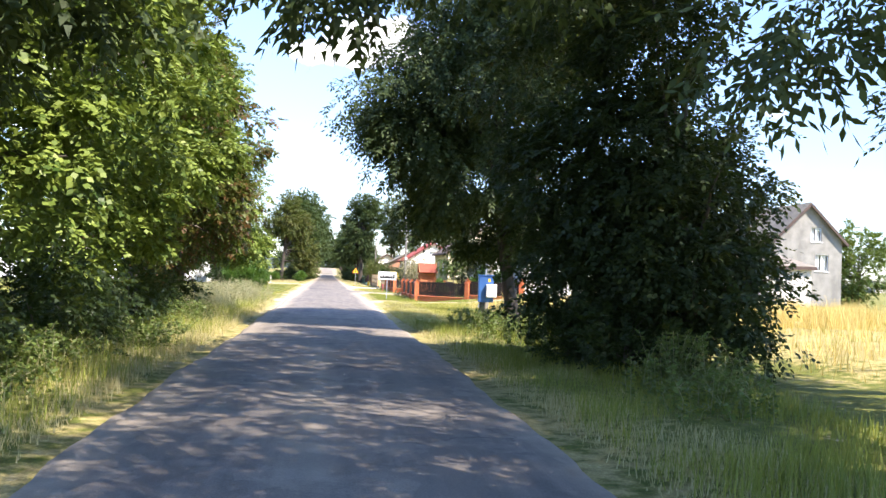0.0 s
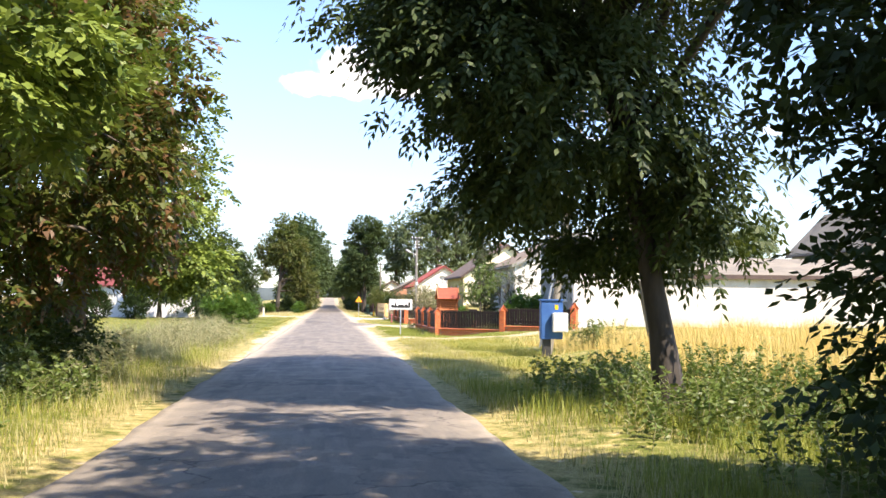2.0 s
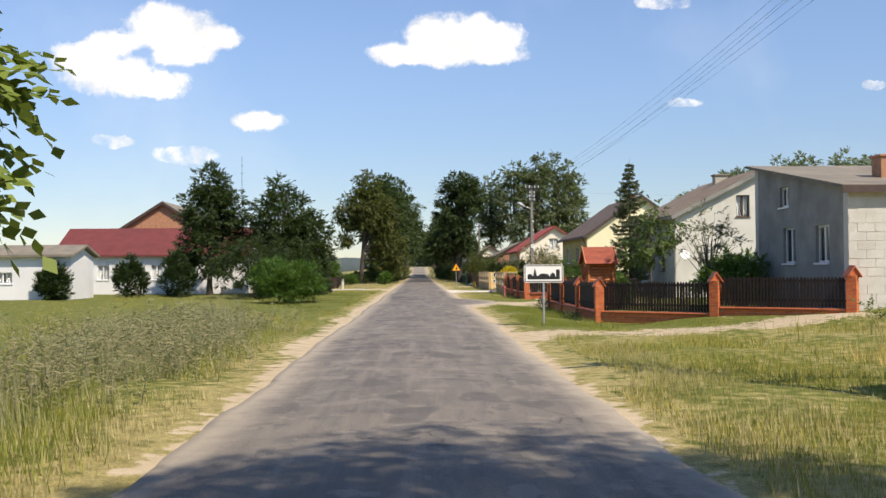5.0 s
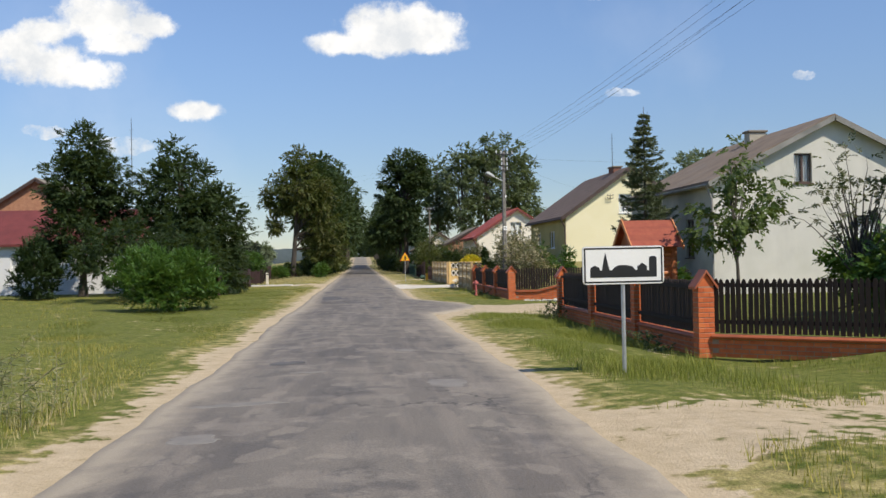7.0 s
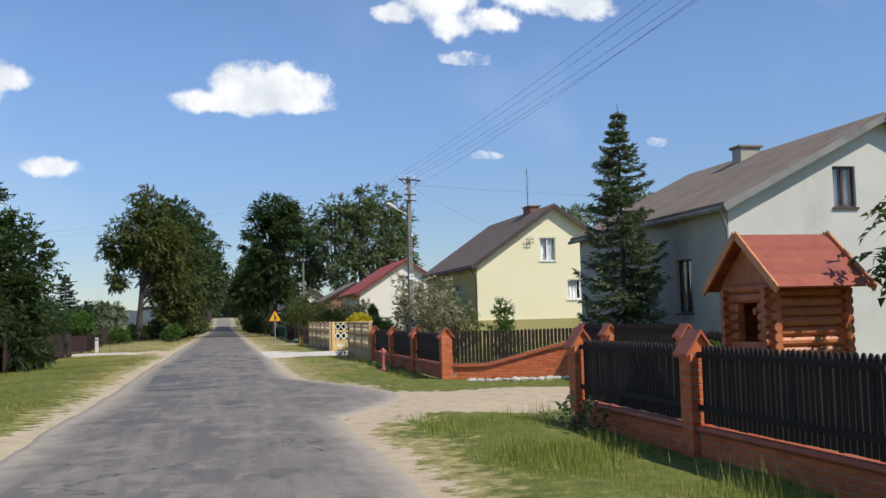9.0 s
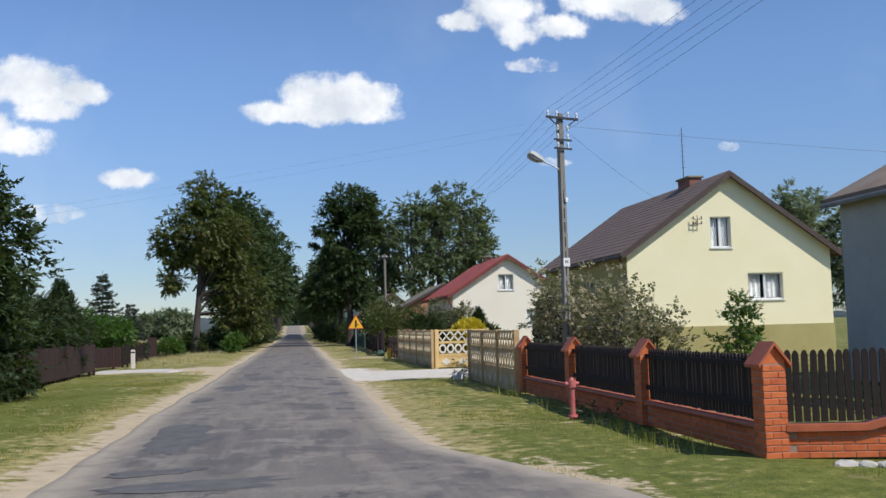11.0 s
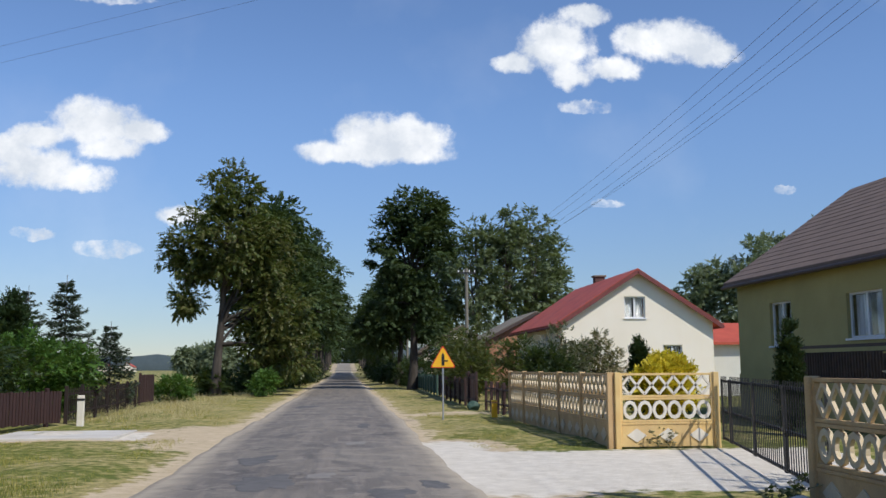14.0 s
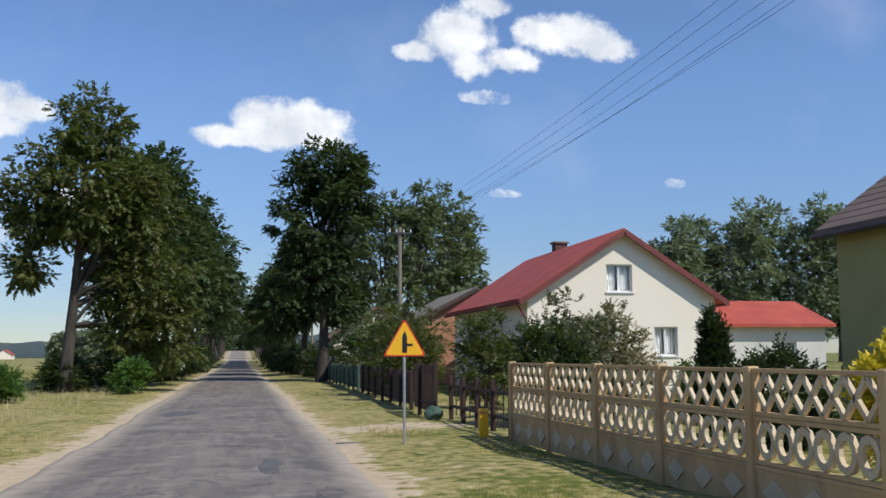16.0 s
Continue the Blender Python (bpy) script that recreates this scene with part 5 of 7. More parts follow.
def board_fence(a, b, h, label, material, gap=0.125, width=0.05, low=0.12, posts=2.2, z=0.0):
    """Upright boards on two rails, with square posts."""
    d = Vector(b) - Vector(a)
    L = d.length
    f = thing("board_fence", (a[0], a[1], z), label, "fence", turn=math.degrees(math.atan2(d.y, d.x)))
    bm = bmesh.new()
    box(bm, -0.05, -0.02, -0.1, 0.05, 0.08, h + 0.08, 0.008)
    pm = mesh_of(bm, "post", material)
    bm = bmesh.new()
    box(bm, -width, -0.035, low, width, -0.012, h)
    sm = mesh_of(bm, "board", material)
    for k in range(int(L / posts) + 1):
        piece("post", pm, f, (min(k * posts, L), 0.0, 0), BRNG.uniform(-2, 2), tilt=BRNG.uniform(-1, 1))
    for q in (0.3, h - 0.2):
        bm = bmesh.new()
        box(bm, 0, -0.01, q, L, 0.03, q + 0.06)
        part("rail", bm, material, f)
    for k in range(int(L / gap)):
        piece("board", sm, f, (gap * (k + 0.5), BRNG.uniform(-0.003, 0.003), BRNG.uniform(-0.015, 0.015)), tilt=BRNG.uniform(-0.8, 0.8))
    return f


board_fence((-7.4, 96.0), (-8.0, 114.4), 1.2, "maroon slatted garden fence on the west verge", "maroon", gap=0.135, width=0.05)
board_fence((-8.0, 114.5), (-9.6, 114.6), 1.15, "short maroon fence return by a white slab", "maroon")
board_fence((-8.9, 117.4), (-7.9, 120.0), 1.0, "low maroon garden gate standing half open", "maroon", low=0.1)
board_fence((-7.9, 120.6), (-8.8, 134.9), 1.05, "dark wire-backed garden fence under shrubs", "picket", gap=0.24, width=0.012)
board_fence((-8.85, 135.2), (-8.7, 137.3), 1.35, "tall weathered wooden side gate with dark posts", "maroon", gap=0.14, width=0.06)
board_fence((5.45, 121.5), (5.5, 127.2), 1.0, "rusty wire fence with dark wooden posts", "maroon", gap=0.5, width=0.012, posts=1.4)
board_fence((5.2, 127.6), (5.2, 131.0), 1.35, "red painted board gate with pale gaps", "maroon", gap=0.22, width=0.07)
board_fence((5.25, 131.4), (5.5, 146.0), 1.1, "maroon board fence under roadside shrubs", "maroon", gap=0.13, width=0.06)
board_fence((5.5, 146.2), (5.7, 168.0), 1.1, "green board fence beyond a roadside tree", "green_board", gap=0.14, width=0.065)

# ---- signs, poles and small things ----
def town_sign(x, y):
    s = thing("road_sign", (x, y, 0), "white built-up area sign with black skyline on steel post", "road sign", turn=1.5)
    bm = bmesh.new()
    rod(bm, (0, 0.035, -0.2), (0, 0.035, 1.72), 0.03, n=12)
    part("post", bm, "steel", s)

    def plate(w, h, r, y0, y1, name, mat, z=1.487):
        pts = []
        for cx, cz, a0 in ((w / 2 - r, h / 2 - r, 0), (-w / 2 + r, h / 2 - r, 90), (-w / 2 + r, -h / 2 + r, 180), (w / 2 - r, -h / 2 + r, 270)):
            for k in range(4):
                a = radians(a0 + 30 * k)
                pts.append((cx + r * math.cos(a), z + cz + r * math.sin(a)))
        bm = prism(bmesh.new(), pts, y0, y1)
        return part(name, bm, mat, s)

    plate(1.17, 0.53, 0.05, -0.012, 0.004, "panel", "sign_white")
    plate(1.175, 0.535, 0.052, 0.006, 0.012, "back_plate", "steel")
    bm = bmesh.new()
    a, b, t = 0.555, 0.235, 0.011
    for x0, z0, x1, z1 in ((-a, b - t, a, b + t), (-a, -b - t, a, -b + t), (-a - t, -b - t, -a + t, b + t), (a - t, -b - t, a + t, b + t)):
        box(bm, x0, -0.0155, 1.487 + z0, x1, -0.0125, 1.487 + z1)
    part("border", bm, "sign_black", s)
    sky_line = [(-0.48, -0.17), (0.48, -0.17), (0.48, 0.10), (0.45, 0.12), (0.40, 0.12), (0.37, 0.10), (0.37, -0.08), (0.34, -0.08), (0.34, -0.02), (0.27, 0.03), (0.20, -0.02), (0.20, -0.07),
                (0.17, -0.07), (0.13, -0.02), (0.05, 0.0), (-0.07, 0.0), (-0.13, -0.03), (-0.17, -0.07), (-0.20, -0.07), (-0.22, 0.0), (-0.26, 0.18), (-0.30, 0.0), (-0.31, -0.07), (-0.34, -0.07), (-0.35, -0.03), (-0.41, 0.0), (-0.47, -0.03), (-0.48, -0.06)]
    part("skyline", prism(bmesh.new(), [(u, 1.487 + v) for u, v in sky_line], -0.0155, -0.0125), "sign_black", s, "black town skyline")


town_sign(3.43, 60.13)


def junction_sign(x, y):
    s = thing("warning_sign", (x, y, -0.05), "yellow triangular side-road warning sign on thin post", "road sign")
    bm = bmesh.new()
    rod(bm, (0, 0.03, -0.2), (0, 0.03, 2.2), 0.027, n=12)
    part("post", bm, "steel", s)

    def tri(side_, r, y0, y1, name, mat):
        h = side_ * math.sqrt(3) / 2
        c = 1.64 + 0.78 * math.sqrt(3) / 6
        pts = []
        for ang in (-30, 90, 210):
            rad = side_ / math.sqrt(3) - 2 * r
            px, pz = rad * math.cos(radians(ang)), c + rad * math.sin(radians(ang))
            for k in (-50, -17, 17, 50):
                pts.append((px + r * math.cos(radians(ang + k)), pz + r * math.sin(radians(ang + k))))
        return part(name, prism(bmesh.new(), pts, y0, y1), mat, s)

    tri(0.80, 0.035, -0.008, 0.004, "rim", "sign_red")
    tri(0.72, 0.03, -0.0125, -0.0085, "panel", "sign_yellow")
    bm = bmesh.new()
    prism(bm, [(-0.045, 1.70), (0.045, 1.70), (0.045, 1.82), (0.15, 1.82), (0.15, 1.865), (0.045, 1.865), (0.045, 2.0), (0.0, 2.10), (-0.045, 2.0)], -0.017, -0.013)
    part("symbol", bm, "sign_black", s, "black junction symbol")


junction_sign(3.20, 120.8)


def hydrant(x, y):
    h = thing("fire_hydrant", (x, y, 0), "faded red standpipe fire hydrant in the grass", "fire hydrant")
    bm = bmesh.new()
    rod(bm, (0, 0, -0.1), (0, 0, 0.50), 0.05, 0.045, 14)
    rod(bm, (0, 0, 0.0), (0, 0, 0.04), 0.09, 0.08, 14)
    part("pipe", bm, "hydrant", h, smooth=False)
    bm = bmesh.new()
    rod(bm, (0, 0, 0.50), (0, 0, 0.62), 0.075, 0.07, 14)
    rod(bm, (0, 0, 0.62), (0, 0, 0.67), 0.05, 0.02, 10)
    part("head", bm, "hydrant", h)
    for s in (-1, 1):
        bm = bmesh.new()
        rod(bm, (s * 0.06, 0, 0.56), (s * 0.12, 0, 0.56), 0.035, n=10)
        part("outlet", bm, "hydrant", h)


hydrant(4.87, 89.16)


def log_well():
    """Garden well of crossed logs under a small gabled board roof."""
    w = thing("garden_well", (7.1, 70.9, 0), "varnished log garden well with red board roof", "garden well")
    r, a = 0.062, 0.56
    bm = bmesh.new()
    rod(bm, (-a - 0.14, 0, 0), (a + 0.14, 0, 0), r, n=10)
    log = mesh_of(bm, "log", "log")
    bm = bmesh.new()
    rod(bm, (-0.22, 0, 0), (0.22, 0, 0), r, n=10)
    short = mesh_of(bm, "short_log", "log")
    for k in range(15):
        z = 0.07 + 0.122 * k
        for s in (-1, 1):
            piece("log", log, w, (0, s * a, z))
            if 9 <= k <= 12 and s < 0:
                for e in (-1, 1):
                    piece("log", short, w, (s * a, e * 0.48, z + 0.061), 90)
            else:
                piece("log", log, w, (s * a, 0, z + 0.061), 90)
    bm = bmesh.new()
    prism(bm, [(-0.78, 1.90), (0.78, 1.90), (0.0, 2.44)], -0.02, 0.02)
    g = mesh_of(bm, "gable", "log")
    for s in (-1, 1):
        piece("gable", g, w, (s * 0.56, 0, 0), 90)
    n, slope = 9, math.atan2(0.68, 0.98)
    for s in (-1, 1):
        for k in range(n):
            u0 = k / n
            bm = bmesh.new()
            box(bm, -0.74, -0.075, -0.012, 0.74, 0.075, 0.012)
            bd = part("roof_board", bm, "log_roof", w)
            c = (u0 + 0.5 / n) * 1.19
            bd.matrix_basis = pose(0, s * (1.0 - c * math.cos(slope)), 1.80 + c * math.sin(slope) + 0.03, -s * math.degrees(slope), 0, 0)
    for e in (-0.76, 0.76):
        for s in (-1, 1):
            bm = bmesh.new()
            bar(bm, (e, 0, 2.53), (e, s * 1.03, 1.80), 0.035, 0.10)
            part("edge_board", bm, "log_trim", w, "orange edge board")
    w.scale = (0.87, 0.87, 1.0)
    bm = bmesh.new()
    rod(bm, (-0.5, 0, 1.55), (0.5, 0, 1.55), 0.05, n=10)
    part("winch", bm, "log", w)


log_well()


def cable_sag(points, sag, n=16):
    out = []
    for a, b in zip(points, points[1:]):
        a, b = Vector(a), Vector(b)
        for k in range(n + (b == Vector(points[-1]))):
            u = k / n
            p = a.lerp(b, u)
            p.z -= sag * 4 * u * (1 - u)
            out.append(p)
    return out


def cable(points, sag, label, r=0.0034):
    pts = cable_sag(points, sag)
    tv, tq = tube_mesh([([tuple(p) for p in pts], [r] * len(pts))], 5)
    ob = new("power_cable", np_mesh("power_cable", tv, tq, "wire"))
    return tagged(ob, label, "power cable", "overhead cables")


def ladder_pole(x, y, h, label, lamp=True):
    """Slotted concrete pole: two legs with rungs, a cross-arm, insulators and a street lamp."""
    p = thing("power_pole", (x, y, 0), label, "power pole", turn=20)
    bm = bmesh.new()
    for s in (-1, 1):
        prism(bm, [(s * 0.062 - 0.042, -0.2), (s * 0.062 + 0.042, -0.2), (s * 0.042 + 0.026, h), (s * 0.042 - 0.026, h)], -0.075, 0.075)
    for k in range(13):
        z = 0.3 + k * (h - 2.6) / 12
        w = 0.052 - 0.025 * z / h
        box(bm, -w, -0.07, z, w, 0.07, z + 0.13)
    box(bm, -0.03, -0.07, h - 2.3, 0.03, 0.07, h - 0.02)
    part("shaft", bm, "pole_conc", p)
    bm = bmesh.new()
    box(bm, -0.55, -0.16, h - 0.18, 0.55, -0.11, h - 0.12)
    bar(bm, (-0.5, -0.13, h - 0.14), (-0.14, -0.13, h - 0.40), 0.03, 0.03)
    bar(bm, (0.5, -0.13, h - 0.14), (0.14, -0.13, h - 0.40), 0.03, 0.03)
    part("crossarm", bm, "dark_metal", p)
    for u, z in ((-0.5, h - 0.11), (-0.2, h - 0.11), (0.2, h - 0.11), (0.5, h - 0.11), (-0.17, h - 0.75), (0.17, h - 0.75), (-0.17, h - 1.0), (0.17, h - 1.0), (-0.17, h - 0.5), (0.17, h - 0.5)):
        bm = bmesh.new()
        rod(bm, (u, -0.13, z), (u, -0.13, z + 0.1), 0.035, 0.03, 8)
        rod(bm, (u, -0.13, z + 0.09), (u, -0.13, z + 0.16), 0.045, 0.02, 8)
        part("insulator", bm, "ceramic", p)
    bm = bmesh.new()
    box(bm, -0.30, -0.15, h - 0.80, 0.30, -0.115, h - 0.75)
    box(bm, -0.30, -0.15, h - 1.05, 0.30, -0.115, h - 1.0)
    part("bracket", bm, "dark_metal", p)
    bm = bmesh.new()
    box(bm, -0.11, -0.105, 3.18, 0.11, -0.094, 3.42)
    part("plate", bm, "sign_white", p, "white number plate")
    bm = bmesh.new()
    box(bm, -0.05, -0.109, 3.27, -0.015, -0.106, 3.35)
    box(bm, 0.015, -0.109, 3.27, 0.05, -0.106, 3.35)
    part("plate_marks", bm, "sign_black", p)
    if lamp:
        bm = bmesh.new()
        pts = [(-0.08, -0.03, h - 1.62), (-0.30, 0.02, h - 1.50), (-0.58, 0.06, h - 1.40)]
        for a, b in zip(pts, pts[1:]):
            rod(bm, a, b, 0.02, n=8)
        part("lamp_arm", bm, "steel", p)
        bm = bmesh.new()
        m = Matrix.Translation((-0.80, 0.09, h - 1.29)) @ Euler((0, radians(24), radians(-5))).to_matrix().to_4x4() @ Matrix.Diagonal((0.86, 0.9, 0.95, 1))
        prism(bm, [(-0.30, -0.02), (0.30, -0.05), (0.31, 0.03), (0.18, 0.075), (-0.18, 0.115), (-0.28, 0.085)], -0.13, 0.13)
        bmesh.ops.bevel(bm, geom=bm.edges[:], offset=0.022, segments=2, affect="EDGES")
        bmesh.ops.transform(bm, matrix=m, verts=bm.verts)
        part("lamp_head", bm, "plastic", p, "pale wedge-shaped street lamp housing")
        bm = bmesh.new()
        prism(bm, [(-0.29, -0.025), (0.22, -0.052), (0.17, -0.095), (-0.02, -0.135), (-0.24, -0.115)], -0.115, 0.115)
        bmesh.ops.bevel(bm, geom=bm.edges[:], offset=0.025, segments=2, affect="EDGES")
        bmesh.ops.transform(bm, matrix=m, verts=bm.verts)
        part("lamp_glass", bm, "lamp_cover", p, "dull grey lamp cover")
        bm = bmesh.new()
        box(bm, 0.02, -0.13, h - 2.55, 0.11, -0.087, h - 2.42, 0.008)
        part("fuse_box", bm, "sign_white", p, "small white fuse box")
    return p


ladder_pole(7.75, 99.2, 7.55, "slotted concrete power pole with street lamp and insulators")


def wood_pole(x, y, h, label, r=0.12):
    p = thing("power_pole", (x, y, 0), label, "power pole")
    bm = bmesh.new()
    rod(bm, (0, 0, -0.2), (0, 0, h), r, r * 0.7, 12)
    part("shaft", bm, "pole_wood", p)
    bm = bmesh.new()
    box(bm, -0.5, -0.14, h - 0.3, 0.5, -0.09, h - 0.22)
    part("crossarm", bm, "dark_metal", p)
    for u in (-0.45, -0.15, 0.15, 0.45):
        bm = bmesh.new()
        rod(bm, (u, -0.12, h - 0.22), (u, -0.12, h - 0.08), 0.035, 0.025, 8)
        part("insulator", bm, "ceramic", p)


wood_pole(6.8, 143.0, 7.0, "weathered wooden power pole behind garden shrubs")
wood_pole(6.6, 190.0, 7.0, "weathered wooden power pole along the avenue")


def transformer_frame():
    """A-shaped pole pair carrying a transformer platform."""
    t = thing("transformer_pole", (8.2, 42.2, 0.15), "A-frame wooden pole pair carrying a power transformer", "power pole")
    legs = (((-1.50, 0, -0.4), (-0.12, 0, 9.6)), ((2.05, 0, -0.4), (0.05, 0, 9.6)))
    for a, b in legs:
        bm = bmesh.new()
        rod(bm, a, b, 0.13, 0.09, 12)
        part("leg", bm, "pole_wood", t)
    bm = bmesh.new()
    rod(bm, (-1.75, -0.12, 0.1), (-0.55, -0.12, 6.6), 0.035, n=8)
    part("cable_pipe", bm, "steel", t)
    bm = bmesh.new()
    box(bm, -0.95, -0.5, 2.93, 1.65, 0.5, 2.98)
    box(bm, -1.0, -0.18, 2.78, 1.7, -0.12, 2.88)
    box(bm, -1.0, 0.12, 2.78, 1.7, 0.18, 2.88)
    part("platform", bm, "tank", t)
    bm = bmesh.new()
    bar(bm, (0.75, 0, 2.85), (1.55, 0, 2.3), 0.06, 0.06)
    part("strut", bm, "dark_metal", t)
    bm = bmesh.new()
    box(bm, -0.42, -0.3, 3.0, -0.04, 0.3, 3.56, 0.03)
    body = part("transformer", bm, "tank", t, "dark ribbed transformer tank")
    bm = bmesh.new()
    box(bm, -0.02, -0.22, 3.0, 0.26, 0.22, 3.68, 0.02)
    rod(bm, (0.05, -0.26, 3.1), (0.05, -0.26, 3.62), 0.05, n=8)
    rod(bm, (0.2, -0.26, 3.05), (0.2, -0.26, 3.75), 0.03, n=8)
    part("control_gear", bm, "steel", t, "grey control gear")
    for k in range(4):
        bm = bmesh.new()
        box(bm, -0.40 + 0.1 * k, -0.40, 3.08, -0.375 + 0.1 * k, -0.302, 3.5)
        part("cooling_fin", bm, "tank", body)
    for u in (-0.34, -0.22, -0.10):
        bm = bmesh.new()
        rod(bm, (u, 0, 3.56), (u, 0, 3.92), 0.055, 0.03, 10)
        for q in range(3):
            rod(bm, (u, 0, 3.66 + 0.08 * q), (u, 0, 3.69 + 0.08 * q), 0.085, 0.07, 10)
        part("bushing", bm, "ceramic", body)
    bm = bmesh.new()
    box(bm, -0.46, -0.1, 3.15, -0.44, 0.32, 3.60)
    box(bm, -0.62, -0.05, 3.2, -0.48, 0.25, 3.55, 0.01)
    part("switch_box", bm, "dark_metal", t)
    for x in (0.82, 1.25, 1.64):
        for y in (-0.45, 0.45):
            part("railing_post", rod(bmesh.new(), (x, y, 2.98), (x, y, 4.0), 0.016, n=6), "steel", t)
    for z in (3.5, 4.0):
        for y in (-0.45, 0.45):
            part("railing_bar", rod(bmesh.new(), (0.82, y, z), (1.64, y, z), 0.016, n=6), "steel", t)
        part("railing_bar", rod(bmesh.new(), (1.64, -0.45, z), (1.64, 0.45, z), 0.016, n=6), "steel", t)
    part("railing_bar", rod(bmesh.new(), (0.2, -0.45, 3.75), (0.82, -0.45, 3.75), 0.012, n=6), "steel", t)
    bm = bmesh.new()
    box(bm, -0.75, -0.08, 5.48, 0.68, 0.0, 5.56)
    bar(bm, (-0.5, -0.04, 5.1), (0.4, -0.04, 5.75), 0.04, 0.04)
    part("switch_frame", bm, "dark_metal", t)
    for u in (-0.42, -0.15, 0.12, 0.40):
        bm = bmesh.new()
        rod(bm, (u, -0.1, 5.2), (u - 0.05, -0.1, 5.5), 0.05, 0.04, 8)
        rod(bm, (u - 0.1, -0.1, 5.55), (u + 0.15, -0.1, 5.78), 0.035, 0.03, 8)
        part("fuse_insulator", bm, "dark_metal", t)
    bm = bmesh.new()
    for u in (-0.32, -0.11, 0.10):
        prev = None
        for k in range(9):
            q = k / 8
            p = Vector((u + 0.25 * math.sin(q * 3.1) + 0.1 * q, -0.05, 3.92 + 1.3 * q))
            if prev:
                rod(bm, prev, p, 0.008, n=5, caps=False)
            prev = p
    part("jumper", bm, "wire", t)
    bm = bmesh.new()
    box(bm, -0.9, -0.05, 8.9, 0.9, 0.05, 9.0)
    box(bm, -1.1, -0.05, 7.4, 1.0, 0.05, 7.48)
    part("crossarm", bm, "dark_metal", t)
    bm = bmesh.new()
    box(bm, 1.36, -0.14, 2.2, 1.50, -0.12, 2.5)
    part("warning_plate", bm, "sign_white", t)


transformer_frame()
for k, (u, z) in enumerate(((-0.5, 7.60), (-0.2, 7.60), (0.2, 7.60), (0.5, 7.60), (0.0, 6.95))):
    cable([(7.9 + u * 1.3, 42.2, 7.7 + 0.1 * k), (7.75 + u * 0.95, 99.1 + u * 0.3, z), (6.8 + u, 143.0, 6.9), (6.6 + u, 190.0, 6.9)], 0.7, "black overhead power cable between poles")
cable([(7.9, 99.2, 7.1), (16.85, 110.55, 5.7)], 0.25, "thin service cable to a yellow house")
for h in (7.2, 7.45):
    cable([(-26.0, 115.5, h - 2.6), (7.75, 99.2, h)], 0.3, "thin overhead cable crossing the road", 0.0016)
cable([(7.9, 99.2, 7.2), (60.0, 112.0, 8.4)], 0.6, "thin overhead cable leaving a pole", 0.004)


def junction_box():
    b = thing("utility_cabinet", (6.62, 41.35, 0.1), "blue metal utility cabinet on a dark pedestal", "utility cabinet", turn=-6)
    bm = bmesh.new()
    box(bm, -0.33, -0.2, 0.42, 0.33, 0.22, 1.58, 0.012)
    body = part("body", bm, "blue", b)
    bm = bmesh.new()
    box(bm, -0.36, -0.24, 1.58, 0.36, 0.26, 1.63, 0.01)
    part("lid", bm, "blue", b)
    bm = bmesh.new()
    box(bm, -0.26, -0.15, -0.3, -0.02, 0.17, 0.42, 0.01)
    part("pedestal", bm, "dark_metal", b)
    bm = bmesh.new()
    box(bm, -0.30, -0.207, 0.5, 0.02, -0.2, 1.5, 0.002)
    part("door", bm, "blue", body)
    bm = bmesh.new()
    box(bm, 0.0, -0.42, 0.64, 0.46, -0.21, 1.22, 0.02)
    meter = part("meter_box", bm, "plastic", b, "pale plastic meter box")
    bm = bmesh.new()
    box(bm, 0.03, -0.424, 0.67, 0.43, -0.42, 1.19)
    part("meter_door", bm, "plastic", meter)
    bm = bmesh.new()
    box(bm, 0.09, -0.206, 1.32, 0.19, -0.202, 1.46)
    part("notice", bm, "sign_yellow", body, "small yellow warning notice")


junction_box()


def marker_post(x, y, h, label, material, w=0.09, name="marker_post"):
    p = thing(name, (x, y, 0), label, "post")
    bm = bmesh.new()
    box(bm, -w, -w * 0.7, -0.15, w, w * 0.7, h, 0.015)
    part("post", bm, material, p)
    bm = bmesh.new()
    box(bm, -w * 1.05, -w * 0.75, h * 0.82, w * 1.05, w * 0.75, h * 0.9)
    part("band", bm, "dark_metal" if material != "sign_yellow" else "log_trim", p)


marker_post(-7.35, 120.0, 0.86, "white painted concrete gate post", "white_conc", 0.095)
marker_post(4.94, 121.8, 0.55, "short yellow cable marker post in grass", "sign_yellow", 0.09)
marker_post(-6.6, 163.0, 0.6, "short orange marker post on the verge", "log_trim", 0.07)


def planter_bag(x, y):
    b = thing("garden_bag", (x, y, 0), "green garden sack leaning by a fence", "sack")
    bm = bmesh.new()
    bmesh.ops.create_icosphere(bm, subdivisions=3, radius=0.2, matrix=Matrix.Translation((0, 0, 0.15)) @ Matrix.Diagonal((1.1, 0.7, 0.9, 1)))
    for v in bm.verts:
        v.co += 0.09 * noise.noise_vector(v.co * 6)
        v.co.z = max(v.co.z, 0)
    part("sack", bm, "green_board", b, smooth=True)


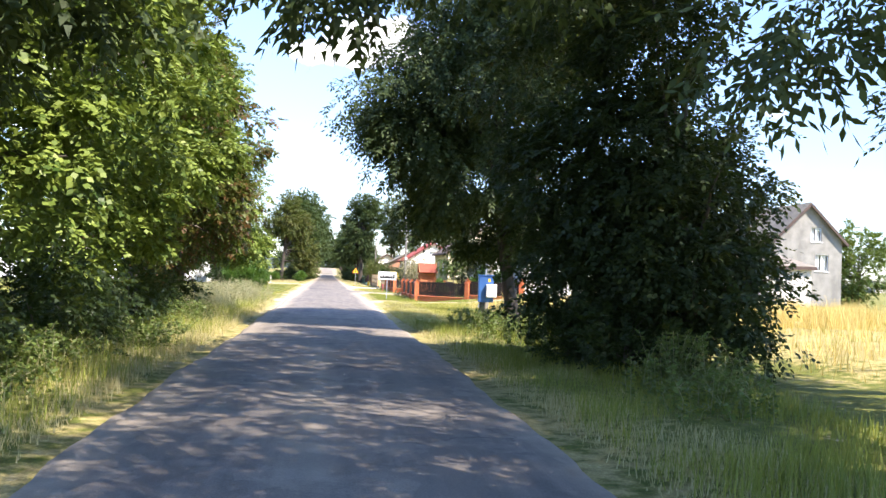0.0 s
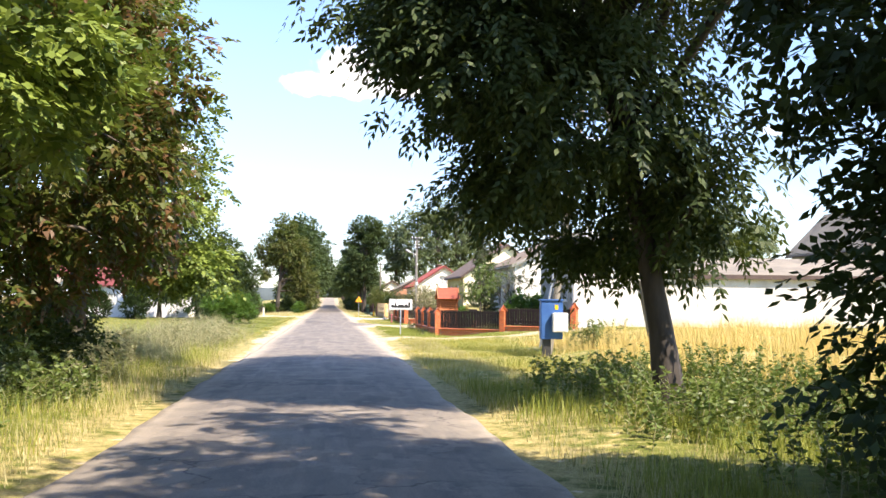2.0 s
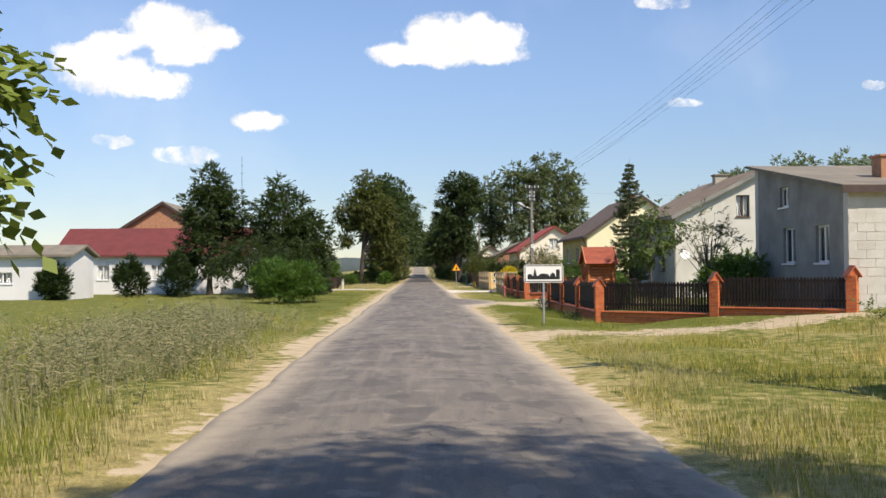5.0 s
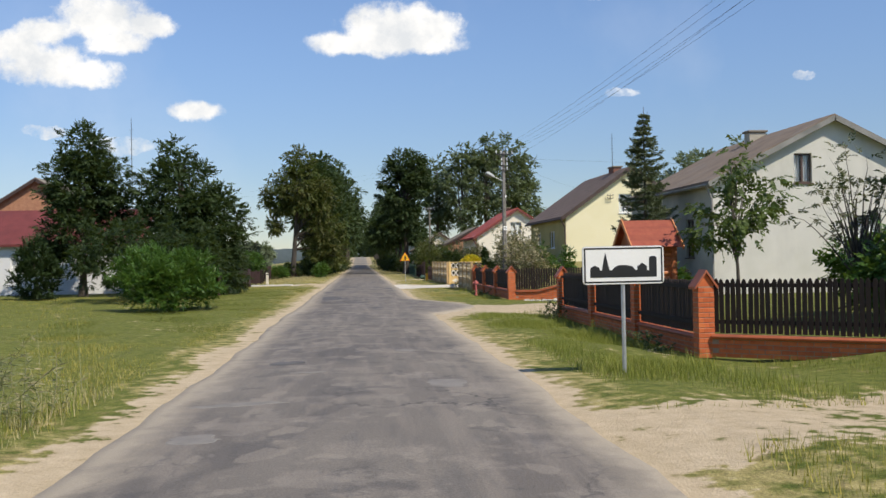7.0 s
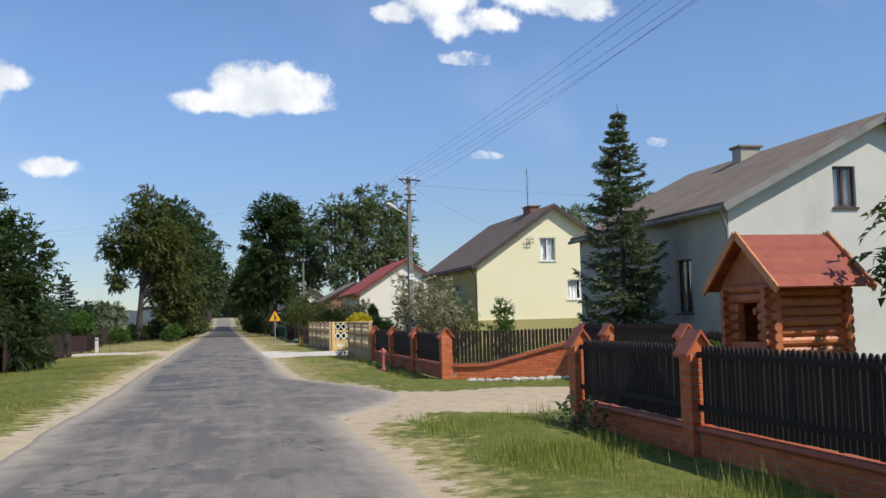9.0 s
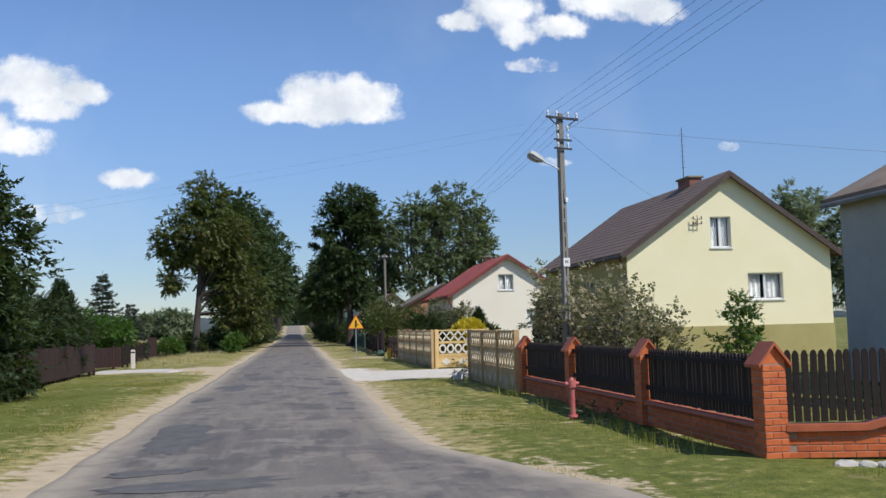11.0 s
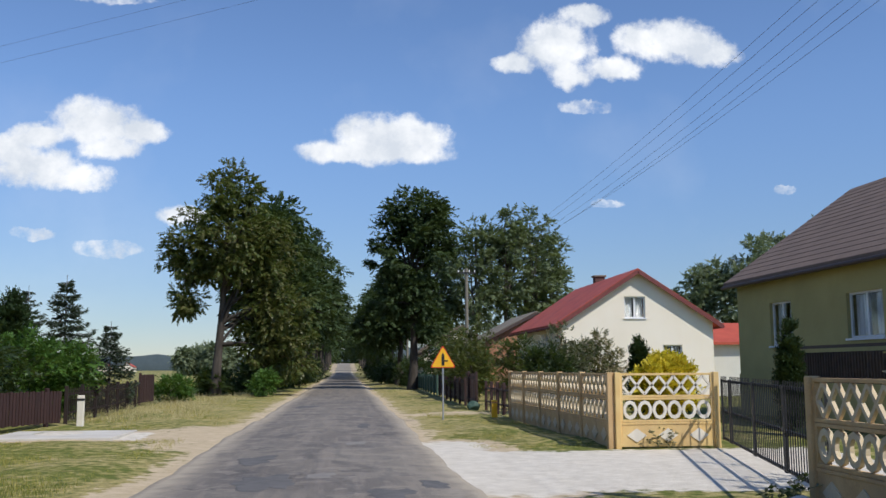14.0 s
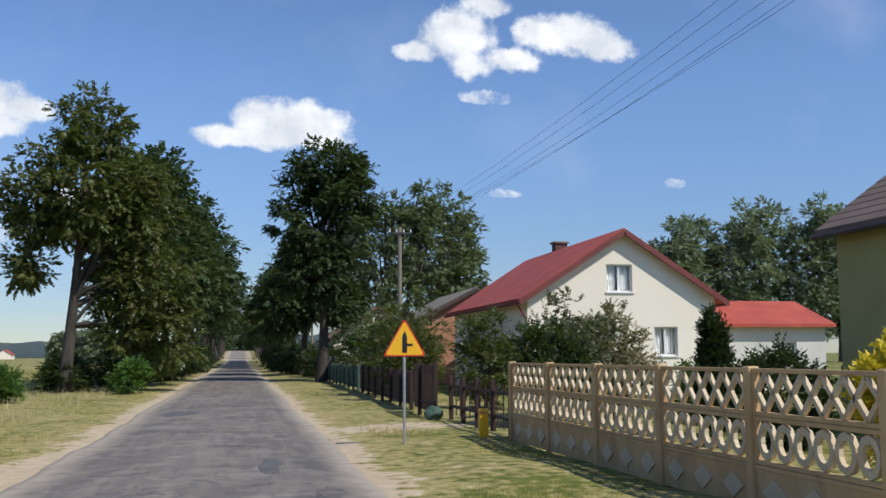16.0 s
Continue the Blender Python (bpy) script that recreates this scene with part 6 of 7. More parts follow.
planter_bag(4.9, 126.6)
bm = bmesh.new()
bmesh.ops.create_icosphere(bm, subdivisions=3, radius=0.16, matrix=Matrix.Diagonal((1.1, 0.9, 0.95, 1)))
for v in bm.verts:
    v.co += 0.06 * noise.noise_vector(v.co * 5)
    v.co.z = max(v.co.z, -0.1)
ob = new("boulder", mesh_of(bm, "boulder", "driveway"))
ob.location = (5.05, 101.55, 0.05)
tagged(ob, "pale boulder guarding a concrete fence corner", "boulder")
for k in range(14):
    bm = bmesh.new()
    bmesh.ops.create_icosphere(bm, subdivisions=2, radius=0.09 + 0.04 * BRNG.random(), matrix=Matrix.Diagonal((1.3, 1, 0.6, 1)))
    for v in bm.verts:
        v.co += 0.03 * noise.noise_vector(v.co * 9 + Vector((k, 0, 0)))
    ob = new("kerb_stone", mesh_of(bm, "kerb_stone", "driveway"))
    ob.location = (6.1 + 0.21 * k, 83.05 - 0.05 * k, -0.025)
    tagged(ob, "pale border stone along a brick wall", "stone", "border stones by the brick wall")

# ---- trees and shrubs ----
def leaf_mesh(rng, pos, out, length, width, droop, scatter=0.9):
    """Pointed leaves at the given places."""
    n = len(pos)
    d = out * 0.45 + rng.normal(0, scatter, (n, 3)) * 0.6
    d[:, 2] -= droop
    d /= np.linalg.norm(d, axis=1)[:, None] + 1e-9
    s = np.cross(d, rng.normal(0, 1, (n, 3)))
    s /= np.linalg.norm(s, axis=1)[:, None] + 1e-9
    nrm = np.cross(d, s)
    L = length * rng.uniform(0.65, 1.25, (n, 1))
    Wd = width * rng.uniform(0.7, 1.2, (n, 1))
    mid = pos + d * L * 0.45
    v = np.stack([pos, mid + s * Wd + nrm * Wd * 0.35, pos + d * L - nrm * L * 0.12, mid - s * Wd + nrm * Wd * 0.35], 1).reshape(-1, 3)
    q = np.arange(n * 4).reshape(n, 4)
    return v, q


def crown_points(rng, blobs, clusters, hollow=0.45, gap=0.0):
    """Centres of boughs on the lobes of a crown, with their way out."""
    b = np.array(blobs, float)
    wgt = b[:, 3] * b[:, 4] + b[:, 4] * b[:, 5] + b[:, 3] * b[:, 5]
    pick = rng.choice(len(b), clusters, p=wgt / wgt.sum())
    d = rng.normal(0, 1, (clusters, 3))
    d /= np.linalg.norm(d, axis=1)[:, None]
    r = (hollow ** 3 + (1 - hollow ** 3) * rng.uniform(0, 1, clusters)) ** (1 / 3)
    r *= 1 + 0.16 * np.sin(d[:, 0] * 5 + d[:, 2] * 4 + pick) * np.sin(d[:, 1] * 6 - d[:, 2] * 3)
    c = b[pick, :3] + d * r[:, None] * b[pick, 3:6]
    if gap:
        f = np.sin(c[:, 0] * 1.9 + 1.3 * c[:, 2]) + np.sin(c[:, 1] * 2.1 - 0.9 * c[:, 2]) + np.sin(c[:, 2] * 2.6 + c[:, 0])
        keep = f > -3 + gap * 3
        c, d = c[keep], d[keep]
    return c, d


def sprigs(rng, cen, out, per, size, leaf, droop, pairs, fine=True):
    """Boughs of sprigs, each with leaves set in a row to both sides."""
    k = np.repeat(np.arange(len(cen)), per)
    n = len(k)
    u = rng.normal(0, 1, (n, 3))
    u /= np.linalg.norm(u, axis=1)[:, None]
    rad = size * rng.uniform(0.6, 1.25, len(cen))[k] * rng.uniform(0, 1, n) ** 0.4
    u[:, 2] *= 0.62
    p = cen[k] + u * rad[:, None]
    d = out[k] * 0.55 + u * 0.9 + rng.normal(0, 0.35, (n, 3))
    d[:, 2] -= droop
    d /= np.linalg.norm(d, axis=1)[:, None]
    s = np.cross(d, np.array([0, 0, 1.0]) + rng.normal(0, 0.35, (n, 3)))
    s /= np.linalg.norm(s, axis=1)[:, None] + 1e-9
    m = 2 * pairs + 1
    L = leaf[0]
    q = np.arange(m)
    along = (q // 2 + 0.4) * L * 0.62
    sgn = np.where(q % 2 == 0, 1.0, -1.0)
    sgn[-1] = 0.0
    pos = p[:, None] + d[:, None] * along[None, :, None]
    pos[..., 2] -= droop * 0.35 * along[None] ** 2 / (L * pairs + 1e-6)
    dirn = d[:, None] * 0.75 + s[:, None] * sgn[None, :, None] + rng.normal(0, 0.28, (n, m, 3))
    dirn[..., 2] -= droop * 0.55
    dirn /= np.linalg.norm(dirn, axis=-1)[..., None]
    nrm = np.cross(d, s)[:, None] + rng.normal(0, 0.35, (n, m, 3))
    wide = np.cross(dirn, nrm)
    wide /= np.linalg.norm(wide, axis=-1)[..., None] + 1e-9
    up = np.cross(wide, dirn)
    pos, dirn, wide, up = (x.reshape(-1, 3) for x in (pos, dirn, wide, up))
    keep = pos[:, 2] > 0.05
    pos, dirn, wide, up = pos[keep], dirn[keep], wide[keep], up[keep]
    N = len(pos)
    ll, ww = L * rng.uniform(0.7, 1.2, (N, 1)), leaf[1] * rng.uniform(0.75, 1.2, (N, 1))
    if not fine:
        v = np.stack([pos + wide * ww, pos + dirn * ll, pos - wide * ww], 1).reshape(-1, 3)
        return v, np.arange(N * 3).reshape(N, 3)
    mid = pos + dirn * ll * 0.45
    v = np.stack([pos, mid + wide * ww - up * ww * 0.3, pos + dirn * ll - up * ll * 0.15, mid - wide * ww - up * ww * 0.3], 1).reshape(-1, 3)
    return v, np.arange(N * 4).reshape(N, 4)


def tree(name, label, place, blobs, clusters, per, leaf, leaves, trunk, seed, category="tree", spread=0.28, droop=0.5, limbs=9, bark="bark", hollow=0.45, gap=0.15, group="", lean=(0, 0), floor=None, fork=0.35, pairs=3, fine=None):
    """A tapered trunk with limbs, under a crown of many small leaves. blobs: lobes of the crown, as centre and half sizes from the foot; leaf: length, half width; trunk: radius, height."""
    rng = np.random.default_rng(seed)
    gz = ground_height(np.float64(place[0]), np.float64(place[1])).item() if floor is None else floor
    t = thing(name, (place[0], place[1], gz), label, category, group)
    cen, out = crown_points(rng, blobs, clusters, hollow, gap)
    v, q = sprigs(rng, cen, out, per, spread, leaf, droop, pairs, place[1] < 50 if fine is None else fine)
    r, h = trunk
    k = np.linspace(0, 1, 9)
    sway = np.stack([lean[0] * k ** 1.35 + 0.08 * np.sin(k * 5 + seed), lean[1] * k ** 1.3 + 0.08 * np.cos(k * 4 + seed), -0.15 + (h + 0.15) * k], 1)
    flare = r * (1 - 0.72 * k) * (1 + 0.5 * np.exp(-k * 14))
    paths = [(sway, flare)]
    ends = cen[rng.choice(len(cen), min(limbs, len(cen)), replace=False)]
    for e in ends:
        s = np.clip(fork + 0.5 * rng.uniform() * min(1, e[2] / max(h, 0.1)), 0.02, 0.93)
        a = np.array([np.interp(s, k, sway[:, i]) for i in range(3)])
        if a[2] > e[2] + 0.5:
            a = np.array([np.interp(fork * 0.8, k, sway[:, i]) for i in range(3)])
        u = np.linspace(0, 1, 7)[:, None]
        p = a + (e - a) * u
        p[:, 2] += 0.18 * np.linalg.norm(e - a) * (u * (1 - u))[:, 0] * 2
        p += rng.normal(0, 0.05, p.shape) * u * np.linalg.norm(e - a) * 0.3
        r0 = np.interp(s, k, flare) * 0.62
        paths.append((p, r0 * (1 - 0.88 * u[:, 0])))
    tv, tq = tube_mesh(paths)
    o = new("trunk", np_mesh("trunk", tv, tq, bark))
    o.data.shade_smooth()
    o.parent = t
    c = new("crown", np_mesh("crown", v, q, leaves))
    c.parent = t
    return t


def blob(x, y, z, a, b=None, c=None):
    return (x, y, z, a, b or a, c or a)


# West row beside the road.
# The dark ash leaf colour paints in the shade below this maple's crown.
tree("maple_tree", "broad leafy maple with crown coloured dark for shade", (-6.9, 8.5), [blob(0, 0, 6.8, 3.7, 3.6, 3.8), blob(1.6, 0.8, 4.4, 2.3, 2.6, 1.8), blob(-0.5, 0, 9.8, 2.6, 2.6, 2.4), blob(3.4, 0.6, 5.2, 1.6, 1.6, 1.2), blob(3.7, 1.4, 4.8, 1.5, 1.6, 0.8)], 360, 20, (0.15, 0.046), "leaf_ash", (0.28, 8.5), 21, spread=0.62, gap=0.3, hollow=0.55, droop=0.45, fine=False)
tree("maple_tree", "broad leafy maple with sunlit crown over the verge", (-6.7, 15.5), [blob(0, 0, 6.5, 3.7, 3.8, 3.6), blob(1.6, 0.3, 4.0, 2.3, 2.8, 2.0), blob(0, 0.5, 9.4, 2.6, 2.6, 2.2), blob(0.4, -0.6, 2.2, 2.0, 2.2, 1.4)], 330, 27, (0.15, 0.052), "leaf_maple", (0.28, 9), 22, spread=0.50, gap=0.42, hollow=0.58, droop=0.45)
tree("maple_tree", "tall leafy maple with some scorched brown leaves", (-6.6, 24.5), [blob(0.2, 0, 6.3, 3.6, 3.8, 3.4), blob(1.9, 0.2, 4.4, 2.2, 2.8, 2.1), blob(0, 0, 9.0, 2.5, 2.5, 2.0), blob(0.2, 0.5, 2.4, 2.1, 2.6, 1.4)], 340, 27, (0.15, 0.052), "leaf_maple", (0.26, 9), 23, spread=0.50, gap=0.42, hollow=0.58, droop=0.45)
tree("maple_tree", "roadside maple with many scorched brown leaves", (-6.4, 31.0), [blob(0.2, 0, 5.8, 3.3, 3.2, 3.2), blob(1.7, 0.4, 4.2, 2.1, 2.6, 2.0), blob(0.2, 0.5, 8.4, 2.4, 2.4, 1.9), blob(0.2, 0.5, 2.4, 1.9, 2.2, 1.3)], 350, 22, (0.15, 0.052), "leaf_brown", (0.24, 8.5), 24, spread=0.52, gap=0.3, hollow=0.58, droop=0.5, fine=False)
tree("maple_tree", "roadside maple with low drooping leafy branches", (-6.1, 36.4), [blob(0.1, 0, 6.0, 2.9, 2.6, 3.0), blob(1.7, 0.4, 4.2, 1.8, 1.8, 1.5), blob(0.1, 0.2, 8.6, 2.2, 2.1, 2.0), blob(-1.6, 0.2, 3.4, 1.6, 1.7, 1.4), blob(1.7, 1.0, 2.9, 1.4, 1.5, 1.0), blob(2.5, 0.8, 2.4, 0.9, 1.2, 0.7)], 420, 24, (0.115, 0.044), "leaf_maple", (0.24, 8.8), 25, spread=0.52, gap=0.3, hollow=0.55, droop=0.5)
for k, (x, y, s) in enumerate(((-5.6, 12.0, 1.0), (-5.3, 16.5, 1.1), (-5.6, 20.5, 1.0), (-5.9, 27.0, 1.1), (-6.0, 32.5, 1.0), (-7.0, 37.0, 0.9))):
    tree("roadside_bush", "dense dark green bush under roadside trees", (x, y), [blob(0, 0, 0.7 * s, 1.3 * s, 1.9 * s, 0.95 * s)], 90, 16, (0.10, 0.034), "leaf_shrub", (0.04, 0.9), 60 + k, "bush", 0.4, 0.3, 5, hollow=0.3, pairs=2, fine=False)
# East side: overhanging trees, dense thicket, ash.
# The high lobe and the last two are unseen, added to shade road and verge.
tree("ash_tree", "ash tree with low overhanging dark branches", (7.8, 3.4), [blob(-2.0, 0, 9.8, 5.4, 5.2, 2.8), blob(-2.4, 1.8, 4.6, 1.4, 1.5, 1.0), blob(-2.2, 0.5, 6.4, 2.6, 2.6, 1.6), blob(-4.6, 3.8, 3.7, 0.6, 0.7, 0.45), blob(-1.2, 5.2, 6.2, 2.0, 2.4, 1.6), blob(0.2, 6.6, 4.2, 1.6, 1.8, 1.4)], 600, 19, (0.15, 0.030), "leaf_ash", (0.30, 10.5), 31, spread=0.75, droop=0.8, pairs=4, gap=0.36)
# Stands behind the camera's start, never in view; added for its shadow.
tree("ash_tree", "unseen ash tree added to shade the road", (7.4, -6.0), [blob(-2.2, 0, 9.6, 5.4, 5.6, 2.9), blob(-2.2, 1.0, 5.6, 2.6, 2.6, 1.6)], 420, 18, (0.2, 0.05), "leaf_ash", (0.30, 10), 32, spread=0.85, droop=0.8, gap=0.38, fine=False)
# The lobes at 7.8 and 6.0 m are added, mostly unseen, to cast shade.
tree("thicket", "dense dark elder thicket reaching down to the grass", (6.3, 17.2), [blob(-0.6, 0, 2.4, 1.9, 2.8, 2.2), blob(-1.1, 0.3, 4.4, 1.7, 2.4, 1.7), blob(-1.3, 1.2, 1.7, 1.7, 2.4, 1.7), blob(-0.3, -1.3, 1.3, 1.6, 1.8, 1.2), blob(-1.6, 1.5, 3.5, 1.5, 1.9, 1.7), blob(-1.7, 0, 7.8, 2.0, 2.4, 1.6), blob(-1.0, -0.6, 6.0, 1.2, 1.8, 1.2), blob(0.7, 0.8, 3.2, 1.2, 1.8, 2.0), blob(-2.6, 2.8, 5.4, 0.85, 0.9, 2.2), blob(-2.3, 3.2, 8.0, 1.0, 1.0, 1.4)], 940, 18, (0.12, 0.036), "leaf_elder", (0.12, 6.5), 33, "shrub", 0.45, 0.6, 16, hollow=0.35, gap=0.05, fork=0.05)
# The last two lobes are hidden high up, added to shade the crown below.
tree("ash_tree", "large ash tree with dark hanging foliage over the verge", (5.0, 26.9), [blob(-1.5, 0, 4.5, 1.8, 2.0, 1.4), blob(0.1, 0.3, 3.5, 0.7, 1.1, 1.2), blob(0.5, -0.6, 3.5, 0.55, 0.7, 1.3), blob(-2.8, 0, 5.4, 1.6, 2.0, 1.3), blob(-2.3, 0.8, 3.4, 0.8, 0.9, 0.7), blob(-2.4, 0.7, 3.6, 0.8, 0.8, 0.7), blob(-0.8, 1.2, 2.6, 0.9, 0.6, 0.3), blob(-3.5, 0.2, 6.7, 1.6, 2.2, 1.5), blob(-1.0, 0, 7.4, 2.8, 3.2, 2.3), blob(-0.2, 1.0, 9.8, 3.4, 3.4, 2.6), blob(2.0, 3.4, 11.0, 3.2, 3.4, 2.6), blob(2.6, -2.8, 11.6, 3.6, 3.8, 2.8)], 1330, 20, (0.16, 0.033), "leaf_ash", (0.19, 11), 34, spread=0.62, droop=0.9, limbs=18, lean=(-2.2, 0.3), fork=0.25, pairs=3, gap=0.1, bark="bark_dark")
# The two high lobes are an unseen canopy added for shade; the low ones show.
tree("ash_tree", "ash tree behind the thicket beside a field", (10.0, 11.0), [blob(-3.6, 0, 10.4, 5.2, 5.4, 2.6), blob(-1.0, -0.5, 8.8, 4.2, 4.2, 2.0), blob(-10.4, 1.2, 5.1, 0.8, 0.8, 0.4), blob(-8.6, 1.4, 5.9, 1.5, 1.2, 0.6)], 450, 18, (0.2, 0.05), "leaf_ash", (0.28, 10), 35, spread=0.85, droop=0.8, gap=0.22, fine=False)

for k, (x, y, s) in enumerate(((4.75, 15.6, 1.1), (4.3, 17.6, 0.8))):
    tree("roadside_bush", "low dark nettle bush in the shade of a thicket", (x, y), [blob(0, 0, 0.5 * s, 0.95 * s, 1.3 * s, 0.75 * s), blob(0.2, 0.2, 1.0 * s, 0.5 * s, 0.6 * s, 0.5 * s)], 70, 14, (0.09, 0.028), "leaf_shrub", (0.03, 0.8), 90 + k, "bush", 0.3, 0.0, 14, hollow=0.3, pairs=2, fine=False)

# West gardens.
tree("garden_bush", "rounded bright green garden bush on a lawn", (-7.05, 81.5), [blob(0, 0, 0.95, 1.9, 1.8, 1.05), blob(-0.5, 0.2, 1.35, 1.3, 1.2, 0.85), blob(0.8, 0.1, 1.15, 1.1, 1.1, 0.8)], 230, 15, (0.12, 0.03), "leaf_bright", (0.05, 1.3), 41, "bush", 0.27, -0.3, 10, hollow=0.5)
tree("plum_tree", "tall dark green garden tree beside a white building", (-14.9, 99.0), [blob(0, 0, 3.5, 2.3, 2.2, 2.3), blob(-0.1, 0, 5.7, 1.9, 1.9, 2.0), blob(0, 0, 7.6, 1.15, 1.15, 1.5), blob(1.5, 0, 5.9, 0.9, 0.9, 1.5)], 420, 12, (0.16, 0.058), "leaf_dark", (0.2, 7), 42, spread=0.42, hollow=0.62, droop=0.1, gap=0.05)
tree("plum_tree", "broad dark green garden tree with a narrow top", (-9.7, 98.4), [blob(0, 0, 2.9, 3.1, 2.7, 2.8), blob(-0.2, 0, 5.3, 2.2, 2.1, 2.0), blob(-0.3, 0, 7.2, 0.75, 0.75, 1.1), blob(1.7, 0.5, 3.2, 1.6, 1.7, 2.7)], 520, 12, (0.16, 0.058), "leaf_dark", (0.2, 6), 43, spread=0.42, hollow=0.62, droop=0.1, gap=0.05)
for k, (x, y, h, w) in enumerate(((-16.6, 96.5, 2.9, 1.15), (-19.6, 96.0, 2.5, 1.0), (-22.5, 90.3, 2.2, 0.9))):
    tree("thuja_bush", "dark conical thuja bush by a white wall", (x, y), [blob(0, 0, h * 0.4, w, w, h * 0.42), blob(0, 0, h * 0.72, w * 0.6, w * 0.6, h * 0.3)], 126, 10, (0.14, 0.05), "thuja", (0.06, h * 0.8), 44 + k, "bush", 0.27, -0.4, 4, hollow=0.7)
for k, (x, y, s) in enumerate(((-9.2, 93.4, 1.6), (-10.4, 90.6, 1.8), (-9.3, 96.3, 1.5), (-9.4, 102.6, 1.25), (-9.6, 99.0, 1.3), (-9.6, 105.6, 1.3), (-9.7, 108.6, 1.3), (-9.8, 111.6, 1.35), (-10.6, 117.4, 1.3), (-11.4, 121.6, 1.3))):
    tree("garden_shrub", "dark leafy garden shrub behind a maroon fence", (x, y), [blob(0, 0, 1.15 * s, 1.5 * s, 1.6 * s, 1.1 * s)], 96, 14, (0.13, 0.045), "leaf_shrub", (0.06, 1.4), 70 + k, "shrub", 0.37, 0.2, 6)
for k, (y, h) in enumerate(((97.2, 0.95), (99.6, 0.8))):
    tree("garden_shrub", "dark shrub hanging over a maroon roadside fence", (-7.3, y), [blob(0, 0, 0.85 * h, 0.7, 1.3, 0.85 * h), blob(-0.3, 0.3, 1.6 * h, 0.6, 1.0, 0.5 * h)], 80, 11, (0.12, 0.042), "leaf_shrub", (0.05, 1.3), 460 + k, "shrub", 0.32, 0.3, 6)
for k, (x, y, h) in enumerate(((-8.75, 104.3, 2.7), (-8.8, 107.4, 2.8), (-8.9, 110.3, 2.9), (-9.1, 113.2, 2.9))):
    tree("garden_shrub", "dark untidy shrub rising behind a maroon fence", (x, y), [blob(0, 0, h * 0.5, 0.85, 1.5, h * 0.46), blob(0.2, 0.5, h * 0.8, 0.5, 0.7, h * 0.2), blob(-0.1, -0.6, h * 0.85, 0.35, 0.5, h * 0.2)], 110, 11, (0.12, 0.042), "leaf_elder", (0.05, h * 0.7), 470 + k, "shrub", 0.30, 0.2, 8)
tree("garden_shrub", "bright green garden shrub between spruces", (-9.5, 124.4), [blob(0, 0, 1.6, 1.2, 1.5, 0.95), blob(-1.3, 0.6, 1.95, 1.0, 1.1, 0.85), blob(0.5, 0, 1.0, 0.8, 1.0, 0.65)], 170, 14, (0.13, 0.040), "leaf_bright", (0.05, 1.6), 78, "shrub", 0.34, 0.0, 8)
tree("garden_shrub", "small round shrub beside a side gate", (-8.2, 139.5), [blob(0, 0, 0.6, 0.9, 0.9, 0.65)], 63, 14, (0.1, 0.035), "leaf_bright", (0.04, 0.6), 79, "shrub", 0.24, 0.0, 5)


def spruce(place, h, w, seed, label, whorls=22, full=1.0, needles="needle"):
    """A spruce: a straight stem with whorls of drooping, needle-clad boughs."""
    rng = np.random.default_rng(seed)
    t = thing("spruce_tree", (place[0], place[1], 0), label, "spruce")
    paths = [(np.stack([np.zeros(6), np.zeros(6), np.linspace(-0.1, h, 6)], 1), np.linspace(h * 0.014, 0.008, 6))]
    pos, out = [], []
    for k in range(whorls):
        for i in range(7):
            f = min(max((k + rng.uniform(-0.3, 0.3)) / whorls, 0.0), 0.97)
            z = h * (0.05 + 0.93 * f)
            a = rng.uniform(0, 2 * math.pi)
            L = w * (1 - f ** 2) * rng.uniform(0.5, 1.12) + 0.06
            lift = rng.uniform(-0.12, 0.10) + 0.25 * f
            u = np.linspace(0, 1, 6)
            p = np.stack([L * u * math.cos(a), L * u * math.sin(a), z + L * (lift * u - 0.42 * u ** 2 + 0.45 * u ** 4)], 1)
            paths.append((p, 0.012 * (1 - 0.8 * u) + 0.003))
            n = int((26 + 110 * L) * full)
            s = rng.uniform(0.10, 1.0, n)
            c = np.stack([np.interp(s, u, p[:, j]) for j in range(3)], 1)
            side = np.array([-math.sin(a), math.cos(a), 0])
            fan = rng.normal(0, 0.15, n) * (0.25 + L * (1.1 - s))
            c = c + side * fan[:, None]
            c[:, 2] -= np.abs(fan) * 0.35 + rng.uniform(0, 0.07, n)
            pos.append(c)
            out.append(np.array([math.cos(a), math.sin(a), 0.1]) + side * np.sign(fan)[:, None] * 0.7)
    pos, out = np.concatenate(pos), np.concatenate(out)
    v, q = leaf_mesh(rng, pos, out * 2.2, 0.19 * (w / 1.6) ** 0.5, 0.024, 0.15, 0.6)
    tv, tq = tube_mesh(paths, 5)
    o = new("trunk", np_mesh("trunk", tv, tq, "bark"))
    o.parent = t
    c = new("crown", np_mesh("crown", v, q, needles))
    c.parent = t


spruce((12.1, 87.2), 8.1, 1.42, 81, "tall slender spruce in front of a grey house", 30, 0.85)
spruce((-10.55, 129.4), 5.25, 1.5, 82, "young dark spruce behind a garden fence", 20, 0.6, "needle_dark")
spruce((-9.35, 131.6), 3.55, 1.1, 83, "small young spruce behind a garden fence", 16, 0.6, "needle_dark")
spruce((-15.3, 139.8), 5.75, 1.5, 84, "young dark spruce deep in a garden", 18, 0.6, "needle_dark")
spruce((-15.5, 133.0), 5.4, 1.4, 86, "dark conifer deep in a garden", 18, 0.6, "needle_dark")
spruce((-12.4, 108.5), 5.2, 1.2, 85, "young dark spruce behind dark garden trees", 18, 0.6, "needle_dark")
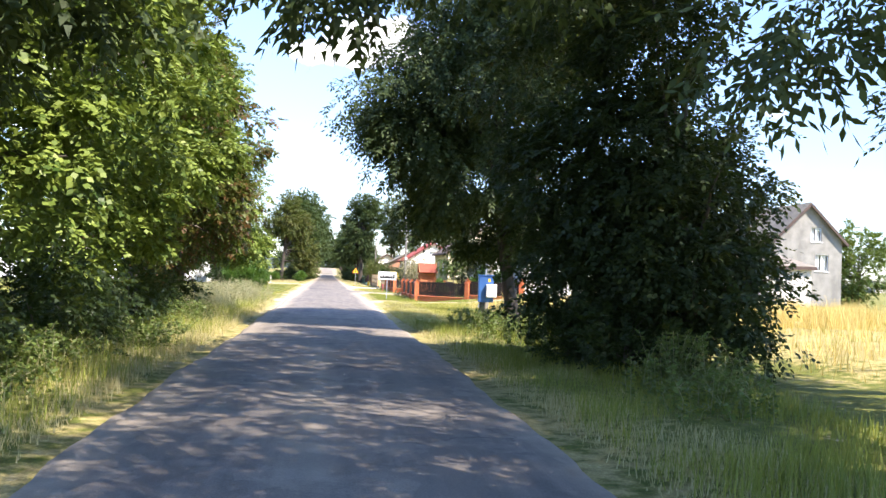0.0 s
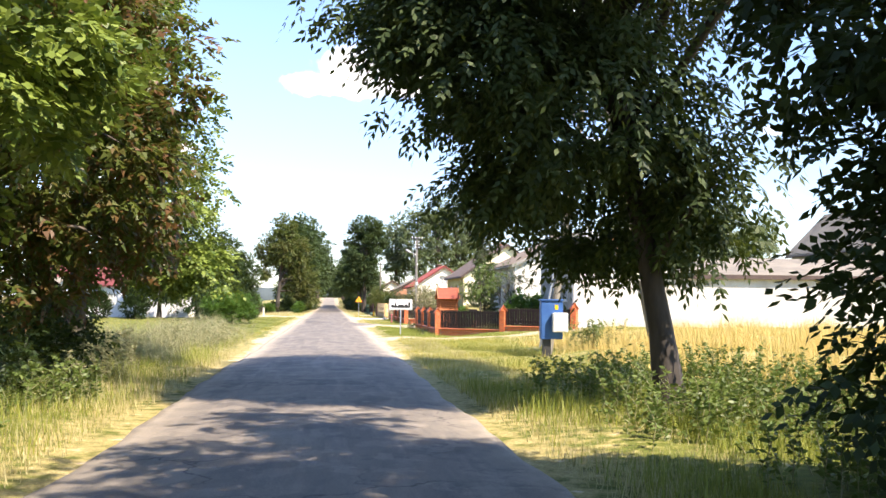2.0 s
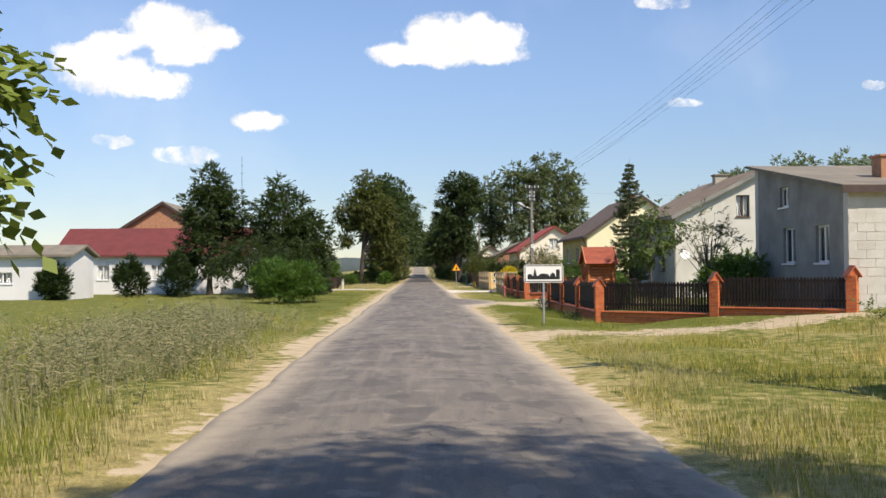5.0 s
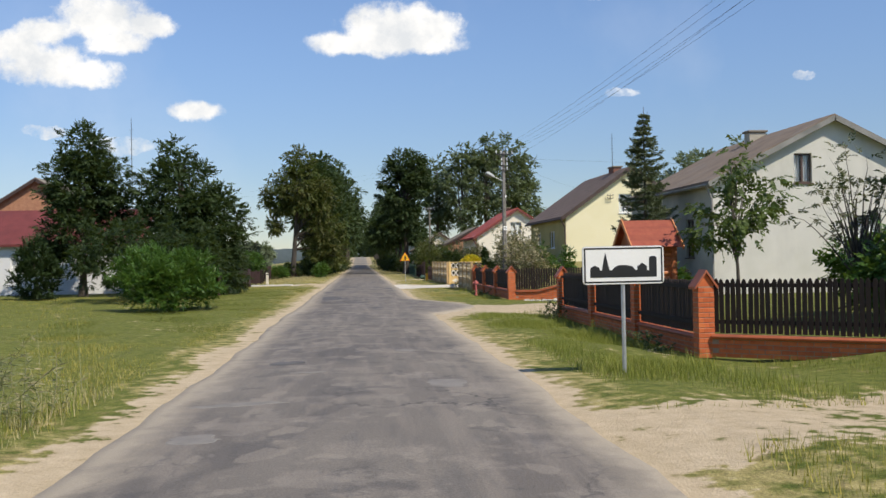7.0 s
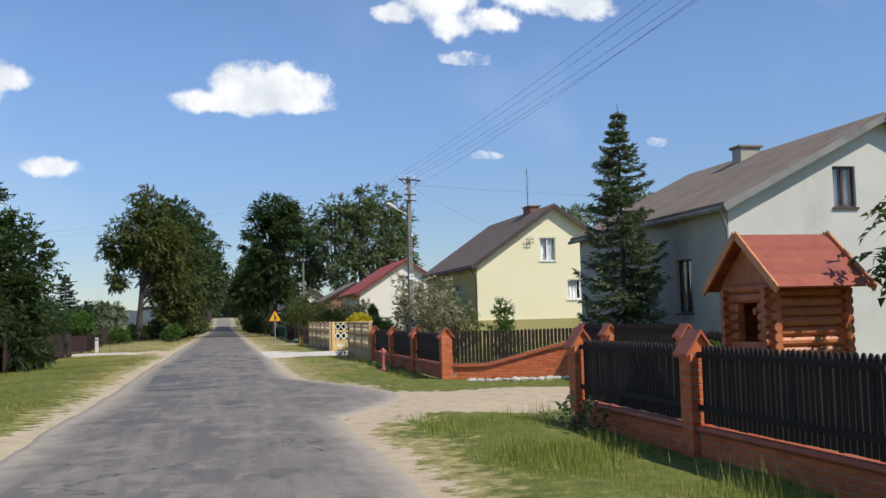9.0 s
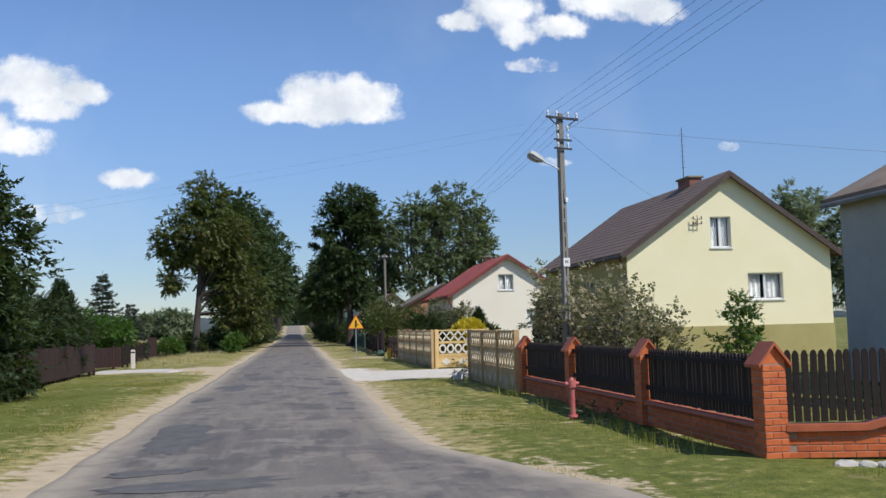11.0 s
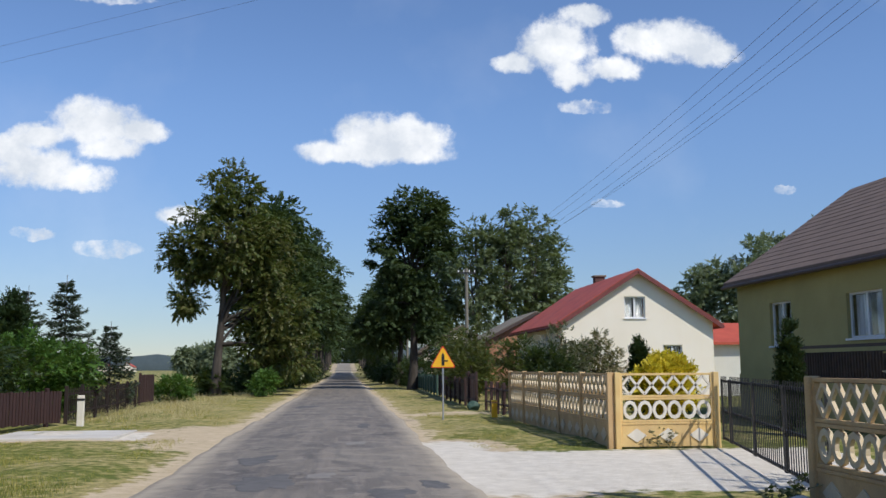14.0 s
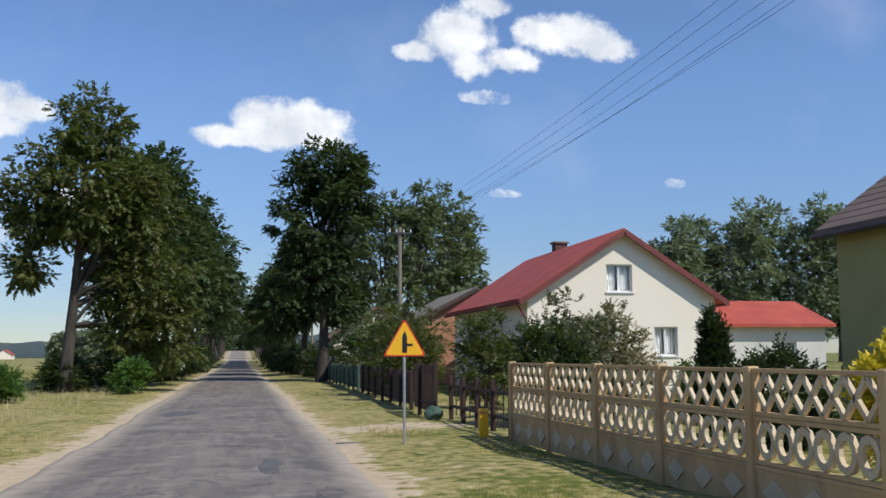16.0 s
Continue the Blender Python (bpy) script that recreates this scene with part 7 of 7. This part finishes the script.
for k, (x, y, h, w) in enumerate(((-13.2, 131.4, 4.6, 0.85), (-15.9, 131.2, 5.0, 0.95))):
    tree("thuja_tree", "tall smooth dark thuja deep in a garden", (x, y), [blob(0, 0, h * 0.36, w, w, h * 0.38), blob(0, 0, h * 0.66, w * 0.72, w * 0.72, h * 0.28), blob(0, 0, h * 0.86, w * 0.34, w * 0.34, h * 0.14)], 300, 10, (0.13, 0.045), "thuja", (0.08, h * 0.8), 480 + k, "thuja", 0.22, -0.5, 3, hollow=0.75)

tree("field_tree", "leafy tree beside a grey house beyond a field", (43.5, 74.0), [blob(0, 0, 3.6, 3.0, 3.0, 3.2), blob(-1.5, 0, 2.2, 1.8, 1.8, 1.8)], 150, 10, (0.24, 0.09), "leaf_cherry", (0.2, 4.5), 91, spread=0.6, droop=0.2, hollow=0.5)

# East gardens.
tree("fruit_tree", "young cherry tree with glossy leaves behind a picket fence", (8.9, 69.6), [blob(0, 0, 2.6, 0.85, 0.9, 0.9), blob(0.1, 0.1, 3.8, 0.5, 0.5, 0.6), blob(0.9, 0.2, 3.2, 0.5, 0.55, 0.7), blob(-0.6, 0.2, 2.1, 0.5, 0.55, 0.45)], 64, 6, (0.125, 0.046), "leaf_cherry", (0.055, 3.7), 51, "tree", 0.27, 0.6, 24, hollow=0.2, gap=0.2)
tree("fruit_tree", "thin dry shrub with sparse pale leaves", (10.3, 66.4), [blob(0, 0, 2.5, 1.3, 1.2, 1.3)], 37, 7, (0.10, 0.028), "leaf_apple", (0.05, 2.6), 52, "tree", 0.24, 0.1, 40, hollow=0.3, fork=0.1)
for k, (x, y, s) in enumerate(((10.6, 64.4, 0.9), (12.6, 69.5, 1.0), (8.0, 72.5, 0.6))):
    tree("garden_shrub", "leafy vine shrub behind a picket fence", (x, y), [blob(0, 0, 1.1 * s, 1.2 * s, 1.1 * s, 0.9 * s)], 63, 12, (0.13, 0.05), "leaf_bright", (0.05, 1.3), 53 + k, "shrub", 0.34, 0.2, 8)
SRNG = random.Random(5)
for k, (x, y, h) in enumerate(((8.5, 94.8, 2.2), (8.5, 97.2, 2.7), (8.4, 98.9, 2.7), (9.0, 100.4, 3.2), (8.3, 101.6, 3.4), (8.5, 103.1, 3.2), (9.1, 102.3, 3.2))):
    shoots = []
    for i in range(9):
        a, r = SRNG.uniform(0, 6.28), SRNG.uniform(0.1, 0.95)
        shoots.append(blob(r * math.cos(a), r * math.sin(a), h * SRNG.uniform(0.72, 0.92), 0.10, 0.10, h * SRNG.uniform(0.14, 0.24)))
    tree("apple_tree", "dry apple shrub with sparse grey-green leaves on tall shoots", (x, y), [blob(0, 0, h * 0.42, 1.0, 1.1, h * 0.38), blob(0.1, 0.1, h * 0.55, 0.85, 0.95, h * 0.30)] + shoots, 200, 3, (0.105, 0.036), "leaf_pear", (0.04, h * 0.8), 101 + k, "shrub", 0.17, 0.0, 48, hollow=0.2, fork=0.05, gap=0.1, pairs=2, fine=True)
tree("garden_shrub", "leafy green shrub beside a yellow house", (10.0, 101.5), [blob(0, 0, 1.3, 1.1, 1.1, 1.1)], 71, 10, (0.11, 0.035), "leaf_bright", (0.05, 1.4), 107, "shrub", 0.34, 0.1, 10)
tree("garden_shrub", "small conical shrub on a lawn by a yellow house", (9.9, 93.0), [blob(0, 0, 0.9, 0.55, 0.55, 0.9), blob(0, 0, 1.7, 0.3, 0.3, 0.5)], 46, 10, (0.09, 0.03), "leaf_bright", (0.04, 1.4), 108, "shrub", 0.20, 0.0, 5)
tree("golden_shrub", "bright yellow golden-leaved shrub behind a concrete fence", (7.35, 112.4), [blob(0, 0, 1.0, 0.60, 0.6, 0.75), blob(0.22, 0.15, 1.45, 0.36, 0.36, 0.40), blob(-0.26, 0, 1.25, 0.36, 0.36, 0.40)], 150, 12, (0.075, 0.040), "leaf_gold", (0.04, 1.3), 109, "shrub", 0.20, -0.3, 8)
tree("thuja_bush", "dark conical thuja behind a concrete fence", (9.5, 121.0), [blob(0, 0, 0.95, 0.30, 0.30, 0.95), blob(0, 0, 1.75, 0.19, 0.19, 0.65)], 260, 13, (0.07, 0.022), "thuja", (0.05, 1.9), 110, "bush", 0.08, -0.6, 2, hollow=0.75)
tree("thuja_bush", "dark green thuja bush beside a driveway gate", (10.7, 113.2), [blob(0, 0, 0.9, 0.27, 0.27, 0.9), blob(0, 0, 1.45, 0.24, 0.24, 0.75), blob(0, 0, 2.1, 0.13, 0.13, 0.5)], 230, 13, (0.07, 0.022), "thuja", (0.05, 1.8), 111, "bush", 0.08, -0.6, 2, hollow=0.75)
tree("thuja_bush", "low dark green bush behind a driveway gate", (9.4, 118.6), [blob(0, 0, 0.8, 0.8, 0.8, 0.8)], 92, 12, (0.10, 0.03), "thuja", (0.05, 1.3), 112, "bush", 0.20, -0.3, 4, hollow=0.6)
for k, (x, y, h, m) in enumerate(((8.4, 126.2, 3.0, "leaf_apple"), (9.7, 127.0, 2.7, "leaf_pear"), (7.3, 124.6, 2.3, "leaf_shrub"), (10.9, 124.0, 1.3, "leaf_bright"), (7.6, 131.5, 2.6, "leaf_lime"), (6.2, 137.0, 2.6, "leaf_lime"), (6.9, 141.5, 4.0, "leaf_lime"), (7.0, 147.0, 3.6, "leaf_lime"), (7.4, 153.0, 3.2, "leaf_bright"), (7.6, 160.0, 4.0, "leaf_dark"), (7.8, 170.0, 4.4, "leaf_dark"))):
    tree("garden_shrub", "untidy leafy garden shrub behind a roadside fence", (x, y), [blob(0, 0, h * 0.42, h * 0.36, h * 0.42, h * 0.36), blob(0.25 * h, 0.1, h * 0.62, h * 0.16, h * 0.2, h * 0.22), blob(-0.2 * h, 0.1, h * 0.78, h * 0.14, h * 0.18, h * 0.22), blob(0.05 * h, 0.1, h * 0.9, h * 0.10, h * 0.12, h * 0.2)], 130, 10, (0.11, 0.036), m, (0.06, h * 0.9), 120 + k, "shrub", 0.30, 0.0, 20, hollow=0.3, fork=0.1, gap=0.2)

# The avenue ahead.
tree("lime_tree", "tall lime tree with a high uneven crown", (-7.4, 149.0), [blob(0.4, 0, 9.2, 2.8, 3.0, 3.0), blob(-1.5, 0, 8.3, 1.6, 1.8, 1.9), blob(-1.8, 0, 5.7, 0.8, 1.0, 1.0), blob(0.7, 0, 12.1, 1.7, 1.7, 1.6), blob(2.6, 0.8, 8.6, 1.8, 2.2, 2.6), blob(3.1, 1.5, 5.0, 2.2, 2.6, 2.6), blob(4.2, 2.0, 2.9, 1.6, 2.0, 1.8), blob(2.2, 1.0, 3.2, 1.3, 1.6, 1.6)], 700, 14, (0.17, 0.075), "leaf_lime", (0.30, 11), 131, spread=0.50, droop=0.3, limbs=16, lean=(0.6, 0), hollow=0.55, gap=0.2, bark="bark_dark")
tree("chestnut_tree", "tall dark chestnut tree with a full crown", (5.3, 163.5), [blob(0, 0, 10.2, 3.1, 3.2, 3.2), blob(0.3, 0, 13.3, 2.5, 2.4, 1.9), blob(-0.4, 0, 7.2, 2.3, 2.6, 1.9), blob(1.4, 0, 11.6, 2.0, 2.2, 1.8), blob(1.2, 0.5, 5.2, 1.5, 2.0, 1.4)], 560, 13, (0.21, 0.085), "leaf_dark", (0.34, 13), 132, spread=0.52, droop=0.35, limbs=16, hollow=0.58, gap=0.25, bark="bark_dark")
ARNG = random.Random(8)
# East trees between 230 and 329 are added close together to shade the road.
row = [(-1, 158), (-1, 167), (-1, 180), (1, 182), (-1, 200), (1, 200), (-1, 212), (1, 218), (-1, 228), (1, 230), (1, 241), (-1, 248), (1, 252), (1, 263), (-1, 270), (1, 274), (1, 285), (-1, 292), (1, 296), (1, 307), (-1, 318), (1, 318), (1, 329), (-1, 346), (1, 358), (-1, 374), (1, 384), (-1, 400), (1, 410), (-1, 430), (1, 440)]
for k, (s, y) in enumerate(row):
    g = (1.0 if y < 170 and s < 0 else 1.4 if s < 0 and y > 185 else 0.82 if s > 0 and y < 225 else 1.1) + 0.1 * ARNG.uniform(-1, 1)
    x = 5.4 if s > 0 else -5.0 if y > 190 else -5.4
    n = 420 if y < 200 else 230
    tree("avenue_tree", "dark leafy avenue tree along the road", (x, y), [blob(0, 0, 8.6 * g, 3.6 * g, 4.2 * g, 3.6 * g), blob(-s * 2.0, 0, 6.3 * g, 2.8 * g, 3.6, 2.3 * g), blob(0.2, 0, 11.6 * g, 2.2 * g, 2.4, 1.9 * g)], int(n * 0.62), 11, (0.28, 0.125), "leaf_dark", (0.32, 11 * g), 140 + k, spread=0.74, droop=0.3, bark="bark_dark", group="trees of the avenue", limbs=7, hollow=0.5)
tree("roadside_bush", "bright green bush at the foot of a lime tree", (-4.5, 147.5), [blob(0, 0, 0.6, 0.8, 1.2, 0.7), blob(0.2, 0.2, 1.0, 0.5, 0.7, 0.45)], 70, 12, (0.11, 0.04), "leaf_bright", (0.04, 0.9), 169, "bush", 0.34, 0.1, 6)
for k, (x, y, sx) in enumerate(((-6.2, 158, 1.4), (-6.0, 166, 1.6), (-5.6, 176, 1.8), (-6.2, 190, 2.0), (6.4, 176, 1.8), (6.2, 192, 2.0), (6.6, 210, 2.2), (-6.4, 206, 2.2), (-7.6, 150.2, 0.9), (-4.9, 171, 1.3), (-4.9, 183, 1.5), (-4.7, 198, 1.8), (5.0, 186, 1.5), (5.0, 202, 1.7), (-4.8, 216, 2.0), (5.2, 222, 2.0), (-4.8, 236, 2.2), (5.2, 244, 2.2))):
    tree("roadside_bush", "low green bush at the foot of avenue trees", (x, y), [blob(0, 0, 0.6 * sx, 1.1 * sx, 2.0 * sx, 0.8 * sx)], 75, 12, (0.18, 0.06), "leaf_shrub", (0.04, 0.8), 170 + k, "bush", 0.42, 0.1, 4)
# Poplars and willows behind the gardens.
for k, (x, y, h, w) in enumerate(((20.5, 238, 25, 4.2), (25.5, 240, 27, 4.4), (30.5, 244, 28, 4.6), (35.0, 250, 24, 4.2), (16.0, 245, 23, 4.0))):
    tree("poplar_tree", "tall poplar with bare trunks and airy crown", (x, y), [blob(0, 0, h * 0.60, w, w, h * 0.26), blob(0.3, 0, h * 0.82, w * 0.75, w * 0.75, h * 0.17), blob(w * 0.4, 0, h * 0.42, w * 0.6, w * 0.6, h * 0.12)], 190, 9, (0.46, 0.19), "leaf_poplar", (0.35, h * 0.9), 180 + k, spread=0.95, droop=0.15, gap=0.55, limbs=22, group="poplars behind the gardens", hollow=0.3, fork=0.25)
for k, (x, y, h) in enumerate(((63, 252, 21), (69, 247, 24), (76, 254, 25.5), (83, 249, 27.5), (90, 255, 29.5), (97, 248, 30), (104, 253, 28.5), (111, 249, 25.5), (57, 256, 15))):
    tree("willow_tree", "tall pale green willow in a row far behind the houses", (x, y), [blob(0, 0, h * 0.52, h * 0.21, h * 0.21, h * 0.38), blob(h * 0.07, 0, h * 0.80, h * 0.15, h * 0.15, h * 0.18), blob(-h * 0.10, 0, h * 0.45, h * 0.14, h * 0.14, h * 0.30)], 230, 10, (0.50, 0.21), "leaf_willow", (0.35, h * 0.85), 200 + k, spread=1.1, droop=0.2, limbs=12, gap=0.1, hollow=0.5, group="willows behind the houses")
for k, (x, y, h) in enumerate(((-37.5, 320, 7.0), (-34.5, 324, 7.8), (-31.0, 319, 8.0), (-28.0, 322, 7.2))):
    tree("field_tree", "distant rounded tree across the fields", (x, y), [blob(0, 0, h * 0.48, h * 0.30, h * 0.3, h * 0.46), blob(h * 0.12, 0, h * 0.6, h * 0.2, h * 0.2, h * 0.3)], 130, 9, (0.45, 0.19), "leaf_willow", (0.35, h * 0.7), 220 + k, spread=0.8, limbs=4, hollow=0.6, group="trees across the fields")
for k, (x, y, h) in enumerate(((-12, 740, 16), (-3, 745, 17), (6, 742, 16), (15, 735, 15), (-22, 730, 15), (26, 725, 15), (-34, 700, 14), (-9, 620, 14), (9, 630, 14), (-10, 560, 14), (9, 540, 14), (-9, 500, 14), (9, 480, 13))):
    tree("field_tree", "distant rounded tree at the end of the avenue", (x, y), [blob(0, 0, h * 0.5, h * 0.38, h * 0.4, h * 0.48)], 60, 9, (0.9, 0.36), "leaf_dark", (0.35, h * 0.7), 240 + k, spread=1.4, limbs=4, hollow=0.6, group="trees at the end of the avenue")

# ---- grass and weeds ----
def blades(name, label, material, areas, seed, category="grass", simple=False, clump=0.0):
    """Single blades over rectangles: (x0, x1, y0, y1, count, height, width)."""
    rng = np.random.default_rng(seed)
    V, Q = [], []
    for x0, x1, y0, y1, n, h, w in areas:
        x, y = rng.uniform(x0, x1, n), rng.uniform(y0, y1, n)
        if clump:
            f = np.sin(x * 1.7 + 0.9 * y + seed) + np.sin(1.3 * y - 2.2 * x) + np.sin(0.55 * y + 0.8 * x + 2)
            rim = np.minimum(np.minimum(x - x0, x1 - x) / 0.9, np.minimum(y - y0, y1 - y) / 3.0)
            keep = (f > clump + rng.normal(0, 0.5, n)) & (rim > rng.uniform(0, 1, n))
            x, y = x[keep], y[keep]
        off = np.maximum(WEST - x, x - EAST)
        keep = off > 0.25 + rng.uniform(0, 0.35, len(x)) + np.where(y > 45, 0.55, 0)
        for a, b, c, d in ((5.4, 7.6, 41.0, 42.0), (1.9, 9.0, 76.2, 81.2), (1.9, 8.3, 102.4, 110.9), (-8.4, -2.6, 114.3, 117.6), (1.9, 9.0, 54.9, 56.9), (5.3, 5.9, 62.8, 74.5)):
            keep &= ~((x > a) & (x < b) & (y > c) & (y < d))
        x, y = x[keep], y[keep]
        n = len(x)
        z = ground_height(x, y) - 0.05
        hh = h * rng.uniform(0.25, 1.2, n) * (0.85 + 0.22 * np.sin(x * 2.3 + 0.7 * y) + 0.2 * np.sin(y * 1.9 - x + seed))
        a = rng.uniform(0, 2 * math.pi, n)
        bend_ = rng.uniform(0.1, 0.55, n) * hh
        ww = w * rng.uniform(0.6, 1.3, n)
        base = np.stack([x, y, z], 1)
        sx = np.stack([-np.sin(a), np.cos(a), 0 * a], 1) * ww[:, None]
        dirn = np.stack([np.cos(a), np.sin(a), 0 * a], 1)
        mid = base + dirn * (bend_ * 0.35)[:, None] + np.array([0, 0, 1]) * (hh * 0.6)[:, None]
        tip = base + dirn * bend_[:, None] + np.array([0, 0, 1]) * hh[:, None]
        k = sum(len(v) for v in V)
        if simple:
            V.append(np.stack([base - sx, base + sx, tip], 1).reshape(-1, 3))
            Q.append(k + np.arange(n * 3).reshape(n, 3))
        else:
            V.append(np.stack([base - sx, base + sx, mid + sx * 0.8, tip, mid - sx * 0.8], 1).reshape(-1, 3))
            Q.append(k + np.arange(n * 5).reshape(n, 5))
    me = np_mesh(name, np.concatenate(V), np.concatenate(Q), material)
    return tagged(new(name, me), label, category, kind="stuff")


blades("verge_grass", "dry yellow grass along the road edge", "grass_dry", [(-4.6, -2.5, 3, 60, 40000, 0.16, 0.006), (1.9, 4.2, 3, 52, 34000, 0.17, 0.006), (2.4, 5.4, 52, 62, 7000, 0.06, 0.004), (-12, -5, 122, 150, 7000, 0.34, 0.008), (-4.6, -2.8, 60, 128, 12000, 0.06, 0.0045), (2.2, 4.2, 60, 128, 14000, 0.06, 0.0045)], 1, simple=True)
blades("lawn_grass", "short green and yellow verge grass", "grass_mixed", [(2.2, 5.4, 82, 102, 22000, 0.07, 0.0045), (2.3, 5.4, 110, 130, 18000, 0.065, 0.0045), (-9, -2.9, 56, 70, 25000, 0.10, 0.005), (-4.2, -2.9, 70, 104, 9000, 0.08, 0.005), (-8, -2.9, 104, 116, 14000, 0.08, 0.005), (-8.5, -2.9, 117, 150, 14000, 0.09, 0.006), (5.6, 14, 42, 56, 14000, 0.15, 0.006), (2.3, 6.5, 28, 57, 40000, 0.16, 0.006), (-20, -8, 60, 104, 14000, 0.12, 0.010)], 2, simple=True)
blades("lawn_grass", "short dark green grass below garden trees", "grass_lawn", [(-9, -3.5, 68, 106, 60000, 0.085, 0.005)], 7, simple=True)
blades("tall_grass", "tall green verge grass", "grass_green", [(2.3, 6.5, 4, 32, 44000, 0.32, 0.007), (-8.5, -2.9, 4, 60, 60000, 0.34, 0.007), (4.0, 7.5, 30, 54, 14000, 0.20, 0.006), (2.5, 5.6, 57, 76, 60000, 0.15, 0.0045), (5.6, 13, 56.9, 62.5, 24000, 0.12, 0.005), (4.5, 5.5, 58, 76, 10000, 0.34, 0.006), (4.6, 5.45, 83.5, 96, 4500, 0.26, 0.006), (5.0, 5.5, 96, 102, 600, 0.2, 0.006), (4.9, 5.4, 111, 121, 800, 0.16, 0.006), (5.7, 9.0, 81.7, 83.3, 2600, 0.16, 0.005)], 3, clump=-0.9, simple=True)
blades("ripe_grass", "tall ripe straw-coloured grass", "grass_straw", [(6.8, 20, 24, 50, 95000, 0.72, 0.0065), (8, 40, -5, 30, 30000, 0.7, 0.010), (18, 45, 30, 56, 16000, 0.7, 0.012)], 4, clump=-0.1, simple=True)
blades("weed_stalks", "tall dry weeds and seeding stalks", "grass_grey", [(-7.8, -3.8, 32, 60, 46000, 0.95, 0.0045), (-4.6, -3.0, 6, 34, 3500, 0.55, 0.004), (-13, -6, 32, 60, 9000, 0.60, 0.006)], 5, clump=0.5, simple=True)
blades("rough_meadow", "rough meadow grass beyond the verge", "grass_mixed", [(-30, -8, 10, 62, 20000, 0.3, 0.012), (6, 30, 20, 56, 16000, 0.3, 0.010), (-40, -9, 138, 220, 9000, 0.35, 0.025)], 6, simple=True)


def weeds(label, place, size, count, seed, leaf=(0.085, 0.021), material="weed"):
    """A patch of leafy weeds: upright stems with leaves."""
    rng = np.random.default_rng(seed)
    t = thing("weed_patch", (place[0], place[1], ground_height(np.float64(place[0]), np.float64(place[1])).item()), label, "weeds", kind="stuff")
    pos, out, paths = [], [], []
    for k in range(count):
        x, y = size[0] * rng.triangular(-1, 0, 1), size[1] * rng.triangular(-1, 0, 1)
        if WEST - 0.3 < x + place[0] < EAST + 0.4:
            continue
        h = size[2] * rng.uniform(0.25, 1.15)
        p = np.array([[x, y, -0.05], [x + rng.normal(0, 0.06), y + rng.normal(0, 0.06), h * 0.5], [x + rng.normal(0, 0.15), y + rng.normal(0, 0.15), h]])
        paths.append((p, np.array([0.007, 0.005, 0.003])))
        n = int(34 * h / 0.6)
        s = rng.uniform(0.15, 1, n)
        c = np.stack([np.interp(s, [0, 0.5, 1], p[:, j]) for j in range(3)], 1)
        pos.append(c)
        a = rng.uniform(0, 2 * math.pi, n)
        out.append(np.stack([np.cos(a), np.sin(a), 0.3 + 0 * a], 1) * 2.2)
    v, q = leaf_mesh(rng, np.concatenate(pos), np.concatenate(out), leaf[0], leaf[1], 0.15, 0.5)
    tv, tq = tube_mesh(paths, 4)
    o = new("stems", np_mesh("stems", tv, tq, "grass_grey"))
    o.parent = t
    c = new("leaves", np_mesh("leaves", v, q, material))
    c.parent = t


for k, (x, y, a, b, h, n) in enumerate(((4.6, 11.5, 1.2, 2.0, 0.6, 60), (5.2, 14.0, 1.2, 1.2, 0.8, 60), (4.3, 24.6, 1.2, 2.0, 0.65, 80), (5.6, 25.0, 1.6, 2.2, 0.7, 90), (4.4, 28.5, 1.4, 1.8, 0.6, 70), (7.0, 25.5, 2.0, 2.0, 0.7, 90), (8.0, 22.5, 2.0, 2.4, 0.8, 90), (4.8, 20.8, 1.2, 1.6, 0.7, 70), (7.4, 9.0, 1.0, 1.6, 1.1, 50), (-4.6, 14.0, 0.9, 1.8, 0.6, 60), (-4.5, 20.0, 0.9, 2.2, 0.5, 60), (-4.8, 29.0, 0.9, 2.4, 0.5, 60), (8.6, 43.6, 1.2, 1.0, 0.7, 50), (11.5, 53.5, 1.6, 1.0, 0.6, 40), (5.0, 64.5, 0.3, 1.6, 0.3, 20), (5.1, 73.2, 0.25, 0.8, 0.5, 16), (5.15, 89.0, 0.2, 1.2, 0.28, 14), (6.4, 110.6, 0.5, 0.25, 0.3, 14), (5.1, 102.0, 0.3, 0.3, 0.35, 12), (5.4, 30.6, 1.4, 1.6, 0.65, 70), (6.9, 32.0, 1.6, 1.6, 0.7, 70), (7.4, 29.4, 1.8, 1.6, 0.75, 80), (4.6, 31.6, 1.0, 1.2, 0.5, 40))):
    weeds("leafy green weeds in rough verge grass", (x, y), (a, b, h), n, 300 + k, material="leaf_apple" if y > 60 else "weed")
WRNG = random.Random(77)
for k in range(16):
    y = 33 + 1.75 * k
    x = -5.6 + WRNG.uniform(-1.3, 0.8) + (0.4 if y > 50 else 0)
    h = WRNG.uniform(0.6, 1.0) * (1 if y < 52 else 0.7)
    weeds("tall feathery grey-green weeds on the verge", (x, y), (WRNG.uniform(1.2, 2.2), WRNG.uniform(1.4, 2.6), h), WRNG.randint(45, 80), 400 + k, leaf=(0.12, 0.0085), material="weed_grey")
for k in range(8):
    weeds("low leafy weeds at the foot of roadside trees", (-4.3 + WRNG.uniform(-0.6, 0.4), 8 + 3.0 * k + WRNG.uniform(-1, 1)), (0.8, 1.6, WRNG.uniform(0.35, 0.6)), 45, 430 + k)
